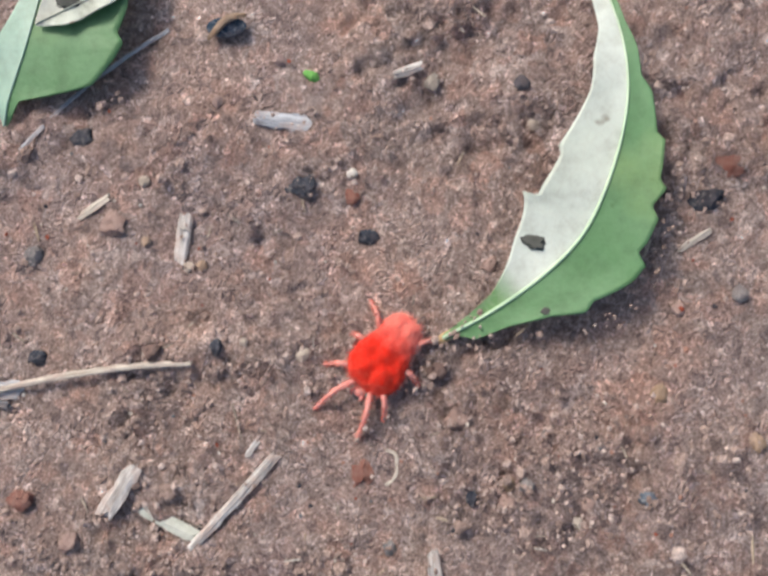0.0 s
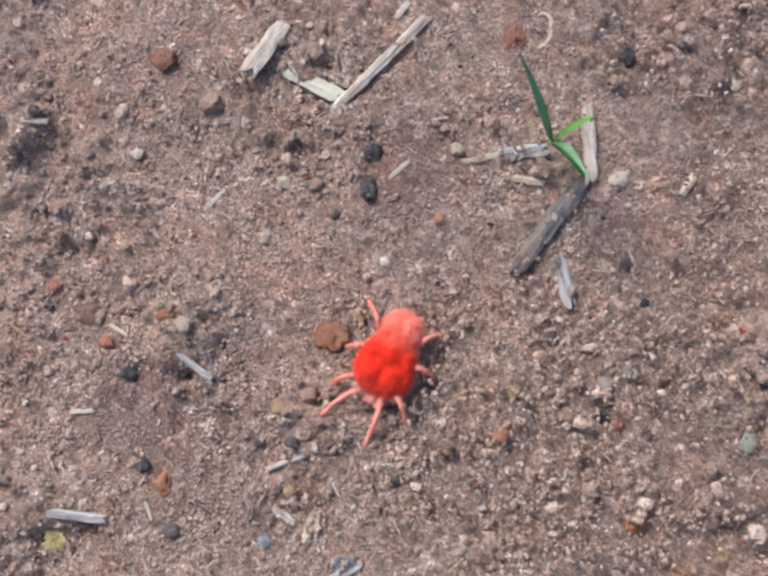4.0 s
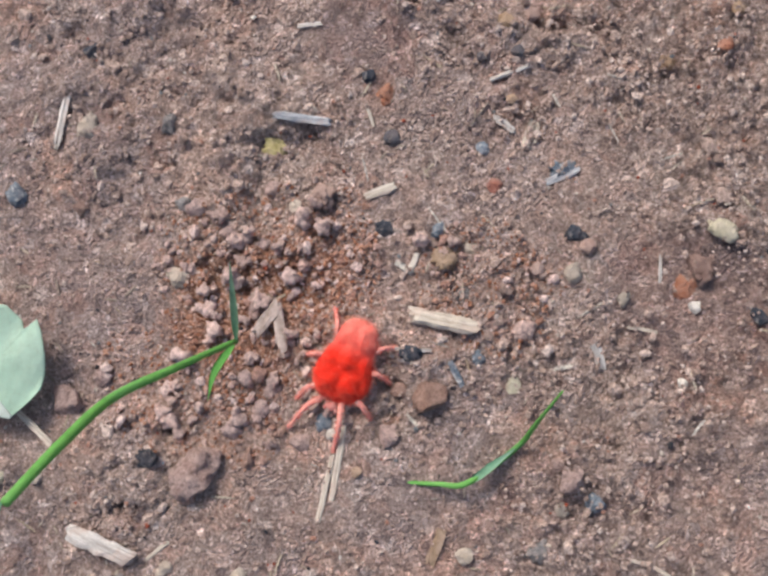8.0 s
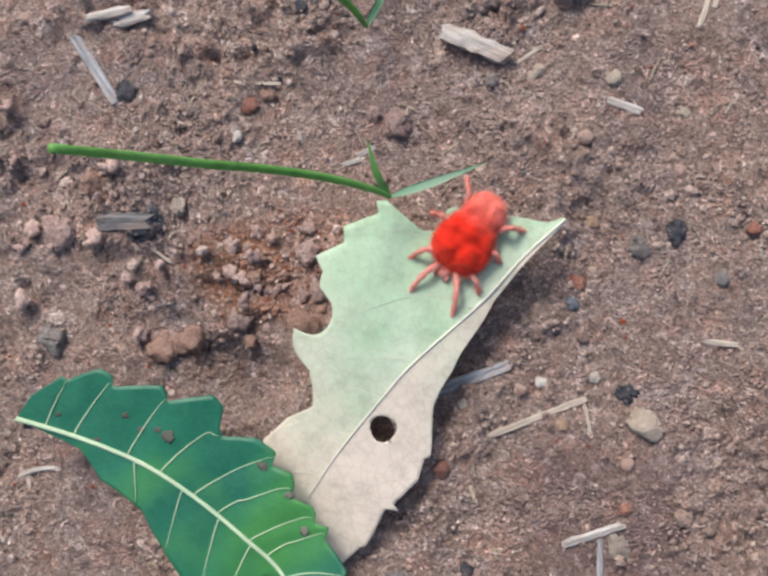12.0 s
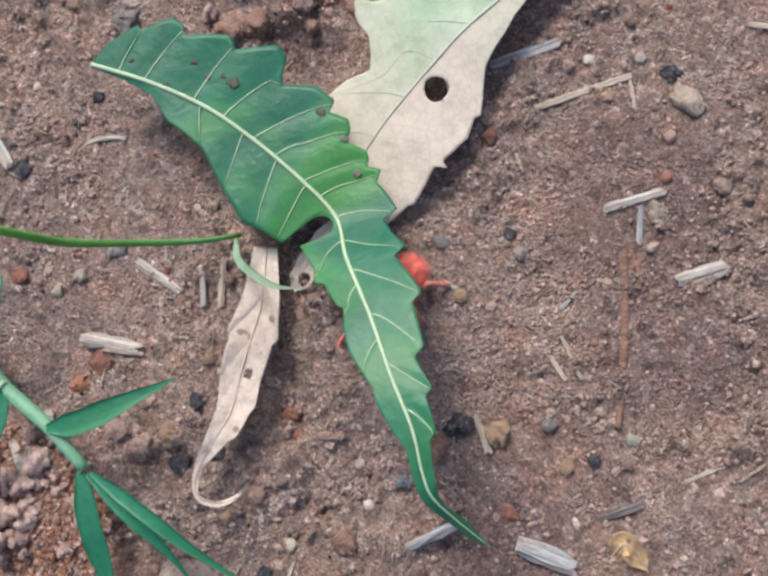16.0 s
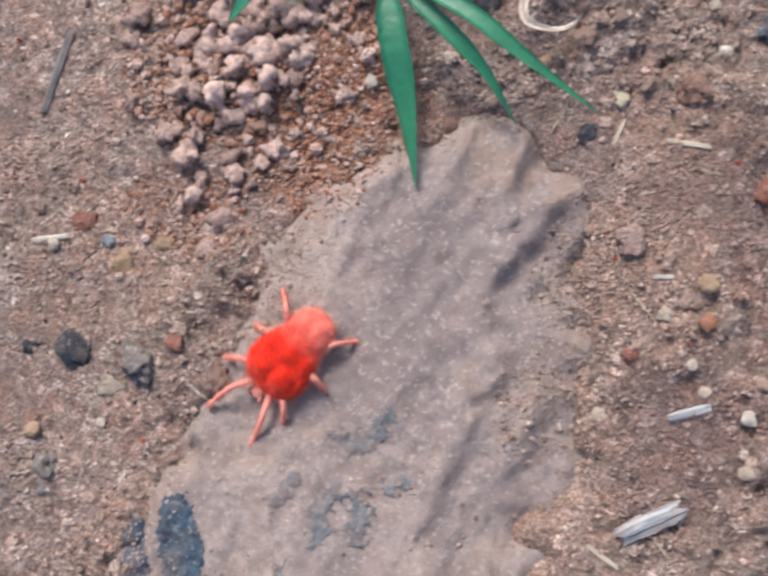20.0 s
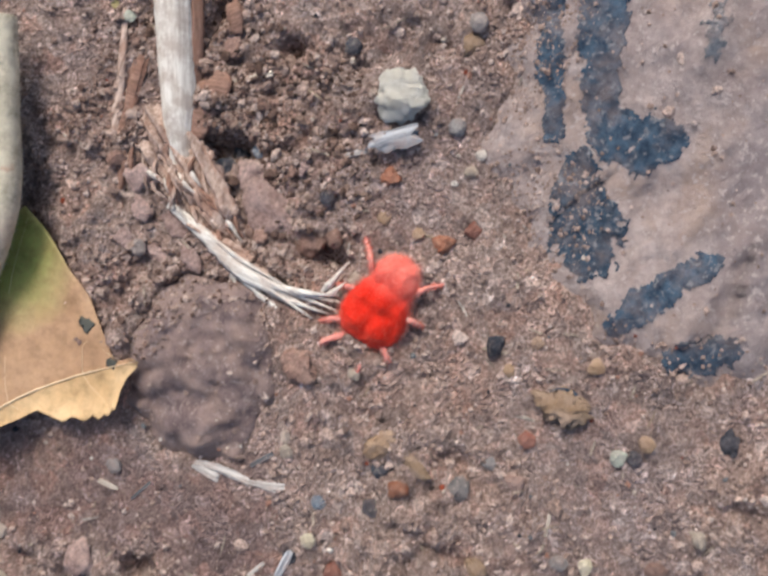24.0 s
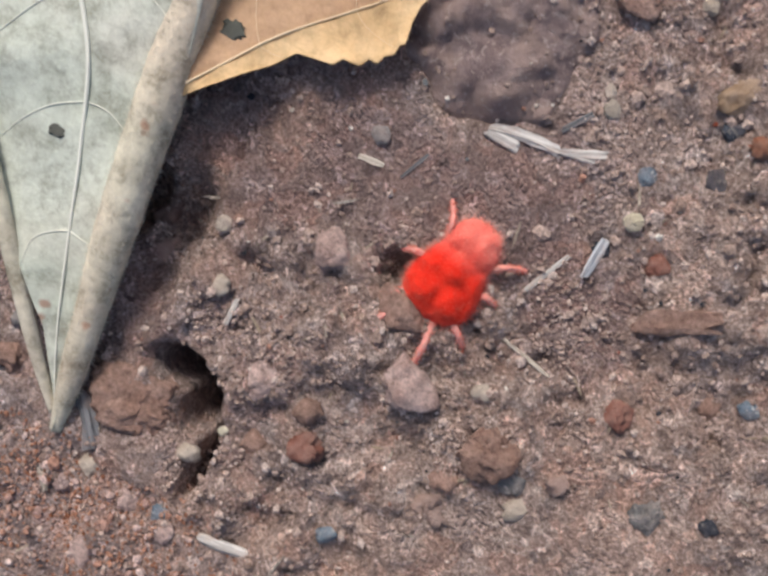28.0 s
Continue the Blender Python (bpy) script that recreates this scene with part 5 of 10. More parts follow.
stem("node", [(-112.5, -234.9, 5.6), (-112.3, -235.0, 5.6), (-112.1, -235.1, 5.6)], [0.92, 0.98, 0.92], NODE, sprig, "pale joint of the stem")
blade("blade", [(-129.9, -223.7, 6.0), (-128.5, -221.9, 8.0), (-127.9, -218.5, 9.0), (-128.5, -214.6, 8.0)], 2.7, BLUE_GRASS, sprig)
tagged(sprig, "blue-green grass sprig with narrow pointed blades", "grass", "grass")
tuft = empty("grass_runner", 0, 0, 0)
stem("stem", [(-74.2, -117.8, 35.6), (-73.6, -113.7, 29.1), (-72.9, -109.6, 21.0), (-69.4, -106.1, 13.6), (-65.9, -102.6, 5.1)], [0.45, 0.53, 0.49, 0.33], GRASS, tuft)
blade("blade", [(-65.9, -102.6, 5.1), (-64.2, -98.7, 13.5), (-62.6, -94.8, 22.0)], 1.00, GRASS_DULL, tuft)
blade("blade", [(-65.9, -102.6, 5.1), (-68.3, -106.5, 4.0), (-69.0, -110.1, 3.0)], 0.90, GRASS, tuft)
tagged(tuft, "bright green grass runner arching over the soil", "grass", "grass")
tuft = empty("grass_runner", 0, 0, 0)
stem("stem", [(-44.8, -116.7, 1.0), (-40.4, -116.2, 2.0), (-37.1, -115.5, 2.6), (-31.9, -110.8, 1.2), (-30.5, -107.1, 10.1), (-29.1, -103.4, 19.0)], [0.20, 0.33, 0.37, 0.29, 0.10], GRASS, tuft)
blade("blade", [(-37.1, -115.7, 2.5), (-34.6, -113.2, 2.5), (-31.9, -110.8, 1.2)], 0.90, GRASS_DULL, tuft)
tagged(tuft, "thin green grass shoot rising from the soil", "grass", "grass")
tuft = empty("grass_runner", 0, 0, 0)
stem("stem", [(-108.5, -157.4, 45.0), (-105.6, -156.0, 38.0), (-103.5, -155.1, 33.5), (-101.4, -154.3, 29.5), (-97.4, -152.9, 23.5), (-92.5, -151.7, 17.0), (-87.9, -151.2, 11.0), (-86.4, -151.4, 9.5)], [0.41, 0.45, 0.45, 0.45, 0.33], GRASS, tuft)
blade("blade", [(-86.4, -151.4, 9.7), (-81.5, -148.7, 10.0), (-76.4, -145.6, 10.0)], 1.00, GRASS_DULL, tuft)
blade("blade", [(-86.4, -151.4, 9.7), (-88.1, -149.5, 12.0), (-89.8, -146.0, 14.0)], 0.90, GRASS, tuft)
tagged(tuft, "green grass stem crossing above the bitten leaf", "grass", "grass")
tuft = empty("grass_runner", 0, 0, 0)
stem("stem", [(-104.1, -131.0, 30.0), (-102.3, -131.0, 25.0), (-100.9, -131.0, 20.0), (-97.8, -130.6, 15.0), (-95.4, -130.5, 9.5), (-94.6, -130.3, 5.0), (-94.5, -129.7, 1.2)], [0.49, 0.49, 0.45, 0.41, 0.25], GRASS, tuft)
blade("blade", [(-94.5, -129.7, 1.2), (-93.0, -127.3, 4.0), (-91.7, -124.5, 5.0)], 1.00, GRASS_DULL, tuft)
tagged(tuft, "bright green grass runner with a side blade", "grass", "grass")
tuft = empty("grass_runner", 0, 0, 0)
stem("stem", [(-119.3, -209.8, 50.0), (-118.5, -210.1, 43.0), (-117.9, -210.3, 35.0), (-116.0, -209.8, 29.0), (-114.3, -209.3, 23.0), (-111.6, -208.0, 18.0), (-108.6, -206.3, 12.5), (-105.1, -204.3, 7.0), (-102.2, -202.0, 2.2)], [0.45, 0.49, 0.49, 0.41, 0.33], GRASS, tuft)
blade("blade", [(-102.1, -202.8, 4.0), (-99.2, -205.8, 9.0), (-93.1, -207.8, 16.0), (-88.1, -207.7, 21.0)], 1.00, GRASS_DULL, tuft)
tagged(tuft, "thin green grass stem reaching under the leaf", "grass", "grass")
tuft = empty("grass_runner", 0, 0, 0)
stem("stem", [(-4.3, -32.0, 0.4), (-6.7, -30.2, 3.2), (-9.0, -28.5, 4.3)], [0.33, 0.37, 0.29], GRASS, tuft)
blade("blade", [(-9.0, -28.5, 4.3), (-11.2, -26.3, 13.5), (-13.5, -24.1, 20.7)], 0.90, GRASS_DULL, tuft)
blade("blade", [(-9.0, -28.5, 4.3), (-7.4, -29.1, 13.1), (-5.8, -29.6, 18.8)], 1.10, GRASS, tuft)
blade("blade", [(-9.0, -28.5, 4.3), (-8.0, -31.8, 14.1), (-6.5, -36.8, 22.5)], 0.90, GRASS_DULL, tuft)
tagged(tuft, "small green sprout rising from dry stalks", "grass", "grass")
tuft = empty("grass_runner", 0, 0, 0)
stem("stem", [(-99.7, -120.4, 16.0), (-98.2, -119.8, 10.0), (-97.0, -119.3, 6.0), (-95.5, -118.2, 3.0)], [0.49, 0.49, 0.41, 0.25], GRASS, tuft)
blade("blade", [(-95.8, -118.5, 3.2), (-96.2, -120.5, 2.5), (-96.8, -122.6, 1.5)], 0.90, GRASS_DULL, tuft)
blade("blade", [(-99.3, -119.4, 5.0), (-100.8, -121.0, 4.0), (-103.0, -122.3, 3.0)], 0.90, GRASS_DULL, tuft)
tagged(tuft, "short green grass shoots beside the pale leaf", "grass", "grass")
tuft = empty("grass_runner", 0, 0, 0)
stem("stem", [(-20.8, 34.2, 0.6), (-19.6, 33.5, 1.0), (-18.9, 32.7, 0.6)], [0.41, 0.74, 0.33], GRASS, tuft)
tagged(tuft, "tiny scrap of green leaf on the soil", "grass", "grass")
slab = bedded("stone_slab", SLAB_LINE, slab_top, SLAB, "flat pinkish-grey stone, flush with the soil, with black crusts")
bedded("flat_stone", FLAT_LINE, flat_top, PURPLE, "flat dull purple-brown stone set in the soil")
for line in (
        [(-116.2, -294.6, 1.7), (-114.6, -297.4, 2.1), (-112.8, -301.1, 2.0), (-110.9, -305.3, 1.7), (-109.4, -308.6, 1.6), (-107.0, -310.4, 2.7), (-104.4, -310.6, 2.9), (-101.9, -309.0, 1.9)],
        [(-120.2, -298.2, 1.2), (-118.6, -301.0, 1.5), (-117.0, -304.0, 1.1), (-115.2, -307.2, 1.4), (-113.6, -310.0, 0.9), (-112.4, -312.6, 1.2)],
        [(-108.6, -314.4, 1.6), (-107.2, -316.6, 2.6), (-105.2, -319.6, 3.7), (-104.0, -321.6, 2.8)],
        [(-98.4, -327.6, 1.1), (-96.6, -324.0, 1.7), (-95.0, -320.4, 1.3), (-93.0, -318.0, 1.5)],
        [(-91.2, -327.4, 1.6), (-88.0, -325.2, 1.9)]):
    crust(slab, line)
for line in (
        [(-101.2, -292.6, 1.1), (-101.6, -289.4, 1.5), (-100.9, -287.0, 1.4), (-98.6, -286.4, 1.3), (-97.2, -288.0, 1.4), (-96.9, -290.4, 1.2)],
        [(-106.4, -289.6, 1.3), (-105.2, -287.0, 1.2)], [(-103.5, -295.8, 1.1), (-102.7, -298.0, 1.2), (-102.3, -300.2, 0.9)],
        [(-102.6, -281.4, 1.0), (-100.4, -281.8, 1.4), (-98.9, -279.4, 1.5), (-98.2, -277.2, 0.9)], [(-95.4, -284.2, 1.0), (-94.4, -283.2, 1.0)], [(-84.9, -299.4, 1.2), (-84.0, -298.6, 1.0)]):
    crust(slab, line, True)
stone("black_pebble", -47.2, -259.8, 9.6, SLATE, "large blue-black speckled pebble half sunk in the soil", "pebble", long=1.15, turn=-20, flat=0.5, level=3, bumps=0.3, fine=0.05, facets=7)
stone("soil_clod", -53.7, -264.1, 7.54, CLOD_RED, "crumbly reddish clod of dried soil", sink=0.72, flat=0.7, category='soil clod', bumps=0.5, fine=0.34, level=3, facets=2, group='clods of soil')
dry = empty("dry_stick", -157.9, -311.5, 0, 24.5)
stem("shaft", [(0.2, 15.8, 3.2), (0.4, 12.0, 3.4), (0.7, 7.6, 3.1), (0.9, 1.8, 2.6), (1.1, -4.9, 2.0), (1.3, -12.2, 1.4), (1.5, -18.0, 0.8), (1.4, -25.0, -0.6)], [1.7, 2.05, 2.1, 2.1, 2.05, 2.05, 2.0, 1.6], WEATHERED, dry, "bleached smooth shaft", 0.06, 22, 70)
for k in range(11):
    x, up = -1.5 + 0.3 * k, 2.2 - 0.07 * (k - 5) ** 2
    head = 6.0 - 5.0 * ((k * 7) % 11) / 11
    stem("fibre", [(x + 0.4, head, up + 0.9), (x + 0.6, -6.0, up + 0.4), (x + 0.8, -12.0, up - 0.1), (x * 1.15 + 1.1, -18.5, up - 0.7), (x * 1.6 + 1.2, -24.0 - (k * 5) % 4, 0.2)], [0.06, 0.26, 0.32, 0.3, 0.1], (WEATHERED, GREYSHAFT, WEATHERED, BARK_PALE, WEATHERED)[k % 5], dry, "", 0.35, 6)
for x, y0, y1, wide in ((2.9, 15.5, -8.0, 0.75), (3.1, 2.0, -20.0, 0.85)):
    stem("bark_strip", [(x - 0.4, y0, 1.6), (x + 0.1, y0 * 0.7 + y1 * 0.3, 1.3), (x, y0 * 0.35 + y1 * 0.65, 1.0), (x - 0.3, y1, 0.3)], [0.3, wide, wide * 1.1, wide, wide * 0.7], BARK, dry, "brown bark peeling beside the shaft", 0.22, 14, 60)
stem("bark_strip", [(-3.7, -5.6, 0.2), (-3.9, -14.0, 0.5), (-4.9, -21.5, 0.5), (-6.6, -28.2, 0.1)], [0.2, 0.8, 0.9, 0.4], BARK, dry, "", 0.45, 11, 36)
tagged(dry, "bleached dry stick with brown bark, half buried", "stick", "dry plant litter")
tangle = empty("bark_tangle", 0, 0, 0)
foot = ground(-146.0, -334.0)


def bark_flake(name, line, lift, ridge, material, label):
    """A torn sheet of bark along a line, ridged lengthwise, a little arched across."""
    xs, ys, ws = zip(*line)
    m = max(ws) * 1.5
    ux, uy = xs[-1] - xs[0], ys[-1] - ys[0]
    far = math.hypot(ux, uy)

    def top(x, y):
        u, w = ((x - xs[0]) * ux + (y - ys[0]) * uy) / far, ((y - ys[0]) * ux - (x - xs[0]) * uy) / far
        q = np.clip(inside(line, x, y)[0], 0, 1)
        return foot + lift - 0.04 * u + 1.1 * np.sqrt(q) + ridge * (lattice(w / 0.7 + 30, u / 4.0) - 0.5) + 0.6 * ridge * (lattice(w / 0.3, u / 1.6 + 9) - 0.5)

    ob = sheet(name, min(xs) - m, max(xs) + m, min(ys) - m, max(ys) + m, 0.2, lambda x, y: inside(line, x, y)[0] + 0.5 * (lattice(x / 0.9 + 3, y / 0.9) - 0.5), top, 0.35, material, False)
    ob.parent = tangle
    return tagged(ob, label)


bark_flake("bark_flake", [(-151.6, -328.6, 1.7), (-149.0, -331.6, 2.6), (-145.0, -333.8, 2.9), (-140.8, -335.6, 2.1), (-137.0, -337.4, 1.0)], 0.5, 1.5, BARK_PALE, "pale torn sheet of bark")
bark_flake("bark_flake", [(-146.6, -328.9, 0.9), (-143.6, -331.4, 1.7), (-140.2, -334.0, 1.3)], 0.9, 1.3, BARK_PALE, "pale torn sheet of bark")
bark_flake("bark_flake", [(-143.0, -337.4, 0.7), (-138.4, -338.2, 1.1), (-133.0, -338.6, 0.9), (-129.8, -337.0, 0.6)], 0.5, 1.1, BARK_PALE, "pale torn sheet of bark")
bark_flake("bark_hollow", [(-157.6, -319.6, 0.9), (-155.2, -325.2, 1.7), (-153.2, -329.8, 1.5)], -1.0, 0.7, BARK, "dark hollow of old bark beside the shaft")
stem("bark_rim", [(-160.2, -317.6, foot + 0.4), (-157.9, -323.0, foot + 0.9), (-156.4, -327.6, foot + 0.7), (-155.2, -331.4, foot + 0.9), (-152.2, -334.6, foot + 0.7)], [0.15, 0.4, 0.45, 0.5, 0.3], BARK_PALE, tangle, "thin curled bark rim", 0.4, 9, 44)
shreds = random.Random(12)
for k in range(44):
    x, y, turn, far = shreds.uniform(-6.0, 8.0), shreds.uniform(-2.6, 2.8), radians(shreds.gauss(-38, 16)), shreds.uniform(1.8, 4.6)
    y -= 0.25 * x
    z = foot + 0.7 + 1.2 * math.exp(-(x * x + 2 * y * y) / 16) + shreds.uniform(0, 0.4)
    dx, dy, bow = math.cos(turn) * far / 2, math.sin(turn) * far / 2, shreds.uniform(-0.2, 0.2)
    stem("shred", [(x - 146.0 - dx, y - 334.0 - dy, z - 0.4), (x - 146.0 - dy * bow, y - 334.0 + dx * bow, z + 0.2), (x - 146.0 + dx, y - 334.0 + dy, z - shreds.uniform(0, 0.6))], [0.1, shreds.uniform(0.15, 0.34), 0.08], (BARK_PALE, BARK_PALE, BARK, WEATHERED)[k % 4], tangle, "", 0.5, 7, 9)
tagged(tangle, "torn pale brown bark and shreds at the stick's foot", "bark", "dry plant litter")
stone("soil_clod", -135.4, -332.4, 5.6, CLOD, "crumbling lump of rotted bark and soil", long=1.5, turn=-25, flat=0.6, category="soil clod", group="clods of soil", sink=0.55)
stone("soil_clod", -139.4, -329.6, 3.6, CLOD, "crumbly pinkish-brown clod of dried soil", long=1.3, turn=30, flat=0.6, category="soil clod", group="clods of soil", sink=0.4)
splinter = empty("splintered_twig", 0, 0, 0)
stem("shaft", [(-146.4, -336.5, 1.0), (-141.2, -337.7, 1.6), (-135.8, -339.3, 2.0), (-131.5, -339.8, 2.0)], [0.4, 0.6, 0.75, 0.4], WHITE_WOOD, splinter, "", 0.3, 9)
for x0, y0, x1, y1, up in ((-141.0, -337.3, -129.0, -338.7, 2.5), (-140.0, -338.3, -127.6, -339.6, 2.3), (-138.0, -339.2, -130.2, -341.4, 1.8), (-137.2, -338.4, -126.6, -340.6, 2.2), (-136.0, -338.8, -124.3, -338.6, 2.3), (-134.6, -339.6, -124.0, -337.5, 2.4), (-133.8, -339.9, -125.2, -339.4, 2.0), (-135.5, -340.1, -128.0, -341.6, 1.6), (-138.5, -339.5, -134.0, -341.5, 1.0), (-126.8, -337.4, -125.5, -333.3, 2.6), (-126.2, -337.6, -124.9, -335.4, 2.4), (-131.0, -338.9, -125.0, -337.0, 2.7)):
    stem("splinter", [(x0, y0, up - 0.5), (x0 * 0.55 + x1 * 0.45, y0 * 0.55 + y1 * 0.45 - 0.25, up), (x1, y1, up - 0.4)], [0.2, 0.34, 0.22, 0.07], WHITE_WOOD, splinter, "", 0.35, 6, 12)
tagged(splinter, "pale splintered twig with frayed end", "twig", "dry plant litter")
heap(-115.0, -267.5, 6, 7, 300, 0.25, CRUMB, "loose soil crumbs along the stone")
heap(-83.9, -257.1, 6, 7, 300, 0.25, CRUMB, "loose soil crumbs along the stone")
heap(-83.5, -270.9, 6, 7, 300, 0.25, CRUMB, "loose soil crumbs along the stone")
heap(-83.6, -255.6, 6, 7, 300, 0.25, CRUMB, "loose soil crumbs along the stone")
heap(-118.6, -305.9, 6, 7, 300, 0.25, CRUMB, "loose soil crumbs along the stone")
heap(-110.9, -319.6, 6, 7, 300, 0.25, CRUMB, "loose soil crumbs along the stone")
stick("stick", -24.1, -12.9, -34.3, -24.0, 1.12, BLEACHED, "pale straw stalk lying on the soil")
stick("wood_chip", -41.4, -14.6, -44.8, -19.7, 2.28, BLEACHED, "bleached wood chip lying on the soil", thick=1.0)
stick("leaf_sliver", -41.0, -19.4, -33.9, -22.6, 1.65, CREAM_LEAF, "pale sliver of dry leaf", thick=0.5)
tuft = empty("grass_runner", 0, 0, 0)
stem("stem", [(-75.5, 6.8, 6.0), (-72.8, 2.5, 5.0), (-71.4, 0.3, 3.0), (-70.6, -1.1, 1.0)], [0.49, 0.57, 0.41, 0.16], GRASS, tuft)
tagged(tuft, "short green grass blade at a tuft", "grass", "grass")
stick("twig", -69.8, -7.0, -56.9, -4.8, 1.44, GREYWOOD, "weathered grey forked twig", category='twig')
stick("twig", -74.7, -10.4, -63.6, -6.8, 1.33, GREYWOOD, "weathered grey forked twig", category='twig')
stick("bark_piece", -64.2, -6.2, -58.1, -7.1, 1.11, CHAR, "dark bark fragment on the soil")
stone("soil_clod", -74.8, -3.8, 3.87, CLOD, "crumbly pinkish-brown clod of dried soil", flat=0.7, category='soil clod', bumps=0.5, fine=0.34, level=3, facets=2, group='clods of soil')
stone("soil_clod", -71.6, -5.3, 2.55, CLOD, "crumbly pinkish-brown clod of dried soil", flat=0.7, category='soil clod', bumps=0.5, fine=0.34, level=3, facets=2, group='clods of soil')
stick("straw", -63.5, -6.4, -34.2, -1.8, 0.74, STRAW, "long thin straw half buried in the soil", bend=0.03, lift=0.5)
stick("bark_piece", -62.2, -4.8, -57.0, -5.4, 2.01, GREYWOOD, "grey bark fragment on the soil")
stick("wood_chip", -26.2, 28.7, -19.9, 27.6, 2.28, GREYWOOD, "flat grey flake of wood", thick=0.7)
stick("straw", -49.2, 16.5, -45.5, 18.9, 0.99, STRAW, "thin dry straw lying on the soil")
stick("stick", -35.7, 16.2, -36.4, 11.0, 1.54, BLEACHED, "short grey-white stick on the soil")
stick("straw", -27.6, -13.0, -26.4, -11.4, 0.79, BLEACHED, "thin dry straw lying on the soil")
stick("wood_chip", -9.3, 33.1, -6.3, 34.2, 1.09, BLEACHED, "bleached wood chip lying on the soil")
stick("straw", 24.0, 11.5, 27.4, 13.7, 0.79, STRAW, "thin dry straw lying on the soil")
stick("fibre", -10.6, -12.2, -9.5, -13.9, 0.47, STRAW, "thin curled plant fibre on the soil", bend=0.3)
stick("fibre", -9.5, -13.9, -10.7, -16.2, 0.47, STRAW, "thin curled plant fibre on the soil", bend=0.2)
stick("fibre", -61.8, 20.8, -38.7, 40.5, 0.59, GREYWOOD, "long thin grey root fibre", bend=0.05)
stone("pebble", -4.9, 32.2, 2.25, PALE, "small pale beige pebble lying on the soil")
small_stone(-14.8, 21.4, 1.42, WHITE)
stone("pebble", -21.2, 20.0, 3.25, DARK, "rough blackish pebble half sunk in the soil", long=1.3, turn=-0)
stone("pebble", -15.0, 18.5, 2.36, RED, "small red-brown pebble lying on the soil")
small_stone(5.8, 31.1, 2.13, DARK)
stone("pebble", -12.8, 13.6, 2.48, DARK, "small blackish pebble lying on the soil", long=1.3, turn=-0)
stone("pebble", -45.1, 15.4, 3.84, PINK, "rough pinkish brown pebble half sunk in the soil")
small_stone(-35.2, 10.0, 1.54, PALE)
small_stone(-33.6, 10.2, 1.54, TAN)
stone("pebble", -13.7, -14.8, 3.66, RED, "rough red-brown pebble half sunk in the soil")
stone("pebble", 29.7, 21.7, 5.32, RED, "rough red-brown pebble half sunk in the soil", long=1.3, turn=-0)
stone("pebble", 21.3, -5.3, 2.95, TAN, "rough tan pebble half sunk in the soil", long=0.8, turn=-0)
stone("pebble", -2.1, -8.5, 3.25, PINK, "rough pinkish brown pebble half sunk in the soil")
stone("pebble", -4.5, -2.8, 2.95, BROWN, "rough dark brown pebble half sunk in the soil")
stone("pebble", -56.0, -18.8, 3.25, RED, "rough red-brown pebble half sunk in the soil")
stone("pebble", -31.0, 0.1, 2.36, DARK, "small blackish pebble lying on the soil")
stone("pebble", -54.6, -1.1, 2.66, DARK, "rough blackish pebble half sunk in the soil")
small_stone(-20.6, -0.8, 1.77, PALE)
small_stone(7.1, 26.7, 1.65, PALE)
small_stone(-27.6, 0.7, 1.18, PALE)
stone("pebble", 1.8, 9.9, 2.36, PINK, "small pinkish brown pebble lying on the soil")
small_stone(-41.1, 20.9, 1.54, PALE)
stone("pebble", -49.9, 26.5, 2.95, DARK, "rough blackish pebble half sunk in the soil", long=1.3, turn=-0)
stone("pebble", -24.0, 36.0, 2.25, CLOD, "small pale pinkish pebble lying on the soil")
small_stone(-40.6, 13.3, 1.42, TAN)
small_stone(-32.0, 31.0, 1.65, PINK)
stone("pebble", 3.6, -15.9, 2.48, TAN, "small tan pebble lying on the soil")
small_stone(31.7, -10.8, 2.07, TAN)
stone("pebble", 26.8, 17.1, 3.55, DARK, "rough blackish pebble half sunk in the soil", long=1.4, turn=-0)
small_stone(12.8, -18.0, 1.77, PINK)
stone("pebble", 19.6, -17.3, 2.25, BLUE, "small blue-grey pebble lying on the soil")
stone("pebble", -50.1, -23.9, 3.25, PINK, "rough pinkish brown pebble half sunk in the soil")
stone("pebble", -39.1, -0.5, 2.95, BROWN, "rough dark brown pebble half sunk in the soil")
small_stone(30.6, 6.2, 2.13, GREY)
stone("pebble", -55.7, 11.8, 2.95, GREY, "rough grey pebble half sunk in the soil")
husk = empty("seed_husk", -30.6, 40.1, ground(-30.6, 40.1))
part("shell", mesh_of("shell", BALLS[3][0] * np.array([2.6, 1.3, 1.1]) * (1 - 0.4 * (BALLS[3][0][:, 2:] > 0.3)) + np.array([0, 0, 0.9]), BALLS[3][1], CRUST), husk, "dark hollow shell")
v, f = tube(smooth_line([(-2.4, -1.4, 0.8), (-1.2, -0.6, 1.5), (0.4, 0.7, 1.9), (2.6, 1.3, 1.5)], 14), [0.25, 0.5, 0.55, 0.25], 8, 0.6)
part("rim", mesh_of("rim", v, f, TAN), husk, "tan curled rim")
tagged(husk, "dark split seed husk with a yellow rim", "seed husk")
stick("stick", -13.7, -29.2, -9.7, -28.8, 1.40, GREYWOOD, "short grey stick among dry stalks")
stick("straw", -18.7, -30.3, -13.4, -29.0, 0.78, STRAW, "thin dry straw lying on the soil")
stick("straw", -14.0, -31.9, -9.6, -32.6, 0.69, STRAW, "thin dry straw lying on the soil")
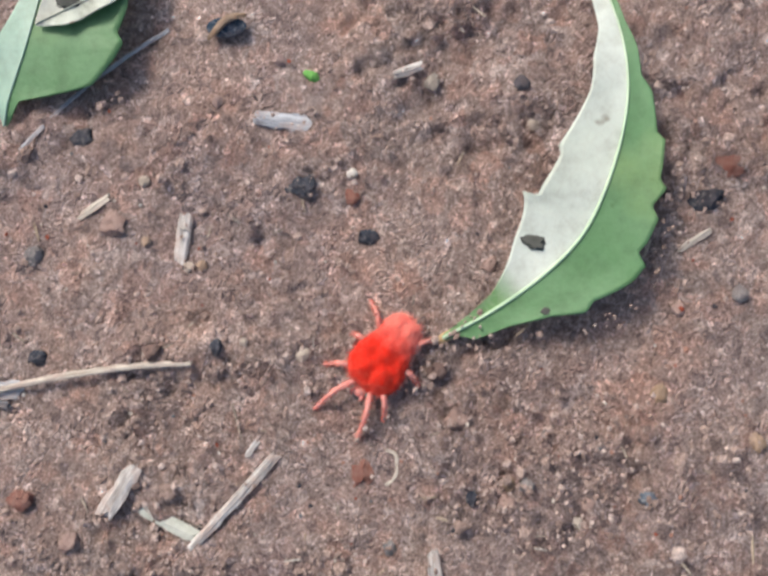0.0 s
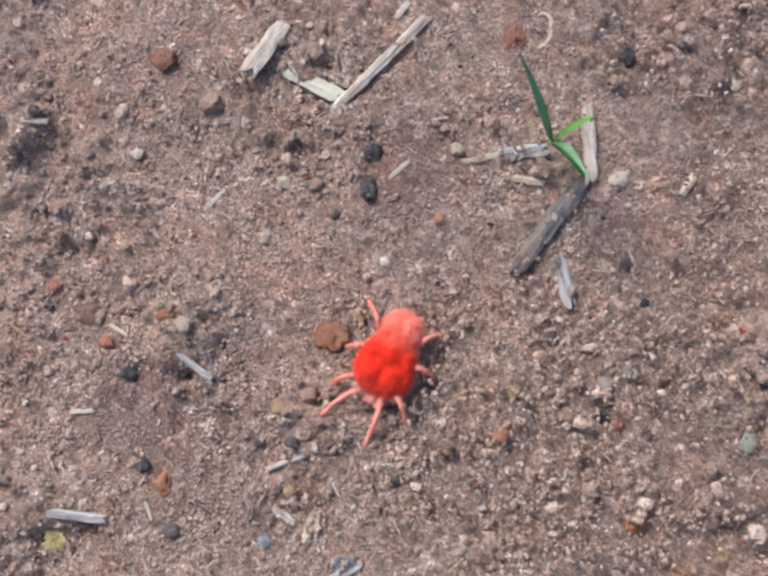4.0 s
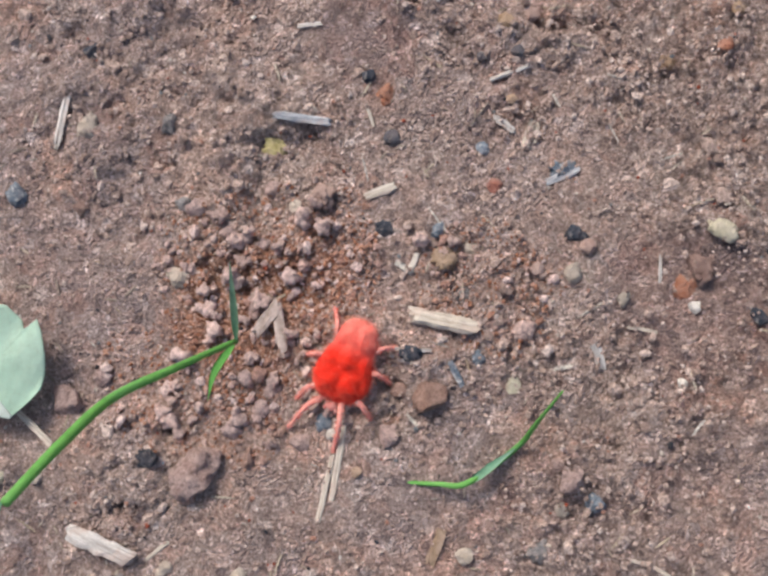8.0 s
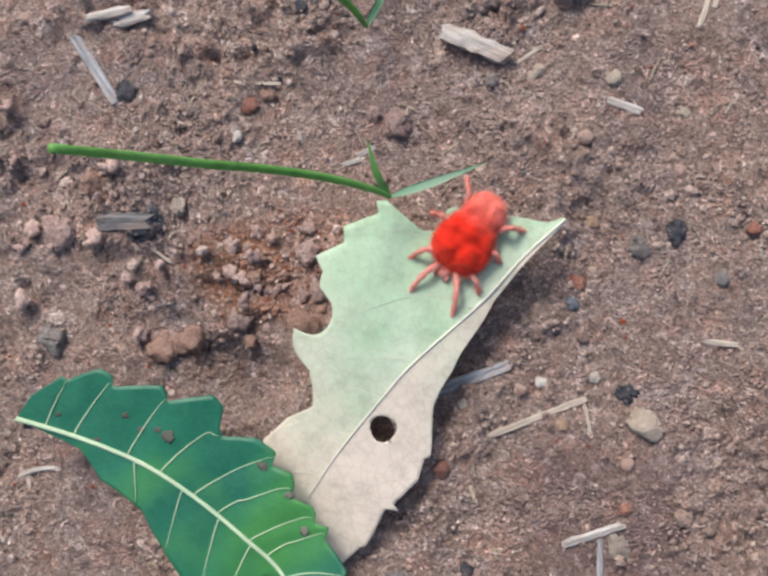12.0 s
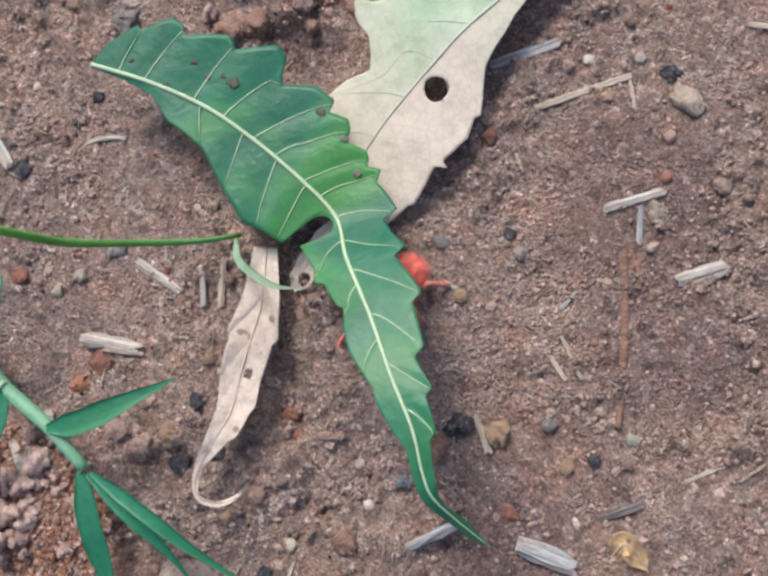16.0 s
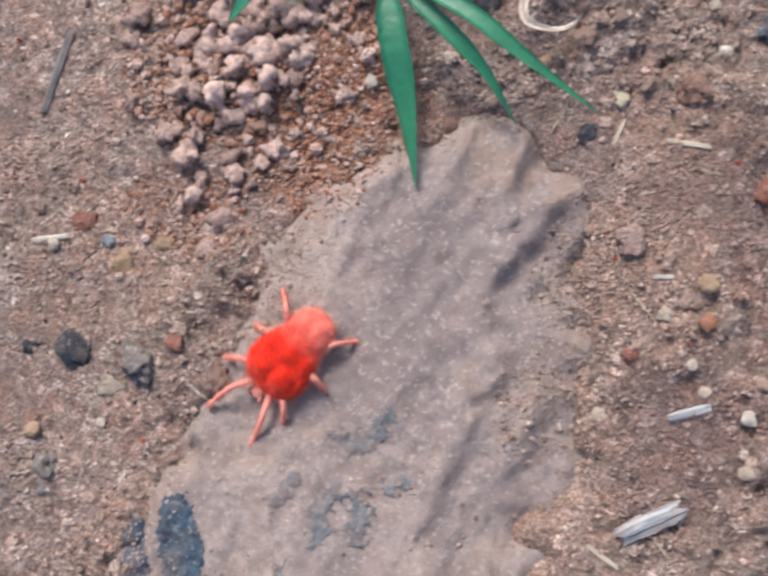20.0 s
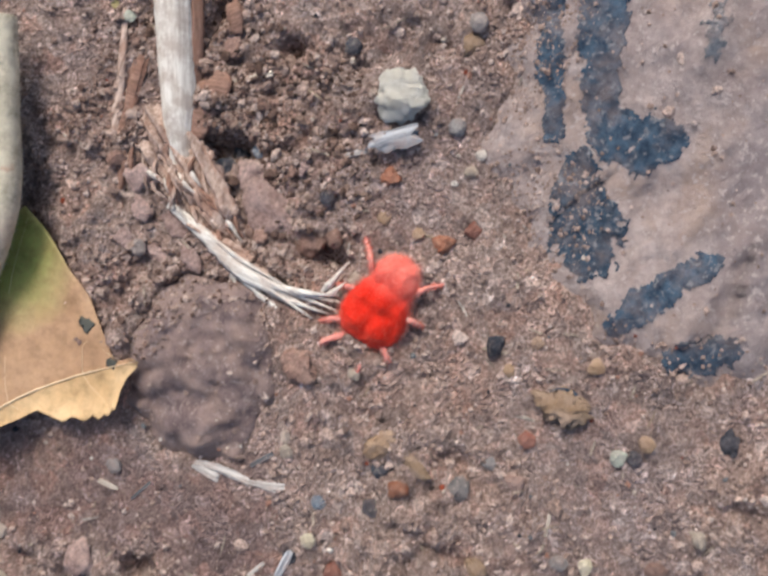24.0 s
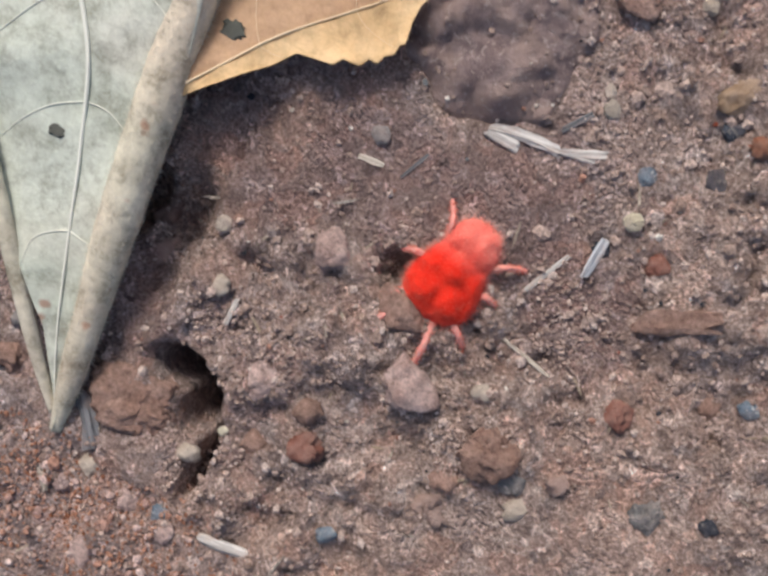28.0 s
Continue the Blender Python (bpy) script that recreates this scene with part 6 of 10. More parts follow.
stick("stalk", -5.0, -23.9, -4.2, -32.1, 1.63, BLEACHED, "bleached dry stalk beside the sprout", category='stalk', lift=0.4)
stick("wood_chip", -5.2, -32.7, -12.1, -42.5, 1.76, CHAR, "charred grey sliver of wood", thick=1.2)
stick("stalk", -7.3, -41.2, -6.1, -46.2, 1.52, GREYWOOD, "grey flattened stalk beside the sprout", category='stalk')
stick("straw", 6.0, -33.2, 7.1, -31.3, 0.88, STRAW, "thin dry straw lying on the soil")
stick("straw", -49.6, -36.8, -47.6, -34.4, 0.49, BLEACHED, "thin dry straw lying on the soil")
stone("pebble", -1.1, -31.9, 2.45, WHITE, "small white pebble lying on the soil")
stone("pebble", -0.6, -17.5, 2.21, DARK, "small blackish pebble lying on the soil", long=0.8, turn=0)
stone("pebble", 21.4, -34.1, 2.45, RED, "small red-brown pebble lying on the soil")
small_stone(-33.9, -36.9, 1.40, DARK)
stone("pebble", -30.2, -33.9, 3.50, DARK, "rough blackish pebble half sunk in the soil", long=0.7, turn=0)
small_stone(23.7, 4.7, 1.63, PINK)
small_stone(-40.3, -33.3, 1.75, PALE)
stone("pebble", -36.6, -33.7, 2.91, PINK, "rough pinkish brown pebble half sunk in the soil")
small_stone(-27.6, -42.4, 1.28, WHITE)
small_stone(0.2, -41.4, 1.63, DARK)
small_stone(-42.2, -39.9, 1.86, PALE)
stone("pebble", -53.2, -50.0, 2.33, ORANGE, "small orange-red pebble lying on the soil")
stone("pebble", -60.6, -8.6, 2.91, DARK, "rough blackish pebble half sunk in the soil")
small_stone(-21.4, -37.1, 1.28, ORANGE)
small_stone(5.8, -15.8, 2.10, GREY)
stone("pebble", -9.1, -0.6, 3.50, GREY, "rough grey pebble half sunk in the soil")
stick("sliver", -73.1, -27.0, -70.3, -26.9, 0.71, WHITE, "small white sliver on the soil")
stick("straw", -27.5, -32.3, -25.3, -30.3, 0.56, STRAW, "thin dry straw lying on the soil")
stick("twig", -51.4, -54.5, -47.5, -57.0, 0.78, GREYWOOD, "thin grey twig on the soil", category='twig')
stick("straw", -64.8, -62.3, -61.9, -61.9, 0.66, BLEACHED, "thin dry straw lying on the soil")
stick("sliver", -39.0, -71.7, -36.4, -73.3, 0.81, BLEACHED, "thin white dry sliver of straw")
stick("straw", -34.2, -71.7, -34.9, -75.0, 0.91, STRAW, "split dry straw on the soil")
stick("straw", -33.6, -71.9, -33.8, -74.6, 0.41, STRAW, "thin dry straw lying on the soil")
stick("twig", -65.7, -74.1, -59.1, -74.4, 1.21, GREYWOOD, "smooth grey twig on the soil", category='twig')
stick("straw", -39.8, -67.2, -35.6, -65.3, 0.66, BLEACHED, "thin dry straw lying on the soil")
stick("straw", -60.8, -51.5, -58.1, -52.7, 0.51, STRAW, "thin dry straw lying on the soil")
stick("straw", -54.8, -71.5, -53.6, -74.1, 0.41, STRAW, "thin dry straw lying on the soil")
stone("pebble", -33.4, -51.3, 4.70, ORANGE, "rough orange-red pebble half sunk in the soil", long=1.1, turn=3)
small_stone(-28.6, -53.2, 1.51, WHITE, long=1.2, turn=3)
small_stone(-13.2, -61.5, 2.05, ORANGE)
stone("pebble", -57.8, -57.1, 2.41, DARK, "small blackish pebble lying on the soil")
stone("pebble", -29.7, -29.2, 2.90, DARK, "rough blackish pebble half sunk in the soil")
small_stone(2.2, -45.8, 1.33, DARK)
small_stone(-8.0, -50.3, 2.05, DARK, long=0.8, turn=3)
stone("pebble", -2.1, -59.1, 2.17, DARK, "small blackish pebble lying on the soil")
small_stone(-37.0, -63.9, 1.69, DARK)
stone("pebble", -54.8, -67.9, 2.17, DARK, "small blackish pebble lying on the soil")
small_stone(-51.2, -75.4, 2.05, DARK)
stone("pebble", -50.4, -86.8, 2.65, DARK, "rough blackish pebble half sunk in the soil")
stone("pebble", -65.8, -78.2, 3.74, MOSSY, "yellow-green tuft of moss on the soil", flat=0.7)
stone("pebble", -30.0, -77.8, 3.02, BLUE, "rough blue-grey pebble half sunk in the soil", long=1.3, turn=3)
stone("pebble", -52.5, -70.0, 3.74, ORANGE, "rough orange-red pebble half sunk in the soil", long=0.7, turn=3)
stone("pebble", -11.3, -82.9, 2.90, CREAM, "rough cream pebble half sunk in the soil", long=1.5, turn=-32)
stone("pebble", -44.0, -86.2, 2.77, BLUE, "rough blue-grey pebble half sunk in the soil", long=0.7, turn=3)
stone("pebble", -58.7, -83.6, 3.50, PINK, "rough pinkish brown pebble half sunk in the soil")
stone("pebble", 17.0, -74.2, 3.02, PINK, "rough pinkish brown pebble half sunk in the soil")
stone("pebble", 13.9, -60.7, 2.41, MINT, "small pale greenish pebble lying on the soil")
stone("pebble", 0.8, -53.8, 2.41, GREY, "small grey pebble lying on the soil")
stone("pebble", -0.3, -59.8, 2.41, RED, "small red-brown pebble lying on the soil")
stone("pebble", -19.6, -28.9, 2.17, PALE, "small pale beige pebble lying on the soil")
small_stone(-71.8, -25.8, 1.81, DARK)
small_stone(-58.9, -30.3, 1.69, WHITE)
small_stone(-30.2, -48.7, 2.05, TAN)
small_stone(-11.9, -56.4, 1.81, TAN)
small_stone(-1.7, -55.3, 2.05, GREY)
stone("pebble", -68.1, -47.2, 2.53, RED, "small red-brown pebble lying on the soil")
stone("pebble", 3.5, -18.0, 2.71, PINK, "rough pinkish brown pebble half sunk in the soil")
small_stone(11.6, -20.2, 1.57, PALE)
small_stone(-37.1, -69.5, 1.33, TAN)
stone("pebble", 7.1, -75.7, 3.02, ORANGE, "rough orange-red pebble half sunk in the soil")
small_stone(11.6, -73.0, 1.69, TAN)
stone("pebble", -28.0, -85.2, 2.65, DARK, "rough blackish pebble half sunk in the soil")
stone("pebble", -38.7, -60.2, 2.53, TAN, "small tan pebble lying on the soil")
stone("pebble", -36.0, -58.5, 2.41, PINK, "small pinkish brown pebble lying on the soil")
small_stone(-19.3, -63.4, 2.05, TAN)
stone("pebble", -7.6, -41.9, 2.41, GREY, "small grey pebble lying on the soil", long=0.7, turn=3)
small_stone(-5.9, -44.8, 1.81, GREY, long=0.6, turn=3)
stone("pebble", -64.1, -50.5, 3.62, BROWN, "rough dark brown pebble half sunk in the soil")
stone("pebble", -61.1, -53.5, 2.41, RED, "small red-brown pebble lying on the soil")
stone("pebble", -10.3, -23.7, 2.41, GREY, "small grey pebble lying on the soil")
stone("pebble", -50.5, -51.0, 2.41, PALE, "small pale beige pebble lying on the soil")
stone("soil_clod", 16.2, -50.1, 9.05, CLOD, "large rounded pinkish-grey clod on the soil", flat=0.75, category='soil clod', bumps=0.5, fine=0.34, level=3, facets=2, group='clods of soil')
stick("straw_chip", -45.9, -97.1, -38.6, -97.8, 1.95, STRAW, "short tan chip of dry straw", thick=1.5)
stick("sliver", -48.4, -101.3, -43.2, -100.9, 0.51, BLEACHED, "thin white dry sliver of straw")
stick("sliver", -47.9, -102.0, -44.3, -102.9, 0.46, BLEACHED, "thin white dry sliver of straw")
stick("sliver", -40.8, -102.0, -39.2, -104.4, 0.72, BLUE, "grey sliver of wood")
stick("stick", -0.7, -83.4, 2.3, -92.9, 1.9, GREYWOOD, "weathered grey piece of stick", thick=1.6, jitter=0.35)
stick("straw", -52.4, -108.0, -52.9, -119.8, 0.72, STRAW, "thin dry straw lying on the soil")
stick("straw", -17.9, -86.4, -17.7, -89.7, 0.41, BLEACHED, "thin dry straw lying on the soil")
stick("sliver", -24.3, -97.9, -23.1, -100.4, 1.03, BLEACHED, "thin white dry sliver of straw")
stick("sliver", -28.5, -101.3, -26.7, -100.7, 0.51, WHITE, "small white sliver on the soil")
stick("straw_chip", -53.3, -83.0, -50.0, -81.4, 1.03, STRAW, "short pale straw chip")
stick("straw", -20.7, -95.4, -17.5, -95.6, 0.41, STRAW, "thin dry straw lying on the soil")
stick("leaf_scrap", -64.5, -101.2, -62.6, -97.8, 1.34, FLAKE, "curled withered scrap of leaf", category='leaf', lift=1.2)
stick("leaf_scrap", -62.6, -97.8, -61.2, -102.6, 1.46, FLAKE, "curled withered scrap of leaf", category='leaf', lift=1.0)
stone("pebble", -27.8, -90.0, 2.93, PALE, "rough pale beige pebble half sunk in the soil")
stone("pebble", -37.6, -101.1, 2.32, BLUE, "small blue-grey pebble lying on the soil")
stone("pebble", -14.8, -90.3, 3.36, ORANGE, "rough orange-red pebble half sunk in the soil")
stone("pebble", -33.0, -104.0, 2.75, CREAM, "rough cream pebble half sunk in the soil")
small_stone(-38.0, -80.2, 1.95, RED)
stone("pebble", -21.6, -92.2, 2.56, PALE, "small pale beige pebble lying on the soil", long=0.7, turn=6)
stone("pebble", 1.8, -70.3, 2.81, ORANGE, "rough orange-red pebble half sunk in the soil")
stone("pebble", -76.4, -86.2, 2.44, GREY, "small grey pebble lying on the soil")
stone("pebble", -80.0, -76.1, 3.05, GREY, "rough grey pebble half sunk in the soil")
stone("pebble", -75.7, -118.2, 3.05, DARK, "rough blackish pebble half sunk in the soil")
stone("pebble", -45.6, -101.5, 2.32, DARK, "small blackish pebble lying on the soil", long=1.4, turn=6)
small_stone(-2.6, -85.9, 2.08, CREAM)
stone("pebble", 7.2, -97.0, 2.20, CREAM, "small cream pebble lying on the soil")
small_stone(-31.8, -89.9, 1.83, PINK)
stone("pebble", -51.3, -104.5, 2.75, PINK, "rough pinkish brown pebble half sunk in the soil")
stone("pebble", -75.8, -95.8, 3.78, PALE, "rough pale beige pebble half sunk in the soil")
stone("pebble", -40.0, -88.2, 2.32, PALE, "small pale beige pebble lying on the soil")
stone("pebble", -40.3, -93.7, 2.75, GREY, "rough grey pebble half sunk in the soil")
small_stone(-13.4, -92.2, 1.59, WHITE)
small_stone(-14.1, -101.0, 1.34, WHITE)
stone("pebble", -55.0, -110.8, 2.44, BLUE, "small blue-grey pebble lying on the soil")
small_stone(-61.7, -85.4, 1.83, PALE)
small_stone(-89.4, -53.4, 1.83, PALE)
stone("pebble", -13.3, -87.4, 4.27, BROWN, "rough dark brown pebble half sunk in the soil")
stone("soil_clod", -32.5, -97.4, 3.36, CLOD, "crumbly pinkish-brown clod of dried soil", long=0.9, turn=6, flat=0.7, category='soil clod', bumps=0.5, fine=0.34, level=3, facets=2, group='clods of soil')
stone("soil_clod", -69.7, -118.6, 5.80, CLOD, "crumbly pinkish-brown clod of dried soil", long=1.3, turn=76, flat=0.7, category='soil clod', bumps=0.5, fine=0.34, level=3, facets=2, group='clods of soil')
stone("soil_clod", -47.1, -111.5, 2.81, CLOD, "crumbly pinkish-brown clod of dried soil", flat=0.7, category='soil clod', bumps=0.5, fine=0.34, level=3, facets=2, group='clods of soil')
stone("soil_clod", -54.3, -103.6, 2.44, CLOD, "crumbly pinkish-brown clod of dried soil", flat=0.7, category='soil clod', bumps=0.5, fine=0.34, level=3, facets=2, group='clods of soil')
stone("soil_clod", -46.4, -106.0, 2.44, CLOD_RED, "crumbly reddish clod of dried soil", flat=0.7, category='soil clod', bumps=0.5, fine=0.34, level=3, facets=2, group='clods of soil')
stone("soil_clod", -42.9, -106.5, 4.58, CLOD_RED, "crumbly reddish clod of dried soil", flat=0.7, category='soil clod', bumps=0.5, fine=0.34, level=3, facets=2, group='clods of soil')
stone("soil_clod", -63.1, -110.6, 2.81, CLOD, "crumbly pinkish-brown clod of dried soil", flat=0.7, category='soil clod', bumps=0.5, fine=0.34, level=3, facets=2, group='clods of soil')
stone("soil_clod", -69.9, -89.4, 2.44, CLOD, "crumbly pinkish-brown clod of dried soil", flat=0.7, category='soil clod', bumps=0.5, fine=0.34, level=3, facets=2, group='clods of soil')
stone("soil_clod", -65.3, -83.2, 2.32, CLOD, "crumbly pinkish-brown clod of dried soil", flat=0.7, category='soil clod', bumps=0.5, fine=0.34, level=3, facets=2, group='clods of soil')
stone("soil_clod", -65.5, -107.2, 2.69, CLOD, "crumbly pinkish-brown clod of dried soil", flat=0.7, category='soil clod', bumps=0.5, fine=0.34, level=3, facets=2, group='clods of soil')
clumps([(-68.5, -92.5, 3.0), (-60.0, -89.5, 2.6), (-66.0, -105.5, 4.0), (-57.0, -104.0, 3.0), (-74.0, -110.5, 3.0), (-69.0, -99.0, 4.5)], 5, 60, 1.5, 3.8)
clumps([(-69.5, -119.5, 0.9), (-32.8, -97.4, 0.6), (-44.6, -88.0, 1.6)], 6, 9, 1.6, 3.2)
heap(-65.4, -95.9, 13, 14, 1300, 0.4, HEAP, "heap of loose pinkish soil crumbs")
heap(-56.1, -91.1, 6, 9, 420, 0.42, HEAP, "scatter of loose soil crumbs")
heap(-36.6, -92.6, 9, 8, 420, 0.36, HEAP, "scatter of loose soil crumbs")
stone("soil_clod", -136.4, -241.8, 3.91, CLOD, "small knobbly clump of dried pinkish soil", long=1.34394, turn=183, flat=0.75, category='soil clod', bumps=0.5, fine=0.34, level=3, facets=2, group='clods of soil')
stone("soil_clod", -123.3, -236.3, 2.74, CLOD_RED, "small knobbly clump of dried pinkish soil", long=0.994111, turn=84, flat=0.75, category='soil clod', bumps=0.5, fine=0.34, level=3, facets=2, group='clods of soil')
stone("soil_clod", -128.2, -248.5, 2.74, CLOD, "knobbly pinkish-brown crumb of soil in a heap", long=1.14489, turn=50, flat=0.75, category='soil clod', bumps=0.5, fine=0.34, level=3, facets=2, group='clods of soil')
stone("soil_clod", -118.0, -252.2, 2.50, CLOD, "small knobbly clump of dried pinkish soil", long=0.97602, turn=17, flat=0.75, category='soil clod', bumps=0.5, fine=0.34, level=3, facets=2, group='clods of soil')
stone("soil_clod", -123.8, -249.8, 4.31, CLOD, "small knobbly clump of dried pinkish soil", long=1.07358, turn=190, flat=0.75, category='soil clod', bumps=0.5, fine=0.34, level=3, facets=2, group='clods of soil')
stone("soil_clod", -118.2, -254.1, 2.63, CLOD, "knobbly pinkish-brown crumb of soil in a heap", long=1.12993, turn=21, flat=0.75, category='soil clod', bumps=0.5, fine=0.34, level=3, facets=2, group='clods of soil')
stone("soil_clod", -119.5, -246.5, 2.86, CLOD, "small knobbly clump of dried pinkish soil", long=1.01086, turn=102, flat=0.75, category='soil clod', bumps=0.5, fine=0.34, level=3, facets=2, group='clods of soil')
stone("soil_clod", -113.7, -246.3, 2.25, CLOD, "knobbly pinkish-brown crumb of soil in a heap", long=1.40693, turn=20, flat=0.75, category='soil clod', bumps=0.5, fine=0.34, level=3, facets=2, group='clods of soil')
stone("soil_clod", -130.7, -253.7, 2.22, CLOD_RED, "small knobbly clump of dried pinkish soil", long=1.00855, turn=189, flat=0.75, category='soil clod', bumps=0.5, fine=0.34, level=3, facets=2, group='clods of soil')
stone("soil_clod", -126.9, -242.9, 3.81, CLOD, "small knobbly clump of dried pinkish soil", long=1.41582, turn=24, flat=0.75, category='soil clod', bumps=0.5, fine=0.34, level=3, facets=2, group='clods of soil')
stone("soil_clod", -122.0, -252.4, 2.98, CLOD_RED, "small knobbly clump of dried pinkish soil", long=1.06541, turn=144, flat=0.75, category='soil clod', bumps=0.5, fine=0.34, level=3, facets=2, group='clods of soil')
stone("soil_clod", -127.3, -251.8, 2.59, CLOD_RED, "knobbly pinkish-brown crumb of soil in a heap", long=0.989321, turn=141, flat=0.75, category='soil clod', bumps=0.5, fine=0.34, level=3, facets=2, group='clods of soil')
stone("soil_clod", -124.9, -238.8, 3.11, CLOD_RED, "knobbly pinkish-brown crumb of soil in a heap", long=1.44964, turn=23, flat=0.75, category='soil clod', bumps=0.5, fine=0.34, level=3, facets=2, group='clods of soil')
stone("soil_clod", -119.1, -242.6, 3.25, CLOD, "knobbly pinkish-brown crumb of soil in a heap", long=1.18743, turn=70, flat=0.75, category='soil clod', bumps=0.5, fine=0.34, level=3, facets=2, group='clods of soil')
stone("soil_clod", -132.6, -238.8, 3.84, CLOD, "knobbly pinkish-brown crumb of soil in a heap", long=1.32268, turn=68, flat=0.75, category='soil clod', bumps=0.5, fine=0.34, level=3, facets=2, group='clods of soil')
stone("soil_clod", -124.1, -257.0, 3.74, CLOD, "small knobbly clump of dried pinkish soil", long=1.10404, turn=49, flat=0.75, category='soil clod', bumps=0.5, fine=0.34, level=3, facets=2, group='clods of soil')
stone("soil_clod", -136.9, -250.7, 2.91, CLOD, "knobbly pinkish-brown crumb of soil in a heap", long=1.0733, turn=107, flat=0.75, category='soil clod', bumps=0.5, fine=0.34, level=3, facets=2, group='clods of soil')
stone("soil_clod", -115.0, -240.8, 3.32, CLOD, "knobbly pinkish-brown crumb of soil in a heap", long=0.999704, turn=168, flat=0.75, category='soil clod', bumps=0.5, fine=0.34, level=3, facets=2, group='clods of soil')
stone("soil_clod", -130.7, -244.1, 3.83, CLOD_RED, "small knobbly clump of dried pinkish soil", long=1.33108, turn=195, flat=0.75, category='soil clod', bumps=0.5, fine=0.34, level=3, facets=2, group='clods of soil')
stone("soil_clod", -133.1, -249.4, 3.52, CLOD, "small knobbly clump of dried pinkish soil", long=1.04271, turn=180, flat=0.75, category='soil clod', bumps=0.5, fine=0.34, level=3, facets=2, group='clods of soil')
stone("soil_clod", -131.0, -256.7, 4.04, CLOD, "small knobbly clump of dried pinkish soil", long=1.31331, turn=116, flat=0.75, category='soil clod', bumps=0.5, fine=0.34, level=3, facets=2, group='clods of soil')
stone("soil_clod", -133.0, -246.0, 2.84, CLOD, "knobbly pinkish-brown crumb of soil in a heap", long=1.47066, turn=70, flat=0.75, category='soil clod', bumps=0.5, fine=0.34, level=3, facets=2, group='clods of soil')
stone("soil_clod", -139.5, -245.1, 4.28, CLOD, "small knobbly clump of dried pinkish soil", long=1.11067, turn=178, flat=0.75, category='soil clod', bumps=0.5, fine=0.34, level=3, facets=2, group='clods of soil')
stone("soil_clod", -130.0, -251.2, 4.17, CLOD, "knobbly pinkish-brown crumb of soil in a heap", long=1.09526, turn=175, flat=0.75, category='soil clod', bumps=0.5, fine=0.34, level=3, facets=2, group='clods of soil')
stone("soil_clod", -136.4, -254.0, 3.26, CLOD, "small knobbly clump of dried pinkish soil", long=1.32498, turn=86, flat=0.75, category='soil clod', bumps=0.5, fine=0.34, level=3, facets=2, group='clods of soil')
stone("soil_clod", -122.5, -245.7, 3.05, CLOD, "knobbly pinkish-brown crumb of soil in a heap", long=1.23619, turn=61, flat=0.75, category='soil clod', bumps=0.5, fine=0.34, level=3, facets=2, group='clods of soil')
stone("soil_clod", -138.6, -248.3, 4.10, CLOD, "knobbly pinkish-brown crumb of soil in a heap", long=0.909704, turn=40, flat=0.75, category='soil clod', bumps=0.5, fine=0.34, level=3, facets=2, group='clods of soil')
stone("soil_clod", -113.7, -251.8, 2.37, CLOD, "small knobbly clump of dried pinkish soil", long=1.36844, turn=181, flat=0.75, category='soil clod', bumps=0.5, fine=0.34, level=3, facets=2, group='clods of soil')
stone("soil_clod", -111.0, -260.4, 3.03, CLOD, "small knobbly clump of dried pinkish soil", long=1.22277, turn=94, flat=0.75, category='soil clod', bumps=0.5, fine=0.34, level=3, facets=2, group='clods of soil')
stone("soil_clod", -112.3, -257.3, 2.93, CLOD, "knobbly pinkish-brown crumb of soil in a heap", long=1.29816, turn=22, flat=0.75, category='soil clod', bumps=0.5, fine=0.34, level=3, facets=2, group='clods of soil')
stone("soil_clod", -107.2, -253.6, 2.76, CLOD_RED, "small knobbly clump of dried pinkish soil", long=1.40524, turn=57, flat=0.75, category='soil clod', bumps=0.5, fine=0.34, level=3, facets=2, group='clods of soil')
stone("soil_clod", -117.5, -255.7, 2.17, CLOD, "knobbly pinkish-brown crumb of soil in a heap", long=0.989838, turn=127, flat=0.75, category='soil clod', bumps=0.5, fine=0.34, level=3, facets=2, group='clods of soil')
stone("soil_clod", -109.4, -256.9, 2.82, CLOD, "knobbly pinkish-brown crumb of soil in a heap", long=0.9806, turn=95, flat=0.75, category='soil clod', bumps=0.5, fine=0.34, level=3, facets=2, group='clods of soil')
stone("soil_clod", -121.0, -259.9, 1.93, CLOD_RED, "small knobbly clump of dried pinkish soil", long=1.10496, turn=120, flat=0.75, category='soil clod', bumps=0.5, fine=0.34, level=3, facets=2, group='clods of soil')
stone("soil_clod", -71.2, -87.4, 2.63, CLOD, "knobbly pinkish-brown crumb of soil in a heap", long=1.45832, turn=133, flat=0.75, category='soil clod', bumps=0.5, fine=0.34, level=3, facets=2, group='clods of soil')
stone("soil_clod", -74.3, -98.0, 2.00, CLOD, "knobbly pinkish-brown crumb of soil in a heap", long=1.2788, turn=180, flat=0.75, category='soil clod', bumps=0.5, fine=0.34, level=3, facets=2, group='clods of soil')
stone("soil_clod", -76.6, -92.2, 2.28, CLOD, "small knobbly clump of dried pinkish soil", long=1.13731, turn=24, flat=0.75, category='soil clod', bumps=0.5, fine=0.34, level=3, facets=2, group='clods of soil')
stone("soil_clod", -66.7, -95.0, 2.18, CLOD, "knobbly pinkish-brown crumb of soil in a heap", long=1.29675, turn=69, flat=0.75, category='soil clod', bumps=0.5, fine=0.34, level=3, facets=2, group='clods of soil')
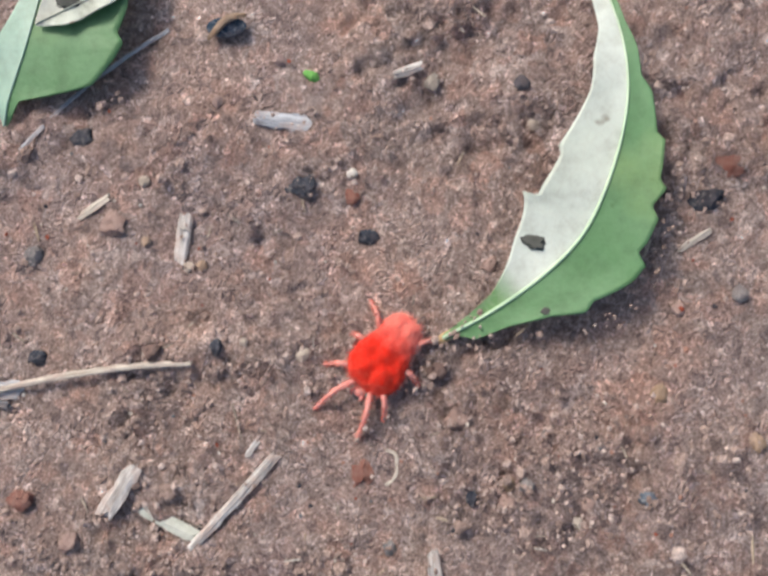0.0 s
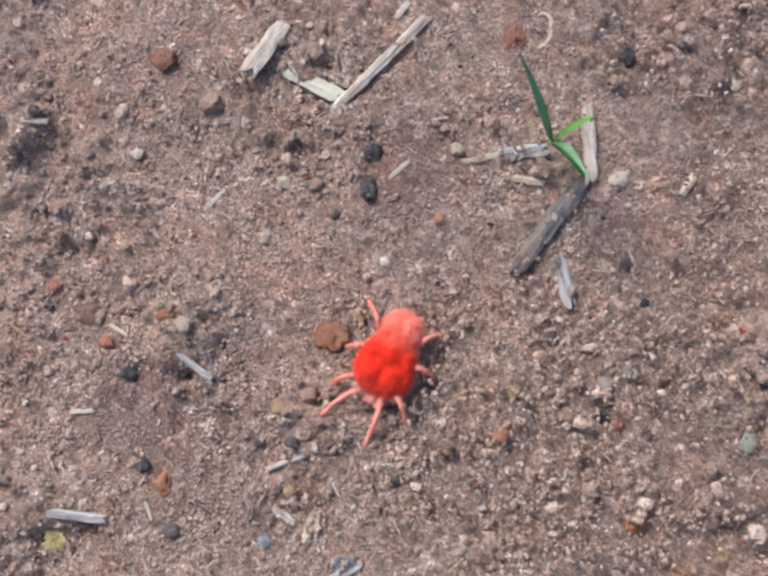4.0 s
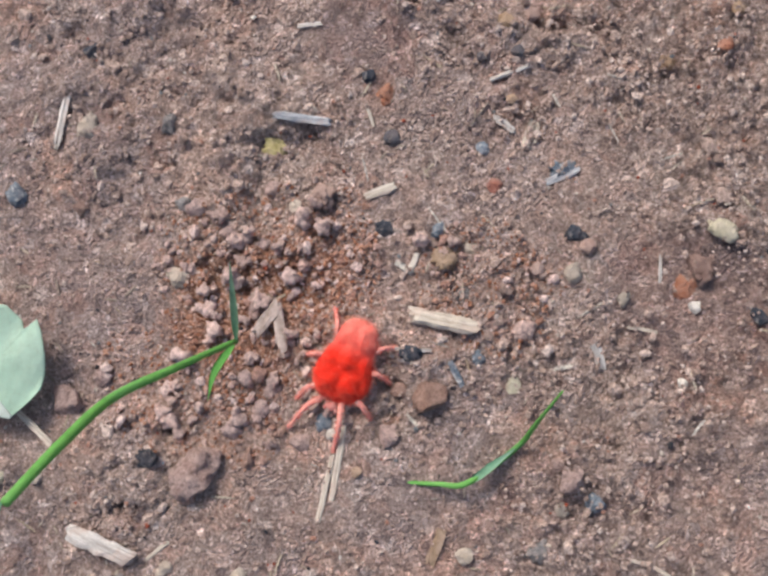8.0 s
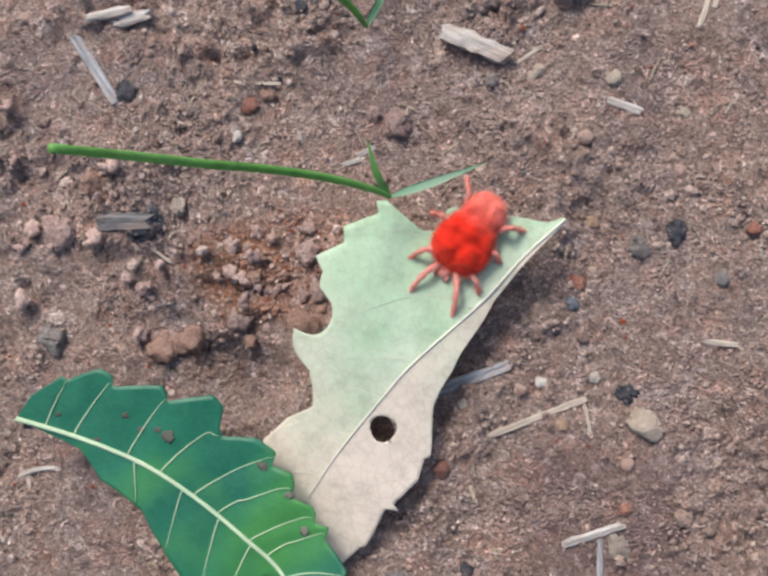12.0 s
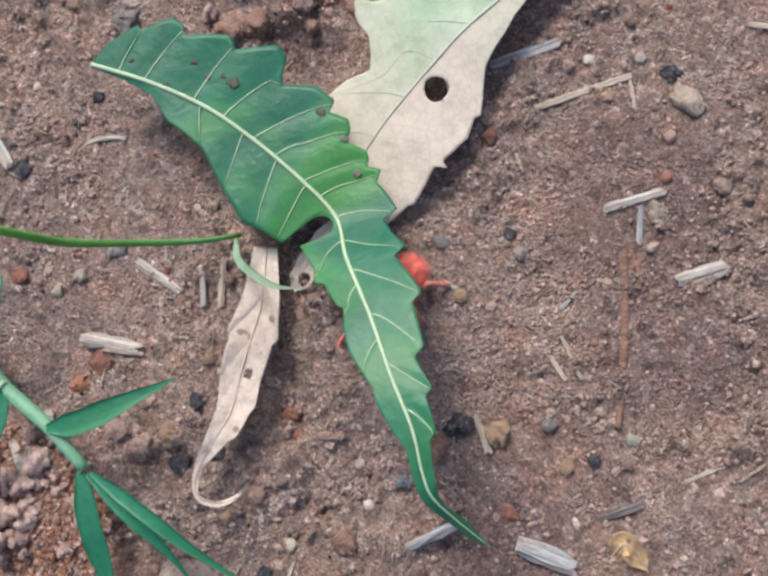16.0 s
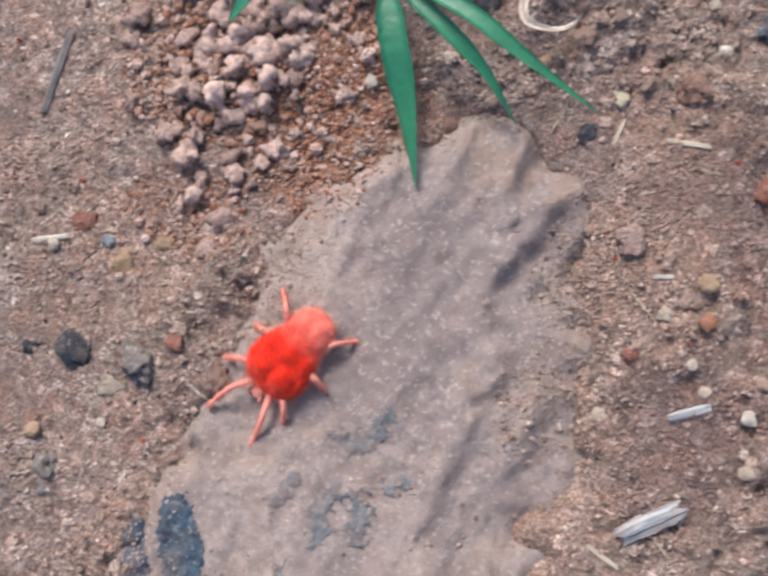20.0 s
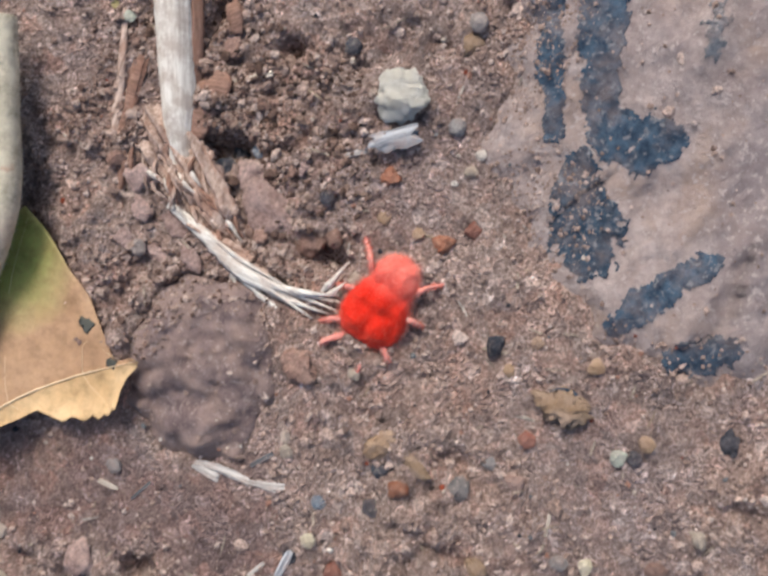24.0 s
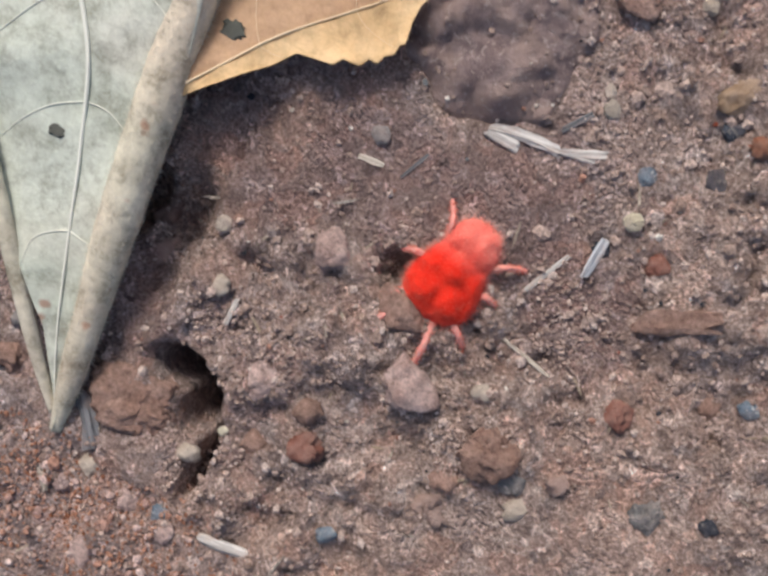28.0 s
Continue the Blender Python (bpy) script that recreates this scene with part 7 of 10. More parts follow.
stone("soil_clod", -78.2, -94.7, 2.34, CLOD, "small knobbly clump of dried pinkish soil", long=1.17934, turn=24, flat=0.75, category='soil clod', bumps=0.5, fine=0.34, level=3, facets=2, group='clods of soil')
stone("soil_clod", -68.9, -95.1, 1.91, CLOD, "knobbly pinkish-brown crumb of soil in a heap", long=1.18922, turn=12, flat=0.75, category='soil clod', bumps=0.5, fine=0.34, level=3, facets=2, group='clods of soil')
stone("soil_clod", -69.3, -93.7, 1.57, CLOD, "knobbly pinkish-brown crumb of soil in a heap", long=1.40928, turn=35, flat=0.75, category='soil clod', bumps=0.5, fine=0.34, level=3, facets=2, group='clods of soil')
stone("soil_clod", -69.9, -99.2, 2.49, CLOD_RED, "small knobbly clump of dried pinkish soil", long=1.02061, turn=11, flat=0.75, category='soil clod', bumps=0.5, fine=0.34, level=3, facets=2, group='clods of soil')
stone("soil_clod", -74.0, -86.8, 2.72, CLOD, "knobbly pinkish-brown crumb of soil in a heap", long=1.30831, turn=40, flat=0.75, category='soil clod', bumps=0.5, fine=0.34, level=3, facets=2, group='clods of soil')
stone("soil_clod", -67.9, -93.0, 2.63, CLOD, "small knobbly clump of dried pinkish soil", long=1.23912, turn=176, flat=0.75, category='soil clod', bumps=0.5, fine=0.34, level=3, facets=2, group='clods of soil')
stone("soil_clod", -66.9, -99.9, 1.66, CLOD, "knobbly pinkish-brown crumb of soil in a heap", long=1.30967, turn=122, flat=0.75, category='soil clod', bumps=0.5, fine=0.34, level=3, facets=2, group='clods of soil')
stone("soil_clod", -65.1, -90.6, 2.44, CLOD, "knobbly pinkish-brown crumb of soil in a heap", long=1.01284, turn=49, flat=0.75, category='soil clod', bumps=0.5, fine=0.34, level=3, facets=2, group='clods of soil')
stone("soil_clod", -73.8, -94.4, 2.09, CLOD, "small knobbly clump of dried pinkish soil", long=1.21339, turn=30, flat=0.75, category='soil clod', bumps=0.5, fine=0.34, level=3, facets=2, group='clods of soil')
stone("soil_clod", -64.8, -92.7, 1.91, CLOD, "knobbly pinkish-brown crumb of soil in a heap", long=0.959119, turn=82, flat=0.75, category='soil clod', bumps=0.5, fine=0.34, level=3, facets=2, group='clods of soil')
stone("soil_clod", -60.9, -96.2, 2.27, CLOD, "knobbly pinkish-brown crumb of soil in a heap", long=1.08387, turn=31, flat=0.75, category='soil clod', bumps=0.5, fine=0.34, level=3, facets=2, group='clods of soil')
stone("soil_clod", -53.7, -109.6, 2.35, CLOD, "knobbly pinkish-brown crumb of soil in a heap", long=1.47088, turn=9, flat=0.75, category='soil clod', bumps=0.5, fine=0.34, level=3, facets=2, group='clods of soil')
stone("soil_clod", -60.1, -113.3, 2.23, CLOD_RED, "small knobbly clump of dried pinkish soil", long=1.27153, turn=36, flat=0.75, category='soil clod', bumps=0.5, fine=0.34, level=3, facets=2, group='clods of soil')
stone("soil_clod", -63.8, -116.8, 2.66, CLOD_RED, "knobbly pinkish-brown crumb of soil in a heap", long=1.35881, turn=85, flat=0.75, category='soil clod', bumps=0.5, fine=0.34, level=3, facets=2, group='clods of soil')
stone("soil_clod", -74.8, -112.2, 2.61, CLOD_RED, "small knobbly clump of dried pinkish soil", long=1.38856, turn=82, flat=0.75, category='soil clod', bumps=0.5, fine=0.34, level=3, facets=2, group='clods of soil')
stone("soil_clod", -61.9, -114.7, 1.98, CLOD, "small knobbly clump of dried pinkish soil", long=1.11419, turn=142, flat=0.75, category='soil clod', bumps=0.5, fine=0.34, level=3, facets=2, group='clods of soil')
stone("soil_clod", -66.2, -113.5, 2.99, CLOD, "small knobbly clump of dried pinkish soil", long=0.922646, turn=37, flat=0.75, category='soil clod', bumps=0.5, fine=0.34, level=3, facets=2, group='clods of soil')
stone("soil_clod", -58.4, -107.6, 2.94, CLOD, "small knobbly clump of dried pinkish soil", long=0.906049, turn=99, flat=0.75, category='soil clod', bumps=0.5, fine=0.34, level=3, facets=2, group='clods of soil')
stone("soil_clod", -72.7, -115.0, 2.58, CLOD, "small knobbly clump of dried pinkish soil", long=1.23448, turn=17, flat=0.75, category='soil clod', bumps=0.5, fine=0.34, level=3, facets=2, group='clods of soil')
stone("soil_clod", -62.0, -108.4, 2.60, CLOD, "small knobbly clump of dried pinkish soil", long=1.21332, turn=58, flat=0.75, category='soil clod', bumps=0.5, fine=0.34, level=3, facets=2, group='clods of soil')
stone("soil_clod", -93.5, -163.3, 3.58, CLOD, "small knobbly clump of dried pinkish soil", long=1.46458, turn=84, flat=0.75, category='soil clod', bumps=0.5, fine=0.34, level=3, facets=2, group='clods of soil')
stone("soil_clod", -99.5, -169.4, 2.48, CLOD, "knobbly pinkish-brown crumb of soil in a heap", long=1.30196, turn=182, flat=0.75, category='soil clod', bumps=0.5, fine=0.34, level=3, facets=2, group='clods of soil')
stone("soil_clod", -103.4, -157.3, 3.84, CLOD, "small knobbly clump of dried pinkish soil", long=1.02525, turn=103, flat=0.75, category='soil clod', bumps=0.5, fine=0.34, level=3, facets=2, group='clods of soil')
stone("soil_clod", -100.7, -158.1, 2.75, CLOD, "knobbly pinkish-brown crumb of soil in a heap", long=1.09285, turn=68, flat=0.75, category='soil clod', bumps=0.5, fine=0.34, level=3, facets=2, group='clods of soil')
stone("soil_clod", -99.4, -165.1, 2.93, CLOD, "small knobbly clump of dried pinkish soil", long=1.3783, turn=24, flat=0.75, category='soil clod', bumps=0.5, fine=0.34, level=3, facets=2, group='clods of soil')
stone("soil_clod", -95.7, -164.6, 2.71, CLOD, "knobbly pinkish-brown crumb of soil in a heap", long=1.24195, turn=122, flat=0.75, category='soil clod', bumps=0.5, fine=0.34, level=3, facets=2, group='clods of soil')
stone("soil_clod", -103.1, -166.1, 3.41, CLOD, "knobbly pinkish-brown crumb of soil in a heap", long=1.08139, turn=60, flat=0.75, category='soil clod', bumps=0.5, fine=0.34, level=3, facets=2, group='clods of soil')
stone("soil_clod", -97.4, -156.3, 2.98, CLOD, "small knobbly clump of dried pinkish soil", long=1.28711, turn=176, flat=0.75, category='soil clod', bumps=0.5, fine=0.34, level=3, facets=2, group='clods of soil')
stone("soil_clod", -96.2, -159.0, 3.96, CLOD, "small knobbly clump of dried pinkish soil", long=0.900952, turn=131, flat=0.75, category='soil clod', bumps=0.5, fine=0.34, level=3, facets=2, group='clods of soil')
stone("soil_clod", -102.6, -161.5, 2.76, CLOD_RED, "small knobbly clump of dried pinkish soil", long=1.43454, turn=190, flat=0.75, category='soil clod', bumps=0.5, fine=0.34, level=3, facets=2, group='clods of soil')
stone("soil_clod", -101.3, -171.3, 3.02, CLOD_RED, "small knobbly clump of dried pinkish soil", long=1.48821, turn=185, flat=0.75, category='soil clod', bumps=0.5, fine=0.34, level=3, facets=2, group='clods of soil')
stone("soil_clod", -105.8, -160.3, 3.94, CLOD, "knobbly pinkish-brown crumb of soil in a heap", long=0.943317, turn=149, flat=0.75, category='soil clod', bumps=0.5, fine=0.34, level=3, facets=2, group='clods of soil')
stone("soil_clod", -103.1, -169.2, 3.45, CLOD, "knobbly pinkish-brown crumb of soil in a heap", long=1.24541, turn=65, flat=0.75, category='soil clod', bumps=0.5, fine=0.34, level=3, facets=2, group='clods of soil')
stone("soil_clod", -101.9, -163.5, 2.96, CLOD_RED, "small knobbly clump of dried pinkish soil", long=1.49158, turn=61, flat=0.75, category='soil clod', bumps=0.5, fine=0.34, level=3, facets=2, group='clods of soil')
stone("soil_clod", -99.1, -162.7, 3.03, CLOD_RED, "knobbly pinkish-brown crumb of soil in a heap", long=1.0675, turn=184, flat=0.75, category='soil clod', bumps=0.5, fine=0.34, level=3, facets=2, group='clods of soil')
stone("soil_clod", -129.6, -327.1, 1.99, CLOD, "small knobbly clump of dried pinkish soil", long=0.93763, turn=79, flat=0.75, category='soil clod', bumps=0.5, fine=0.34, level=3, facets=2, group='clods of soil')
stone("soil_clod", -134.1, -326.5, 2.33, CLOD, "small knobbly clump of dried pinkish soil", long=1.14397, turn=108, flat=0.75, category='soil clod', bumps=0.5, fine=0.34, level=3, facets=2, group='clods of soil')
stone("soil_clod", -135.4, -327.6, 2.15, CLOD_RED, "knobbly pinkish-brown crumb of soil in a heap", long=0.964713, turn=117, flat=0.75, category='soil clod', bumps=0.5, fine=0.34, level=3, facets=2, group='clods of soil')
stone("soil_clod", -132.8, -322.9, 1.67, CLOD, "small knobbly clump of dried pinkish soil", long=0.968882, turn=121, flat=0.75, category='soil clod', bumps=0.5, fine=0.34, level=3, facets=2, group='clods of soil')
stone("soil_clod", -141.6, -322.3, 1.96, CLOD_RED, "knobbly pinkish-brown crumb of soil in a heap", long=1.08387, turn=106, flat=0.75, category='soil clod', bumps=0.5, fine=0.34, level=3, facets=2, group='clods of soil')
stone("soil_clod", -135.5, -335.1, 2.11, CLOD_RED, "knobbly pinkish-brown crumb of soil in a heap", long=0.932148, turn=194, flat=0.75, category='soil clod', bumps=0.5, fine=0.34, level=3, facets=2, group='clods of soil')
stone("soil_clod", -134.9, -333.4, 2.39, CLOD, "knobbly pinkish-brown crumb of soil in a heap", long=1.05348, turn=54, flat=0.75, category='soil clod', bumps=0.5, fine=0.34, level=3, facets=2, group='clods of soil')
stone("soil_clod", -139.1, -329.9, 2.30, CLOD_RED, "small knobbly clump of dried pinkish soil", long=1.25757, turn=107, flat=0.75, category='soil clod', bumps=0.5, fine=0.34, level=3, facets=2, group='clods of soil')
stone("soil_clod", -135.6, -323.7, 2.29, CLOD_RED, "knobbly pinkish-brown crumb of soil in a heap", long=1.24823, turn=70, flat=0.75, category='soil clod', bumps=0.5, fine=0.34, level=3, facets=2, group='clods of soil')
stone("soil_clod", -140.2, -321.5, 2.14, CLOD_RED, "knobbly pinkish-brown crumb of soil in a heap", long=0.914236, turn=128, flat=0.75, category='soil clod', bumps=0.5, fine=0.34, level=3, facets=2, group='clods of soil')
stick("straw", -94.7, -80.1, -94.0, -74.0, 0.89, BLEACHED, "bleached split straw on the soil")
stick("straw", -94.2, -76.8, -94.9, -80.8, 0.70, STRAW, "thin dry straw lying on the soil")
stick("shell_fragment", -48.5, -91.0, -46.8, -91.8, 0.95, WHITE, "white bent shell fragment", category='shell')
stick("shell_fragment", -46.9, -91.6, -46.4, -89.7, 0.77, WHITE, "white bent shell fragment", category='shell')
stick("sliver", -45.2, -108.9, -43.9, -109.9, 0.55, WHITE, "small white sliver on the soil")
stick("sliver", -31.6, -79.0, -28.6, -77.3, 1.09, GREYWOOD, "grey sliver of wood")
stone("pebble", -42.5, -89.8, 3.90, TAN, "rough tan pebble half sunk in the soil", long=1.2, turn=46)
stone("pebble", -92.0, -67.1, 3.55, DARK, "rough blackish pebble half sunk in the soil", long=1.4, turn=6)
stone("pebble", -90.6, -78.0, 3.85, PALE, "rough pale beige pebble half sunk in the soil", long=0.8, turn=6)
stone("pebble", -99.2, -87.4, 3.55, BLUE, "rough blue-grey pebble half sunk in the soil", long=0.8, turn=6)
stone("pebble", -90.3, -88.1, 2.37, BROWN, "small dark brown pebble lying on the soil")
stone("pebble", -6.3, -92.7, 2.37, DARK, "small blackish pebble lying on the soil")
stone("pebble", -28.2, -122.5, 2.96, GREY, "rough grey pebble half sunk in the soil")
stone("pebble", -22.4, -116.1, 2.72, BLUE, "rough blue-grey pebble half sunk in the soil")
stone("pebble", -26.2, -117.5, 2.37, PALE, "small pale beige pebble lying on the soil")
small_stone(-39.9, -75.7, 1.77, BLUE)
small_stone(-26.3, -86.6, 2.13, PINK)
small_stone(-41.3, -64.2, 1.54, DARK)
small_stone(-50.2, -116.3, 1.54, TAN)
stone("soil_clod", -57.4, -113.8, 3.31, CLOD, "crumbly pinkish-brown clod of dried soil", flat=0.7, category='soil clod', bumps=0.5, fine=0.34, level=3, facets=2, group='clods of soil')
stone("soil_clod", -88.0, -112.8, 4.14, CLOD, "crumbly pinkish-brown clod of dried soil", flat=0.7, category='soil clod', bumps=0.5, fine=0.34, level=3, facets=2, group='clods of soil')
stone("soil_clod", -84.0, -109.2, 2.37, CLOD, "crumbly pinkish-brown clod of dried soil", flat=0.7, category='soil clod', bumps=0.5, fine=0.34, level=3, facets=2, group='clods of soil')
stone("soil_clod", -65.4, -98.1, 3.31, CLOD, "crumbly pinkish-brown clod of dried soil", flat=0.7, category='soil clod', bumps=0.5, fine=0.34, level=3, facets=2, group='clods of soil')
heap(-70.4, -108.9, 13, 9, 600, 0.4, HEAP, "scatter of loose soil crumbs")
stick("wood_chip", -84.4, -128.5, -76.9, -130.3, 2.15, BLEACHED, "bleached flat wood chip on the soil", thick=1.3)
stick("straw", -106.0, -87.5, -104.4, -98.7, 0.88, STRAW, "thin dry straw lying on the soil")
stick("straw", -92.6, -145.5, -90.7, -144.1, 0.59, BLEACHED, "thin dry straw lying on the soil")
stick("wood_chip", -40.4, -125.3, -39.7, -122.0, 1.27, TAN, "tan curled chip of bark")
stick("straw", -74.9, -130.5, -72.5, -128.1, 0.49, STRAW, "thin dry straw lying on the soil")
stick("fibre", -17.9, -121.7, -10.6, -126.3, 0.41, STRAW, "fine dry root fibres in a loose tuft", bend=0.15)
stick("fibre", -15.9, -124.1, -9.3, -128.1, 0.41, STRAW, "fine dry root fibres in a loose tuft", bend=0.15)
stone("pebble", -96.3, -123.6, 2.68, CREAM, "rough cream pebble half sunk in the soil")
small_stone(-90.9, -122.7, 1.86, PALE)
stone("pebble", -33.1, -139.1, 3.84, GREY, "rough grey pebble half sunk in the soil")
stone("pebble", -38.5, -142.3, 2.68, RED, "rough red-brown pebble half sunk in the soil")
stone("pebble", -62.0, -148.5, 2.21, TAN, "small tan pebble lying on the soil")
stone("pebble", -51.8, -147.4, 3.26, DARK, "rough blackish pebble half sunk in the soil")
small_stone(-24.5, -133.4, 1.51, DARK)
small_stone(-17.4, -133.1, 1.86, DARK)
small_stone(-53.0, -140.3, 1.75, PINK)
small_stone(-65.2, -138.3, 2.09, PINK)
small_stone(-53.8, -112.2, 1.51, WHITE)
small_stone(-72.3, -131.0, 1.75, PALE)
stone("pebble", -26.9, -131.3, 2.68, GREY, "rough grey pebble half sunk in the soil")
small_stone(-11.4, -123.6, 1.51, PALE)
small_stone(-27.2, -112.1, 1.75, PINK)
small_stone(-51.0, -106.9, 1.98, PINK)
stone("pebble", -37.8, -145.0, 3.49, GREY, "rough grey pebble half sunk in the soil")
stone("pebble", -43.0, -145.7, 2.33, RED, "small red-brown pebble lying on the soil")
stone("pebble", -34.1, -128.9, 2.91, PINK, "rough pinkish brown pebble half sunk in the soil")
small_stone(-36.6, -124.2, 2.09, PALE)
stone("soil_clod", -88.4, -140.5, 4.36, CLOD, "crumbly pinkish-brown clod of dried soil", flat=0.7, category='soil clod', bumps=0.5, fine=0.34, level=3, facets=2, group='clods of soil')
stone("soil_clod", -25.4, -113.6, 3.49, CLOD, "crumbly pinkish-brown clod of dried soil", flat=0.7, category='soil clod', bumps=0.5, fine=0.34, level=3, facets=2, group='clods of soil')
stone("soil_clod", -70.6, -122.2, 2.33, CLOD_RED, "crumbly reddish clod of dried soil", flat=0.7, category='soil clod', bumps=0.5, fine=0.34, level=3, facets=2, group='clods of soil')
stick("wood_chip", -126.1, -135.3, -122.5, -133.3, 1.47, BLEACHED, "bleached wood chip lying on the soil")
stick("straw", -53.4, -114.8, -54.2, -122.6, 0.78, STRAW, "thin dry straw lying on the soil")
stick("sliver", -63.1, -133.4, -59.2, -134.0, 0.98, BLEACHED, "thin white dry sliver of straw")
stick("sliver", -76.3, -172.5, -68.9, -167.9, 1.27, GREYWOOD, "smooth grey sliver of wood")
stick("straw", -69.2, -176.7, -58.9, -170.0, 0.83, STRAW, "thin dry straw lying on the soil")
stick("sliver", -100.6, -144.0, -100.1, -145.4, 0.59, WHITE, "small white sliver on the soil")
stick("sliver", -94.2, -147.2, -92.1, -146.0, 0.59, WHITE, "small white sliver on the soil")
stick("straw", -46.1, -160.2, -42.3, -159.8, 0.59, STRAW, "thin dry straw lying on the soil")
stick("straw", -58.8, -170.6, -57.5, -174.1, 0.44, STRAW, "thin dry straw lying on the soil")
stone("pebble", -50.8, -171.7, 4.54, PALE, "rough pale beige pebble half sunk in the soil")
stone("pebble", -55.7, -150.4, 3.26, GREY, "rough grey pebble half sunk in the soil")
stone("pebble", -53.6, -168.4, 3.50, DARK, "rough blackish pebble half sunk in the soil")
stone("pebble", -74.2, -181.8, 2.91, RED, "rough red-brown pebble half sunk in the soil")
stone("pebble", -62.5, -156.2, 2.68, RED, "rough red-brown pebble half sunk in the soil")
stone("pebble", -62.5, -158.6, 2.21, BLUE, "small blue-grey pebble lying on the soil")
small_stone(-45.6, -152.1, 2.10, GREY)
stone("pebble", -107.4, -141.8, 2.33, RED, "small red-brown pebble lying on the soil")
stone("pebble", -117.6, -159.6, 5.24, DARK, "rough blackish pebble half sunk in the soil", long=1.3, turn=10)
stone("pebble", -123.2, -143.9, 3.50, DARK, "rough blackish pebble half sunk in the soil")
small_stone(-73.0, -132.0, 1.51, PALE)
small_stone(-63.0, -130.5, 1.98, PALE)
small_stone(-61.1, -173.5, 1.75, TAN)
small_stone(-52.5, -176.7, 1.86, PINK)
small_stone(-73.2, -173.6, 1.51, WHITE)
small_stone(-66.8, -170.5, 1.63, PINK)
small_stone(-103.4, -128.4, 1.86, DARK)
stone("pebble", -53.7, -133.2, 2.33, PALE, "small pale beige pebble lying on the soil")
small_stone(-31.1, -177.6, 1.75, PINK)
small_stone(-58.1, -167.2, 1.40, WHITE)
small_stone(-89.1, -148.0, 1.98, PINK)
stone("pebble", -101.9, -149.9, 2.45, PINK, "small pinkish brown pebble lying on the soil")
stone("soil_clod", -94.9, -168.0, 4.66, CLOD_RED, "crumbly reddish clod of dried soil", flat=0.7, category='soil clod', bumps=0.5, fine=0.34, level=3, facets=2, group='clods of soil')
stone("soil_clod", -91.7, -140.0, 2.33, CLOD, "crumbly pinkish-brown clod of dried soil", flat=0.7, category='soil clod', bumps=0.5, fine=0.34, level=3, facets=2, group='clods of soil')
stone("soil_clod", -109.0, -173.2, 4.08, CLOD_RED, "crumbly reddish clod of dried soil", flat=0.7, category='soil clod', bumps=0.5, fine=0.34, level=3, facets=2, group='clods of soil')
clumps([(-122.0, -160.0, 4.5), (-131.0, -168.0, 4.0), (-112.0, -166.0, 4.0), (-136.0, -157.0, 4.5), (-104.0, -164.0, 2.6)], 9, 40, 1.4, 3.8)
heap(-97.6, -160.5, 8, 8, 300, 0.45, HEAP, "scatter of loose soil crumbs")
heap(-116.9, -153.4, 12, 10, 420, 0.4, CRUMB, "scatter of loose soil crumbs")
stick("wood_chip", -147.6, -142.3, -141.4, -143.9, 1.14, BLEACHED, "bleached wood chip lying on the soil")
stick("sliver", -131.5, -137.8, -124.4, -145.1, 1.14, GREYWOOD, "weathered grey splinter of wood")
stick("wood_chip", -129.6, -135.6, -124.7, -133.3, 1.14, BLEACHED, "bleached wood chip lying on the soil")
stick("straw", -109.9, -139.5, -104.2, -138.5, 0.36, STRAW, "thin dry straw lying on the soil")
stick("straw", -127.4, -195.1, -122.4, -192.8, 0.62, BLEACHED, "thin curled dry straw", bend=0.1)
stick("straw", -116.0, -162.4, -113.1, -163.8, 0.52, STRAW, "thin dry straw lying on the soil")
stick("charcoal", -122.5, -160.5, -116.7, -159.3, 2.10, CHAR, "small black charred fragment", category='charcoal')
stick("straw_chip", -57.9, -187.6, -51.8, -184.0, 1.24, BLEACHED, "flat bleached straw chip")
stone("soil_clod", -127.9, -162.9, 5.24, CLOD, "crumbly pinkish-brown clod of dried soil", flat=0.7, category='soil clod', bumps=0.5, fine=0.34, level=3, facets=2, group='clods of soil')
stone("soil_clod", -124.8, -155.8, 3.70, CLOD_RED, "crumbly reddish clod of dried soil", flat=0.7, category='soil clod', bumps=0.5, fine=0.34, level=3, facets=2, group='clods of soil')
stone("soil_clod", -105.4, -140.4, 2.10, CLOD_RED, "crumbly reddish clod of dried soil", flat=0.7, category='soil clod', bumps=0.5, fine=0.34, level=3, facets=2, group='clods of soil')
stone("soil_clod", -111.9, -174.5, 4.32, CLOD_RED, "crumbly reddish clod of dried soil", flat=0.7, category='soil clod', bumps=0.5, fine=0.34, level=3, facets=2, group='clods of soil')
stone("soil_clod", -143.4, -164.8, 3.08, CLOD, "crumbly pinkish-brown clod of dried soil", flat=0.7, category='soil clod', bumps=0.5, fine=0.34, level=3, facets=2, group='clods of soil')
stone("pebble", -127.2, -176.5, 4.32, GREY, "rough grey pebble half sunk in the soil", long=1.3, turn=12)
stone("pebble", -113.9, -156.6, 2.71, PALE, "rough pale beige pebble half sunk in the soil")
small_stone(-108.3, -146.2, 1.60, WHITE)
stone("pebble", -51.6, -186.4, 3.70, PALE, "rough pale beige pebble half sunk in the soil")
stone("pebble", -134.9, -200.4, 3.08, DARK, "rough blackish pebble half sunk in the soil")
small_stone(-77.8, -133.4, 1.85, GREY)
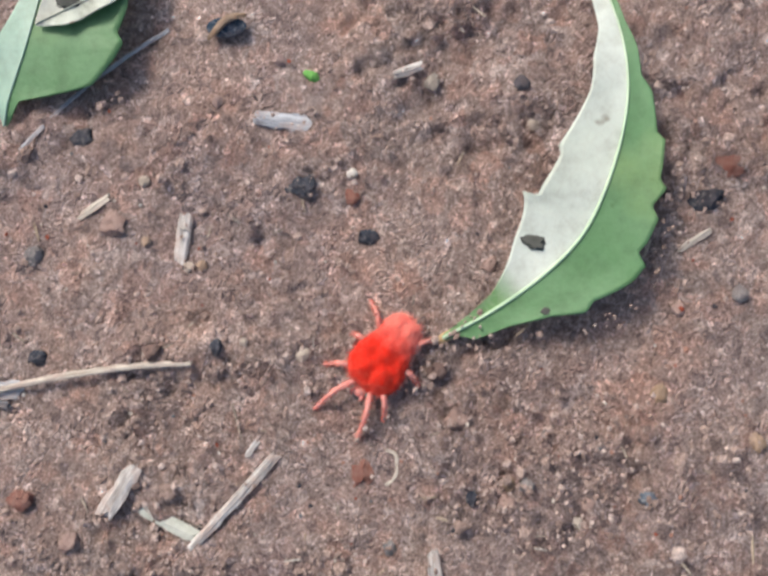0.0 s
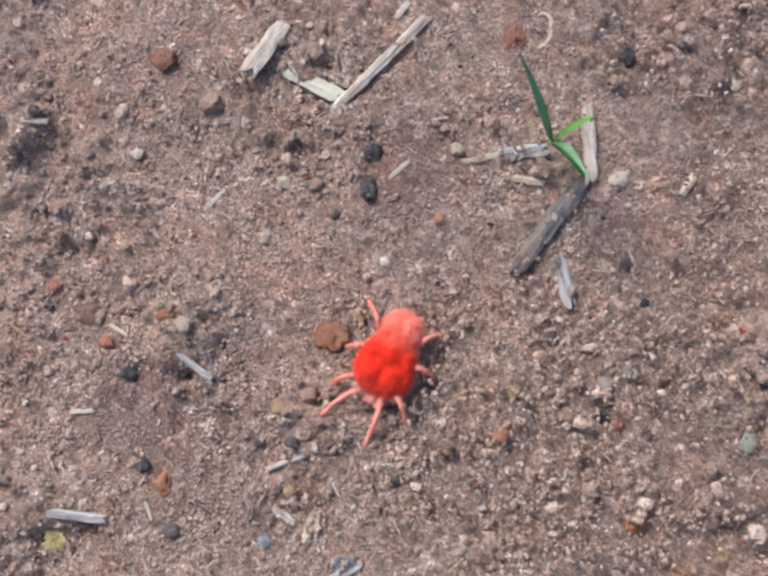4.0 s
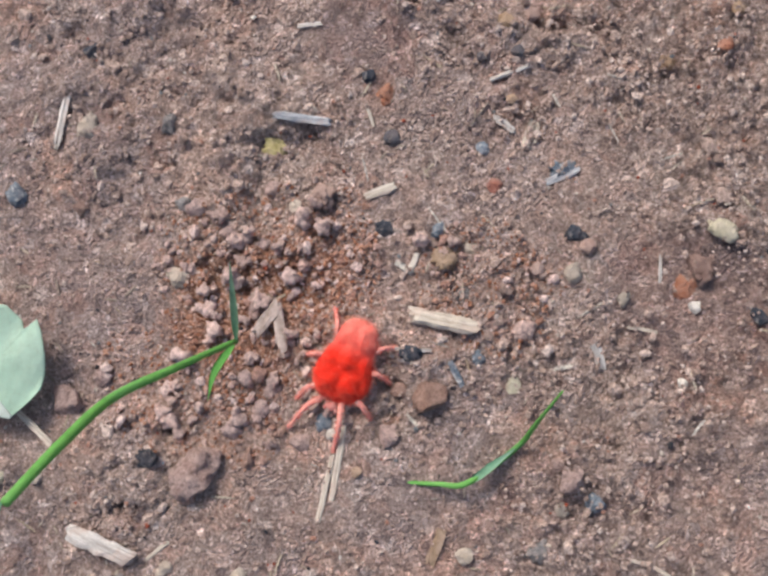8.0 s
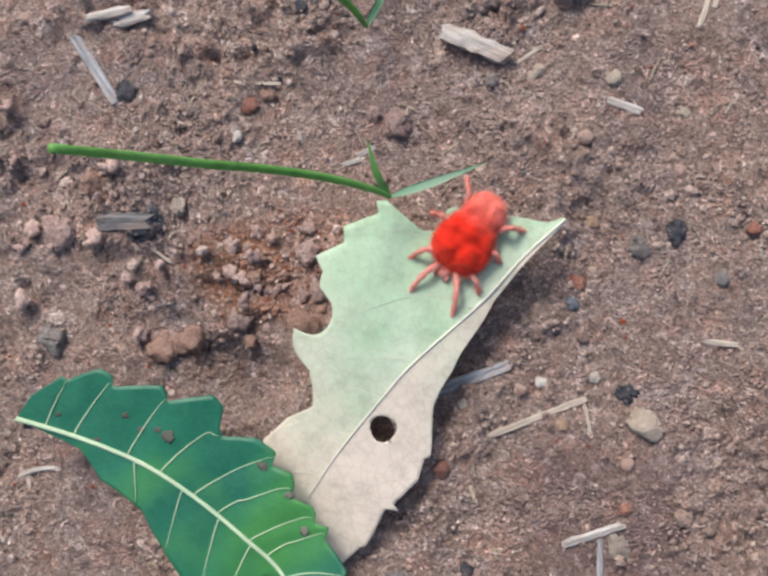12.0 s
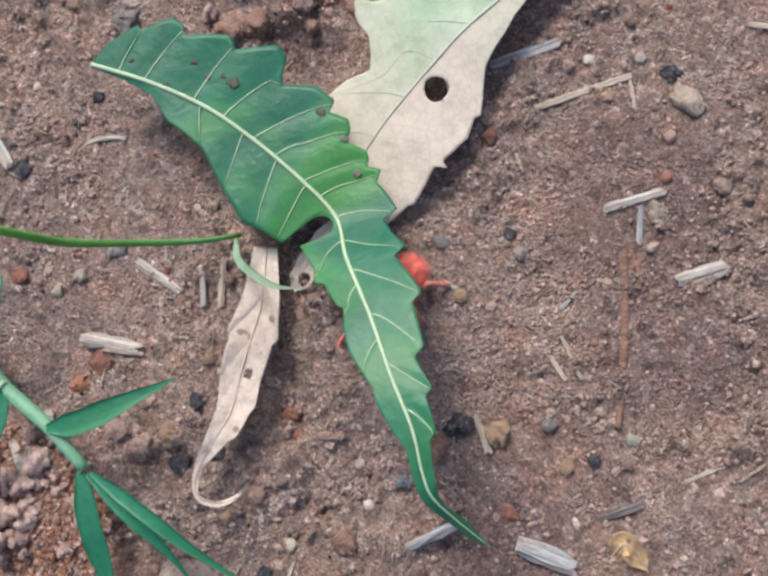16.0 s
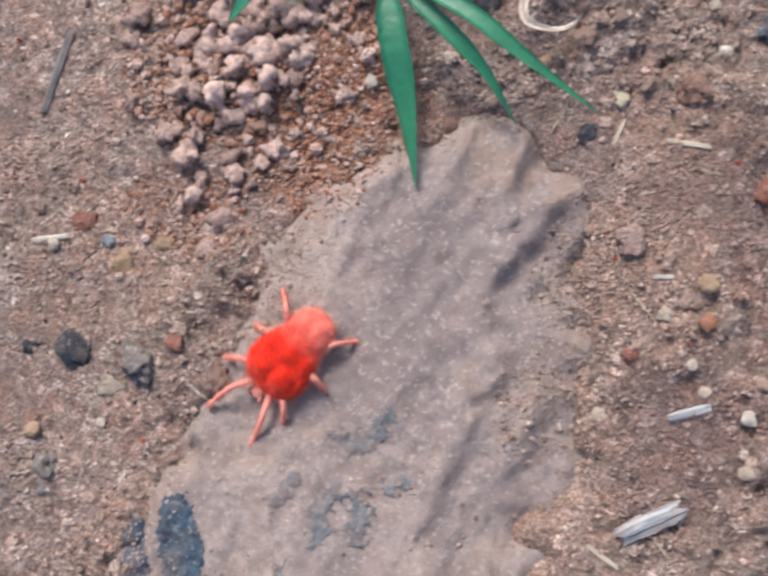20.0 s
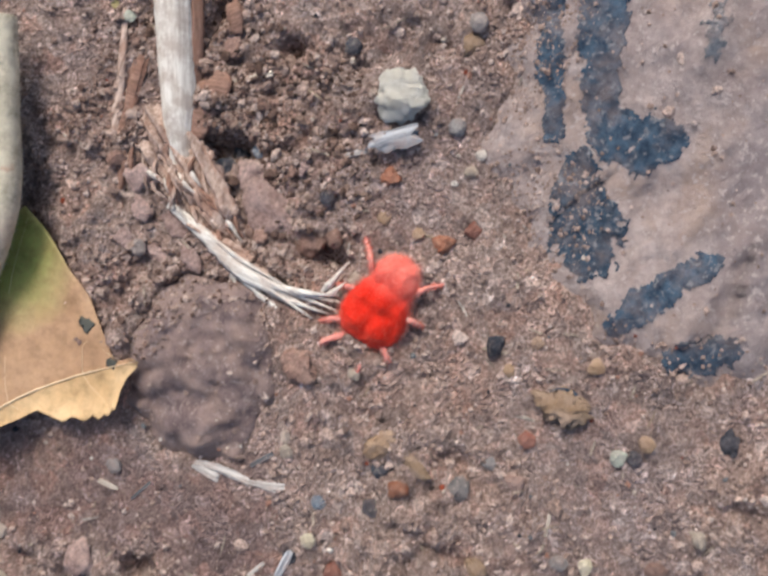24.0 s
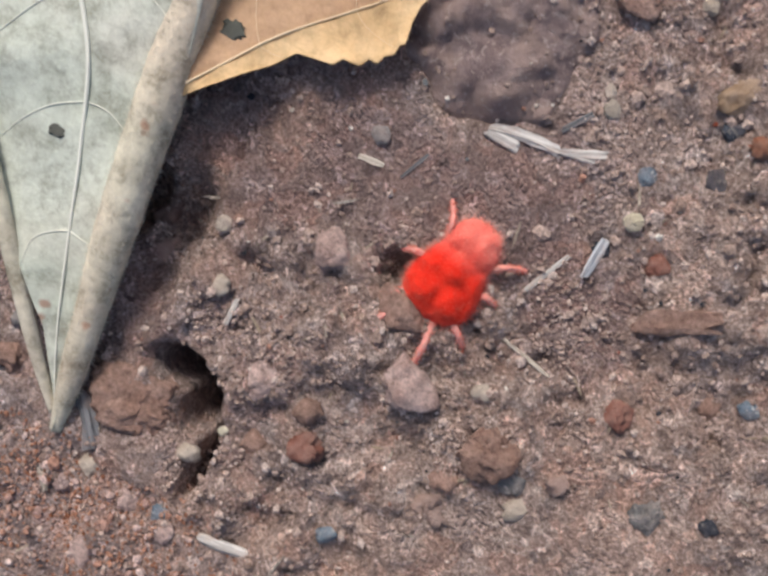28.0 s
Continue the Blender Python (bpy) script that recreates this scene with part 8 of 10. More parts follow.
small_stone(-64.5, -169.0, 1.60, WHITE)
stone("pebble", -121.9, -159.8, 2.47, DARK, "small blackish pebble lying on the soil")
stick("straw", -104.2, -205.6, -102.9, -211.6, 0.92, STRAW, "bundle of dry brown plant fibres")
stick("straw", -106.7, -207.1, -105.2, -211.8, 0.72, BLEACHED, "bundle of dry brown plant fibres")
stick("twig", -115.5, -208.6, -109.3, -210.8, 1.22, BLEACHED, "short pale twig on the soil", category='twig')
stick("wood_chip", -119.7, -220.1, -112.2, -219.6, 1.64, BLEACHED, "bleached wood chip lying on the soil", thick=0.8)
stick("wood_chip", -140.7, -196.4, -137.3, -199.6, 1.74, BLEACHED, "bleached wood chip lying on the soil")
stick("root", -53.9, -186.1, -53.0, -190.8, 0.61, GREYWOOD, "thin brown root in the soil", category='root')
stick("root", -54.7, -192.4, -50.5, -213.2, 0.79, BARK, "long thin brown root half buried", category='root', bend=0.02)
stick("wood_chip", -47.3, -194.2, -42.4, -191.2, 1.64, BLEACHED, "bleached wood chip lying on the soil")
stick("straw_chip", -67.2, -216.7, -64.8, -220.5, 0.92, STRAW, "tan straw chip on the soil")
stick("straw", -59.7, -204.5, -56.0, -209.0, 0.41, STRAW, "thin dry straw lying on the soil")
stick("wood_chip", -85.4, -224.0, -82.8, -223.4, 1.02, PINK, "pinkish chip of wood on the soil")
stick("straw", -60.6, -201.6, -59.2, -198.7, 0.51, GREYWOOD, "thin dry straw lying on the soil")
stick("straw", -41.2, -217.7, -37.5, -214.7, 0.51, STRAW, "thin dry straw lying on the soil")
stick("sliver", -75.2, -201.3, -73.5, -201.9, 0.72, WHITE, "small white sliver on the soil")
stone("pebble", -118.7, -207.5, 2.80, WHITE, "rough white pebble half sunk in the soil")
stone("pebble", -122.7, -212.3, 2.43, PALE, "small pale beige pebble lying on the soil")
stone("pebble", -130.9, -214.6, 2.68, RED, "rough red-brown pebble half sunk in the soil")
stone("pebble", -116.5, -222.5, 4.01, RED, "rough red-brown pebble half sunk in the soil")
stone("pebble", -118.7, -226.3, 3.41, ORANGE, "rough orange-red pebble half sunk in the soil")
stone("pebble", -73.7, -226.7, 3.28, BLUE, "rough blue-grey pebble half sunk in the soil")
stone("pebble", -68.8, -218.2, 3.65, DARK, "rough blackish pebble half sunk in the soil")
small_stone(-48.4, -214.6, 2.07, MINT)
small_stone(-72.8, -202.6, 1.95, TAN)
stone("pebble", -102.3, -224.2, 3.41, DARK, "rough blackish pebble half sunk in the soil")
stone("pebble", -102.6, -232.6, 3.41, DARK, "rough blackish pebble half sunk in the soil")
stone("pebble", -90.1, -222.6, 2.68, RED, "rough red-brown pebble half sunk in the soil")
stone("pebble", -88.7, -225.5, 3.41, RED, "rough red-brown pebble half sunk in the soil")
small_stone(-92.1, -209.8, 1.95, PINK)
stone("pebble", -102.6, -218.4, 2.43, TAN, "small tan pebble lying on the soil")
small_stone(-55.2, -219.7, 2.07, TAN)
small_stone(-68.8, -193.4, 1.82, DARK)
small_stone(-66.8, -195.6, 2.07, GREY)
stone("pebble", -125.3, -215.2, 2.19, PALE, "small pale beige pebble lying on the soil")
small_stone(-121.3, -231.3, 2.07, PALE)
stone("pebble", -127.9, -187.9, 2.19, DARK, "small blackish pebble lying on the soil")
stone("pebble", -93.1, -230.0, 2.31, PINK, "small pinkish brown pebble lying on the soil")
stone("pebble", -91.3, -233.5, 3.04, PINK, "rough pinkish brown pebble half sunk in the soil")
small_stone(-52.4, -214.2, 1.46, PINK)
small_stone(-52.4, -218.0, 1.82, DARK)
small_stone(-79.9, -226.2, 1.46, PALE)
small_stone(-51.7, -182.0, 1.58, RED)
stone("pebble", -108.1, -231.6, 4.01, CLOD, "rough pale pinkish pebble half sunk in the soil")
stick("wood_chip", -71.2, -234.0, -65.7, -229.5, 1.27, GREYWOOD, "flat grey-white wood chip on the soil", thick=0.8)
stick("wood_chip", -57.9, -230.5, -51.8, -231.0, 2.32, GREYWOOD, "flat blue-grey sliver of wood", thick=1.0)
stick("straw", -85.3, -244.5, -84.9, -240.3, 0.42, STRAW, "thin dry straw lying on the soil")
stick("twig", -50.0, -224.7, -45.5, -221.7, 0.88, CHAR, "thin dark twig on the soil", category='twig')
stick("straw", -80.3, -241.5, -76.0, -240.9, 0.53, STRAW, "thin dry straw lying on the soil")
stick("straw", -44.4, -242.0, -42.4, -238.1, 0.48, STRAW, "thin dry straw lying on the soil")
stone("pebble", -85.8, -238.3, 2.39, CREAM, "small cream pebble lying on the soil")
stone("pebble", -97.8, -229.7, 2.64, DARK, "rough blackish pebble half sunk in the soil")
stone("pebble", -60.2, -227.2, 2.26, RED, "small red-brown pebble lying on the soil")
stone("pebble", -64.0, -217.9, 5.34, TAN, "rough tan pebble half sunk in the soil")
stone("pebble", -58.4, -215.4, 2.51, GREY, "small grey pebble lying on the soil")
small_stone(-77.5, -230.7, 1.51, WHITE)
stone("pebble", -105.0, -229.2, 3.14, TAN, "rough tan pebble half sunk in the soil")
stone("pebble", -76.9, -196.4, 2.51, GREY, "small grey pebble lying on the soil")
small_stone(-68.1, -238.7, 2.14, RED)
stone("pebble", -58.8, -238.8, 3.52, GREY, "rough grey pebble half sunk in the soil")
small_stone(-54.6, -246.1, 2.14, MINT)
stone("pebble", -68.8, -243.2, 5.03, RED, "rough red-brown pebble half sunk in the soil")
stone("pebble", -102.1, -246.4, 2.76, BROWN, "rough dark brown pebble half sunk in the soil")
stone("pebble", -88.0, -242.7, 2.51, DARK, "small blackish pebble lying on the soil")
small_stone(-94.6, -237.2, 1.89, TAN)
leaf("curled_scrap", [(-47.8, -228.6, 1.5), (-46.9, -226.5, 3.0), (-44.2, -228.2, 2.0), (-42.5, -230.2, 1.0)], [(0.000, 0.49), (0.289, 1.59), (0.578, 0.98), (0.795, 0.12)], [(0.000, 0.49), (0.289, 1.34), (0.578, 1.59), (0.795, 0.12)], YELLOW_LEAF, YELLOW_LEAF, "curled tan scrap of dead leaf", cup=0.5, rib_wide=0.2, vein=DRY_LEAF)
stick("sliver", -71.1, -268.1, -68.2, -266.1, 0.88, GREYWOOD, "small grey splinter of wood")
stick("fibre", -64.7, -248.0, -62.1, -252.8, 0.58, STRAW, "thin grey root fibre")
stick("sliver", -77.1, -255.2, -75.3, -254.6, 0.54, BLEACHED, "thin white dry sliver of straw")
stick("straw", -61.1, -206.5, -58.0, -209.5, 0.49, STRAW, "thin dry straw lying on the soil")
stick("wood_chip", -133.0, -240.1, -131.3, -237.1, 1.46, BLEACHED, "pale flat chip of wood")
stick("fragment", -124.5, -236.4, -121.2, -240.5, 1.74, WHITE, "pale elongated chalky fragment", category='stone')
stick("wood_chip", -116.5, -220.9, -111.6, -220.2, 1.07, FLAKE, "bleached wood chip lying on the soil", thick=0.6)
stone("pebble", -76.7, -263.3, 2.21, RED, "small red-brown pebble lying on the soil")
small_stone(-64.0, -265.7, 1.74, WHITE)
small_stone(-63.9, -262.1, 1.51, PINK)
small_stone(-68.7, -264.6, 1.39, PALE)
small_stone(-77.8, -270.3, 1.74, PALE)
small_stone(-64.9, -254.2, 1.74, GREY)
small_stone(-75.0, -258.4, 1.74, PALE)
stone("pebble", -122.5, -277.8, 2.79, RED, "rough red-brown pebble half sunk in the soil")
stone("pebble", -116.8, -280.2, 4.06, BROWN, "rough dark brown pebble half sunk in the soil", long=0.8, turn=17)
stone("pebble", -127.7, -268.4, 2.32, TAN, "small tan pebble lying on the soil")
small_stone(-111.7, -244.4, 1.74, WHITE)
stone("pebble", -55.5, -269.4, 2.90, RED, "rough red-brown pebble half sunk in the soil")
small_stone(-72.1, -254.2, 2.09, TAN)
small_stone(-62.4, -254.0, 1.97, BLUE)
small_stone(-96.0, -227.5, 1.74, TAN)
small_stone(-62.7, -271.0, 1.74, PALE)
stone("pebble", -126.1, -281.2, 5.22, GREY, "rough grey pebble half sunk in the soil")
small_stone(-71.0, -258.0, 1.97, ORANGE)
stone("pebble", -63.5, -257.9, 2.55, TAN, "small tan pebble lying on the soil")
stone("pebble", -62.2, -260.4, 2.90, GREY, "rough grey pebble half sunk in the soil")
stone("pebble", -131.4, -271.5, 3.48, TAN, "rough tan pebble half sunk in the soil")
stone("soil_clod", -129.4, -238.2, 3.48, CLOD, "crumbly pinkish-brown clod of dried soil", flat=0.7, category='soil clod', bumps=0.5, fine=0.34, level=3, facets=2, group='clods of soil')
stone("soil_clod", -123.0, -233.5, 3.48, CLOD, "crumbly pinkish-brown clod of dried soil", flat=0.7, category='soil clod', bumps=0.5, fine=0.34, level=3, facets=2, group='clods of soil')
stone("soil_clod", -122.3, -263.6, 3.48, CLOD, "crumbly pinkish-brown clod of dried soil", flat=0.7, category='soil clod', bumps=0.5, fine=0.34, level=3, facets=2, group='clods of soil')
stone("soil_clod", -112.0, -230.4, 3.19, CLOD, "crumbly pinkish-brown clod of dried soil", flat=0.7, category='soil clod', bumps=0.5, fine=0.34, level=3, facets=2, group='clods of soil')
stone("soil_clod", -70.9, -222.1, 3.48, CLOD_RED, "crumbly reddish clod of dried soil", flat=0.7, category='soil clod', bumps=0.5, fine=0.34, level=3, facets=2, group='clods of soil')
stone("soil_clod", -79.1, -235.6, 4.06, CLOD_RED, "crumbly reddish clod of dried soil", flat=0.7, category='soil clod', bumps=0.5, fine=0.34, level=3, facets=2, group='clods of soil')
stone("soil_clod", -80.5, -252.2, 3.48, CLOD, "crumbly pinkish-brown clod of dried soil", flat=0.7, category='soil clod', bumps=0.5, fine=0.34, level=3, facets=2, group='clods of soil')
clumps([(-131.0, -239.5, 3.0), (-126.5, -242.5, 3.2), (-123.0, -246.5, 2.6), (-127.5, -250.5, 3.6), (-120.5, -239.0, 2.6), (-124.0, -258.0, 3.6)], 8, 90, 1.9, 4.8)
heap(-124.7, -244.9, 15, 14, 1350, 0.56, HEAP, "heap of loose pinkish soil crumbs")
heap(-113.4, -247.0, 8, 12, 1100, 0.28, HEAP, "fine red soil crumbs beside the heap")
heap(-125.5, -264.2, 7, 6, 300, 0.4, HEAP, "scatter of loose soil crumbs")
stick("twig", -146.5, -258.5, -146.6, -248.9, 1.14, CHAR, "dark thin twig fragment", category='twig')
stick("wood_chip", -72.1, -280.6, -67.9, -276.4, 1.91, GREYWOOD, "greenish-grey flat chip of wood", thick=0.8)
stick("straw", -74.8, -283.2, -71.4, -284.2, 0.44, STRAW, "thin dry straw lying on the soil")
stick("sliver", -142.1, -272.6, -138.7, -271.0, 0.61, BLEACHED, "pale dry sliver on the soil")
stone("pebble", -133.8, -282.7, 5.70, DARK, "rough blackish pebble half sunk in the soil")
stone("pebble", -128.3, -285.0, 3.11, PALE, "rough pale beige pebble half sunk in the soil", long=1.2, turn=19)
stone("pebble", -137.5, -268.8, 3.21, RED, "rough red-brown pebble half sunk in the soil")
small_stone(-134.1, -270.0, 1.76, BLUE)
stone("pebble", -132.6, -295.8, 3.63, GREY, "rough grey pebble half sunk in the soil")
small_stone(-127.9, -288.9, 1.24, WHITE)
small_stone(-71.0, -262.5, 1.24, WHITE)
small_stone(-135.0, -292.5, 2.07, TAN)
stone("pebble", -130.2, -247.0, 3.89, CLOD, "rough pale pinkish pebble half sunk in the soil")
stone("pebble", -156.2, -285.7, 5.80, PALE, "rough pale beige pebble half sunk in the soil", long=1.1, turn=22)
stone("pebble", -148.7, -281.2, 2.52, GREY, "small grey pebble lying on the soil")
small_stone(-145.6, -279.2, 1.82, PALE)
stone("soil_clod", -147.1, -285.4, 5.04, CLOD_RED, "crumbly reddish clod of dried soil", flat=0.7, category='soil clod', bumps=0.5, fine=0.34, level=3, facets=2, group='clods of soil')
stone("pebble", -139.2, -284.1, 2.32, DARK, "small blackish pebble lying on the soil")
stone("pebble", -143.6, -302.0, 3.53, BROWN, "rough dark brown pebble half sunk in the soil", long=1.4, turn=107)
stone("pebble", -139.5, -303.2, 3.03, TAN, "rough tan pebble half sunk in the soil", long=1.3, turn=92)
stone("pebble", -148.9, -300.4, 2.52, MINT, "small pale greenish pebble lying on the soil", long=1.3, turn=22)
stone("pebble", -152.6, -294.1, 3.03, GREY, "rough grey pebble half sunk in the soil")
small_stone(-143.0, -289.5, 2.02, MINT)
stone("pebble", -156.1, -290.8, 2.32, DARK, "small blackish pebble lying on the soil")
stone("pebble", -144.5, -309.4, 2.32, TAN, "small tan pebble lying on the soil")
small_stone(-123.9, -305.7, 2.02, GREY)
small_stone(-135.0, -312.9, 2.02, DARK)
stone("pebble", -125.5, -318.8, 2.32, BLUE, "small blue-grey pebble lying on the soil")
small_stone(-118.0, -317.5, 1.31, WHITE)
stone("pebble", -125.5, -323.3, 2.22, ORANGE, "small orange-red pebble lying on the soil")
small_stone(-78.7, -289.1, 1.31, WHITE, long=0.6, turn=22)
small_stone(-97.3, -308.9, 2.02, MINT)
small_stone(-139.8, -272.2, 1.51, PALE)
stone("pebble", -162.8, -287.5, 3.53, GREY, "rough grey pebble half sunk in the soil")
stone("soil_clod", -122.9, -267.2, 2.82, CLOD, "crumbly pinkish-brown clod of dried soil", flat=0.7, category='soil clod', bumps=0.5, fine=0.34, level=3, facets=2, group='clods of soil')
stone("pebble", -142.5, -330.7, 3.53, DARK, "rough blackish pebble half sunk in the soil")
stone("cream_stone", -127.7, -315.8, 5.3, CHALK, "knobbly cream-white stone on the soil", "pebble", long=1.1, turn=-20, flat=0.6, level=3, bumps=0.5, fine=0.25, facets=3)
stone("pebble", -100.1, -319.4, 3.90, RED, "rough red-brown pebble half sunk in the soil")
small_stone(-130.8, -328.4, 1.56, DARK)
stone("pebble", -124.4, -327.7, 2.17, TAN, "small tan pebble lying on the soil")
small_stone(-139.9, -327.1, 1.73, BLUE)
stone("pebble", -123.5, -307.8, 2.60, TAN, "rough tan pebble half sunk in the soil")
stone("pebble", -117.4, -327.4, 3.04, ORANGE, "rough orange-red pebble half sunk in the soil")
small_stone(-134.5, -314.2, 1.30, PALE, long=0.5, turn=25)
stone("pebble", -131.5, -298.1, 2.17, GREY, "small grey pebble lying on the soil")
small_stone(-120.4, -327.7, 1.47, TAN)
small_stone(-158.6, -320.0, 1.56, MINT)
stone("pebble", -160.8, -319.5, 2.17, MOSSY, "yellow-green tuft of moss on the soil", flat=0.6)
stick("straw", -144.9, -321.4, -141.7, -319.0, 0.58, STRAW, "thin dry straw lying on the soil")
stick("wood_chip", -125.1, -337.3, -124.5, -334.8, 1.24, PALE, "pale chip of wood")
stick("straw", -97.3, -314.6, -96.7, -311.3, 0.51, BLEACHED, "thin dry straw lying on the soil")
stick("sliver", -130.5, -323.4, -129.0, -322.2, 0.66, BLEACHED, "pale dry sliver on the soil")
stone("soil_clod", -148.8, -338.2, 2.29, CLOD, "crumbling flake of pinkish bark and soil", long=1.7, turn=-35, flat=0.5, category='soil clod', bumps=0.5, fine=0.34, level=3, facets=2, group='clods of soil')
stone("soil_clod", -145.0, -338.2, 2.55, CLOD, "crumbling flake of pinkish bark and soil", long=1.7, turn=-15, flat=0.5, category='soil clod', bumps=0.5, fine=0.34, level=3, facets=2, group='clods of soil')
stone("soil_clod", -141.2, -337.6, 2.15, CLOD, "crumbling flake of pinkish bark and soil", long=1.7, turn=-25, flat=0.5, category='soil clod', bumps=0.5, fine=0.34, level=3, facets=2, group='clods of soil')
stone("soil_clod", -145.2, -341.9, 2.69, CLOD, "crumbling flake of pinkish bark and soil", long=1.7, turn=-5, flat=0.5, category='soil clod', bumps=0.5, fine=0.34, level=3, facets=2, group='clods of soil')
stone("soil_clod", -141.5, -341.0, 2.42, CLOD, "crumbling flake of pinkish bark and soil", long=1.7, turn=-20, flat=0.5, category='soil clod', bumps=0.5, fine=0.34, level=3, facets=2, group='clods of soil')
stone("soil_clod", -138.4, -339.0, 1.88, CLOD, "crumbling flake of pinkish bark and soil", long=1.7, turn=-35, flat=0.5, category='soil clod', bumps=0.5, fine=0.34, level=3, facets=2, group='clods of soil')
stone("soil_clod", -149.3, -341.9, 2.15, CLOD, "crumbling flake of pinkish bark and soil", long=1.7, turn=-25, flat=0.5, category='soil clod', bumps=0.5, fine=0.34, level=3, facets=2, group='clods of soil')
stone("soil_clod", -135.9, -340.5, 2.15, CLOD, "crumbling flake of pinkish bark and soil", long=1.7, turn=5, flat=0.5, category='soil clod', bumps=0.5, fine=0.34, level=3, facets=2, group='clods of soil')
stone("soil_clod", -142.1, -344.4, 2.15, CLOD, "crumbling flake of pinkish bark and soil", long=1.7, turn=-5, flat=0.5, category='soil clod', bumps=0.5, fine=0.34, level=3, facets=2, group='clods of soil')
heap(-153.3, -309.5, 5, 7, 150, 0.34, BARK_CRUMB, "crumbs of brown soil and bark by the stick")
heap(-150.0, -316.2, 5, 7, 150, 0.34, BARK_CRUMB, "crumbs of brown soil and bark by the stick")
heap(-148.1, -321.4, 5, 7, 150, 0.34, BARK_CRUMB, "crumbs of brown soil and bark by the stick")
heap(-146.8, -317.8, 5, 7, 150, 0.34, BARK_CRUMB, "crumbs of brown soil and bark by the stick")
heap(-158.2, -321.8, 5, 7, 150, 0.34, BARK_CRUMB, "crumbs of brown soil and bark by the stick")
heap(-156.1, -328.1, 5, 7, 150, 0.34, BARK_CRUMB, "crumbs of brown soil and bark by the stick")
heap(-143.4, -325.3, 5, 7, 150, 0.34, BARK_CRUMB, "crumbs of brown soil and bark by the stick")
heap(-141.0, -321.2, 5, 7, 150, 0.34, BARK_CRUMB, "crumbs of brown soil and bark by the stick")
stone("soil_clod", -131.3, -333.4, 4.77, CLOD_RED, "crumbly reddish clod of dried soil", flat=0.7, category='soil clod', bumps=0.5, fine=0.34, level=3, facets=2, group='clods of soil')
heap(-141.8, -331.1, 7, 5.6, 260, 0.42, BARK_CRUMB, "crumbs of brown soil and bark by the stick")
heap(-136.3, -337.1, 8, 6.4, 260, 0.42, BARK_CRUMB, "crumbs of brown soil and bark by the stick")
heap(-146.8, -323.8, 5, 4, 260, 0.42, BARK_CRUMB, "crumbs of brown soil and bark by the stick")
heap(-131.3, -336.6, 6, 4.8, 260, 0.42, BARK_CRUMB, "crumbs of brown soil and bark by the stick")
heap(-155.6, -331.0, 5, 4, 260, 0.42, BARK_CRUMB, "crumbs of brown soil and bark by the stick")
heap(-145.4, -345.9, 8, 6.4, 260, 0.42, BARK_CRUMB, "crumbs of brown soil and bark by the stick")
stick("straw", -131.6, -361.1, -125.5, -360.3, 1.01, BLEACHED, "thin pale dry straw", bend=0.05)
stick("straw", -124.9, -360.1, -121.8, -358.8, 0.69, BLEACHED, "thin pale dry straw")
stick("straw", -122.0, -372.4, -120.1, -368.0, 0.46, BLEACHED, "thin dry straw lying on the soil")
stick("twig", -126.0, -358.4, -124.5, -356.2, 0.60, CHAR, "tiny dark twig on the soil", category='twig')
stick("straw_chip", -110.9, -349.2, -108.5, -350.2, 1.19, TAN, "tan straw chip on the soil")
stick("straw", -94.7, -350.1, -95.4, -347.4, 0.41, STRAW, "thin dry straw lying on the soil")
stick("wood_chip", -128.3, -321.1, -125.1, -318.5, 1.83, GREYWOOD, "flat grey wood flake", thick=0.7)
stick("straw", -121.6, -377.4, -116.4, -378.5, 0.37, STRAW, "thin dry straw lying on the soil")
stick("twig", -136.9, -368.6, -135.7, -365.9, 0.49, CHAR, "tiny dark twig on the soil", category='twig')
stone("pebble", -114.1, -349.6, 3.60, TAN, "rough tan pebble half sunk in the soil")
small_stone(-113.1, -352.1, 1.96, DARK)
stone("pebble", -110.5, -352.4, 2.40, ORANGE, "small orange-red pebble lying on the soil")
small_stone(-112.2, -356.3, 2.07, DARK)
small_stone(-117.6, -358.6, 1.96, BLUE)
stone("pebble", -103.1, -346.1, 2.18, GREY, "small grey pebble lying on the soil")
small_stone(-91.8, -339.3, 1.96, MINT)
small_stone(-90.5, -338.5, 1.75, DARK)
small_stone(-90.1, -336.8, 1.85, TAN)
stone("pebble", -115.2, -324.9, 2.18, RED, "small red-brown pebble lying on the soil")
small_stone(-118.1, -319.6, 1.42, PALE)
stone("pebble", -82.9, -333.2, 3.27, DARK, "rough blackish pebble half sunk in the soil")
small_stone(-98.1, -331.9, 1.96, TAN)
stone("pebble", -96.6, -361.3, 3.16, TAN, "rough tan pebble half sunk in the soil")
stone("pebble", -99.5, -356.7, 2.73, TAN, "rough tan pebble half sunk in the soil")
stone("pebble", -91.0, -355.0, 2.51, PALE, "small pale beige pebble lying on the soil")
small_stone(-92.2, -352.2, 1.85, GREY)
small_stone(-116.8, -362.8, 1.85, CREAM)
stone("pebble", -112.9, -365.0, 2.51, RED, "small red-brown pebble lying on the soil")
small_stone(-89.6, -351.4, 1.96, CREAM)
stone("pebble", -123.0, -355.0, 2.18, PALE, "small pale beige pebble lying on the soil", long=0.7, turn=26)
small_stone(-124.0, -353.6, 1.64, PALE, long=0.7, turn=26)
stone("pebble", -94.9, -365.0, 2.18, BLUE, "small blue-grey pebble lying on the soil")
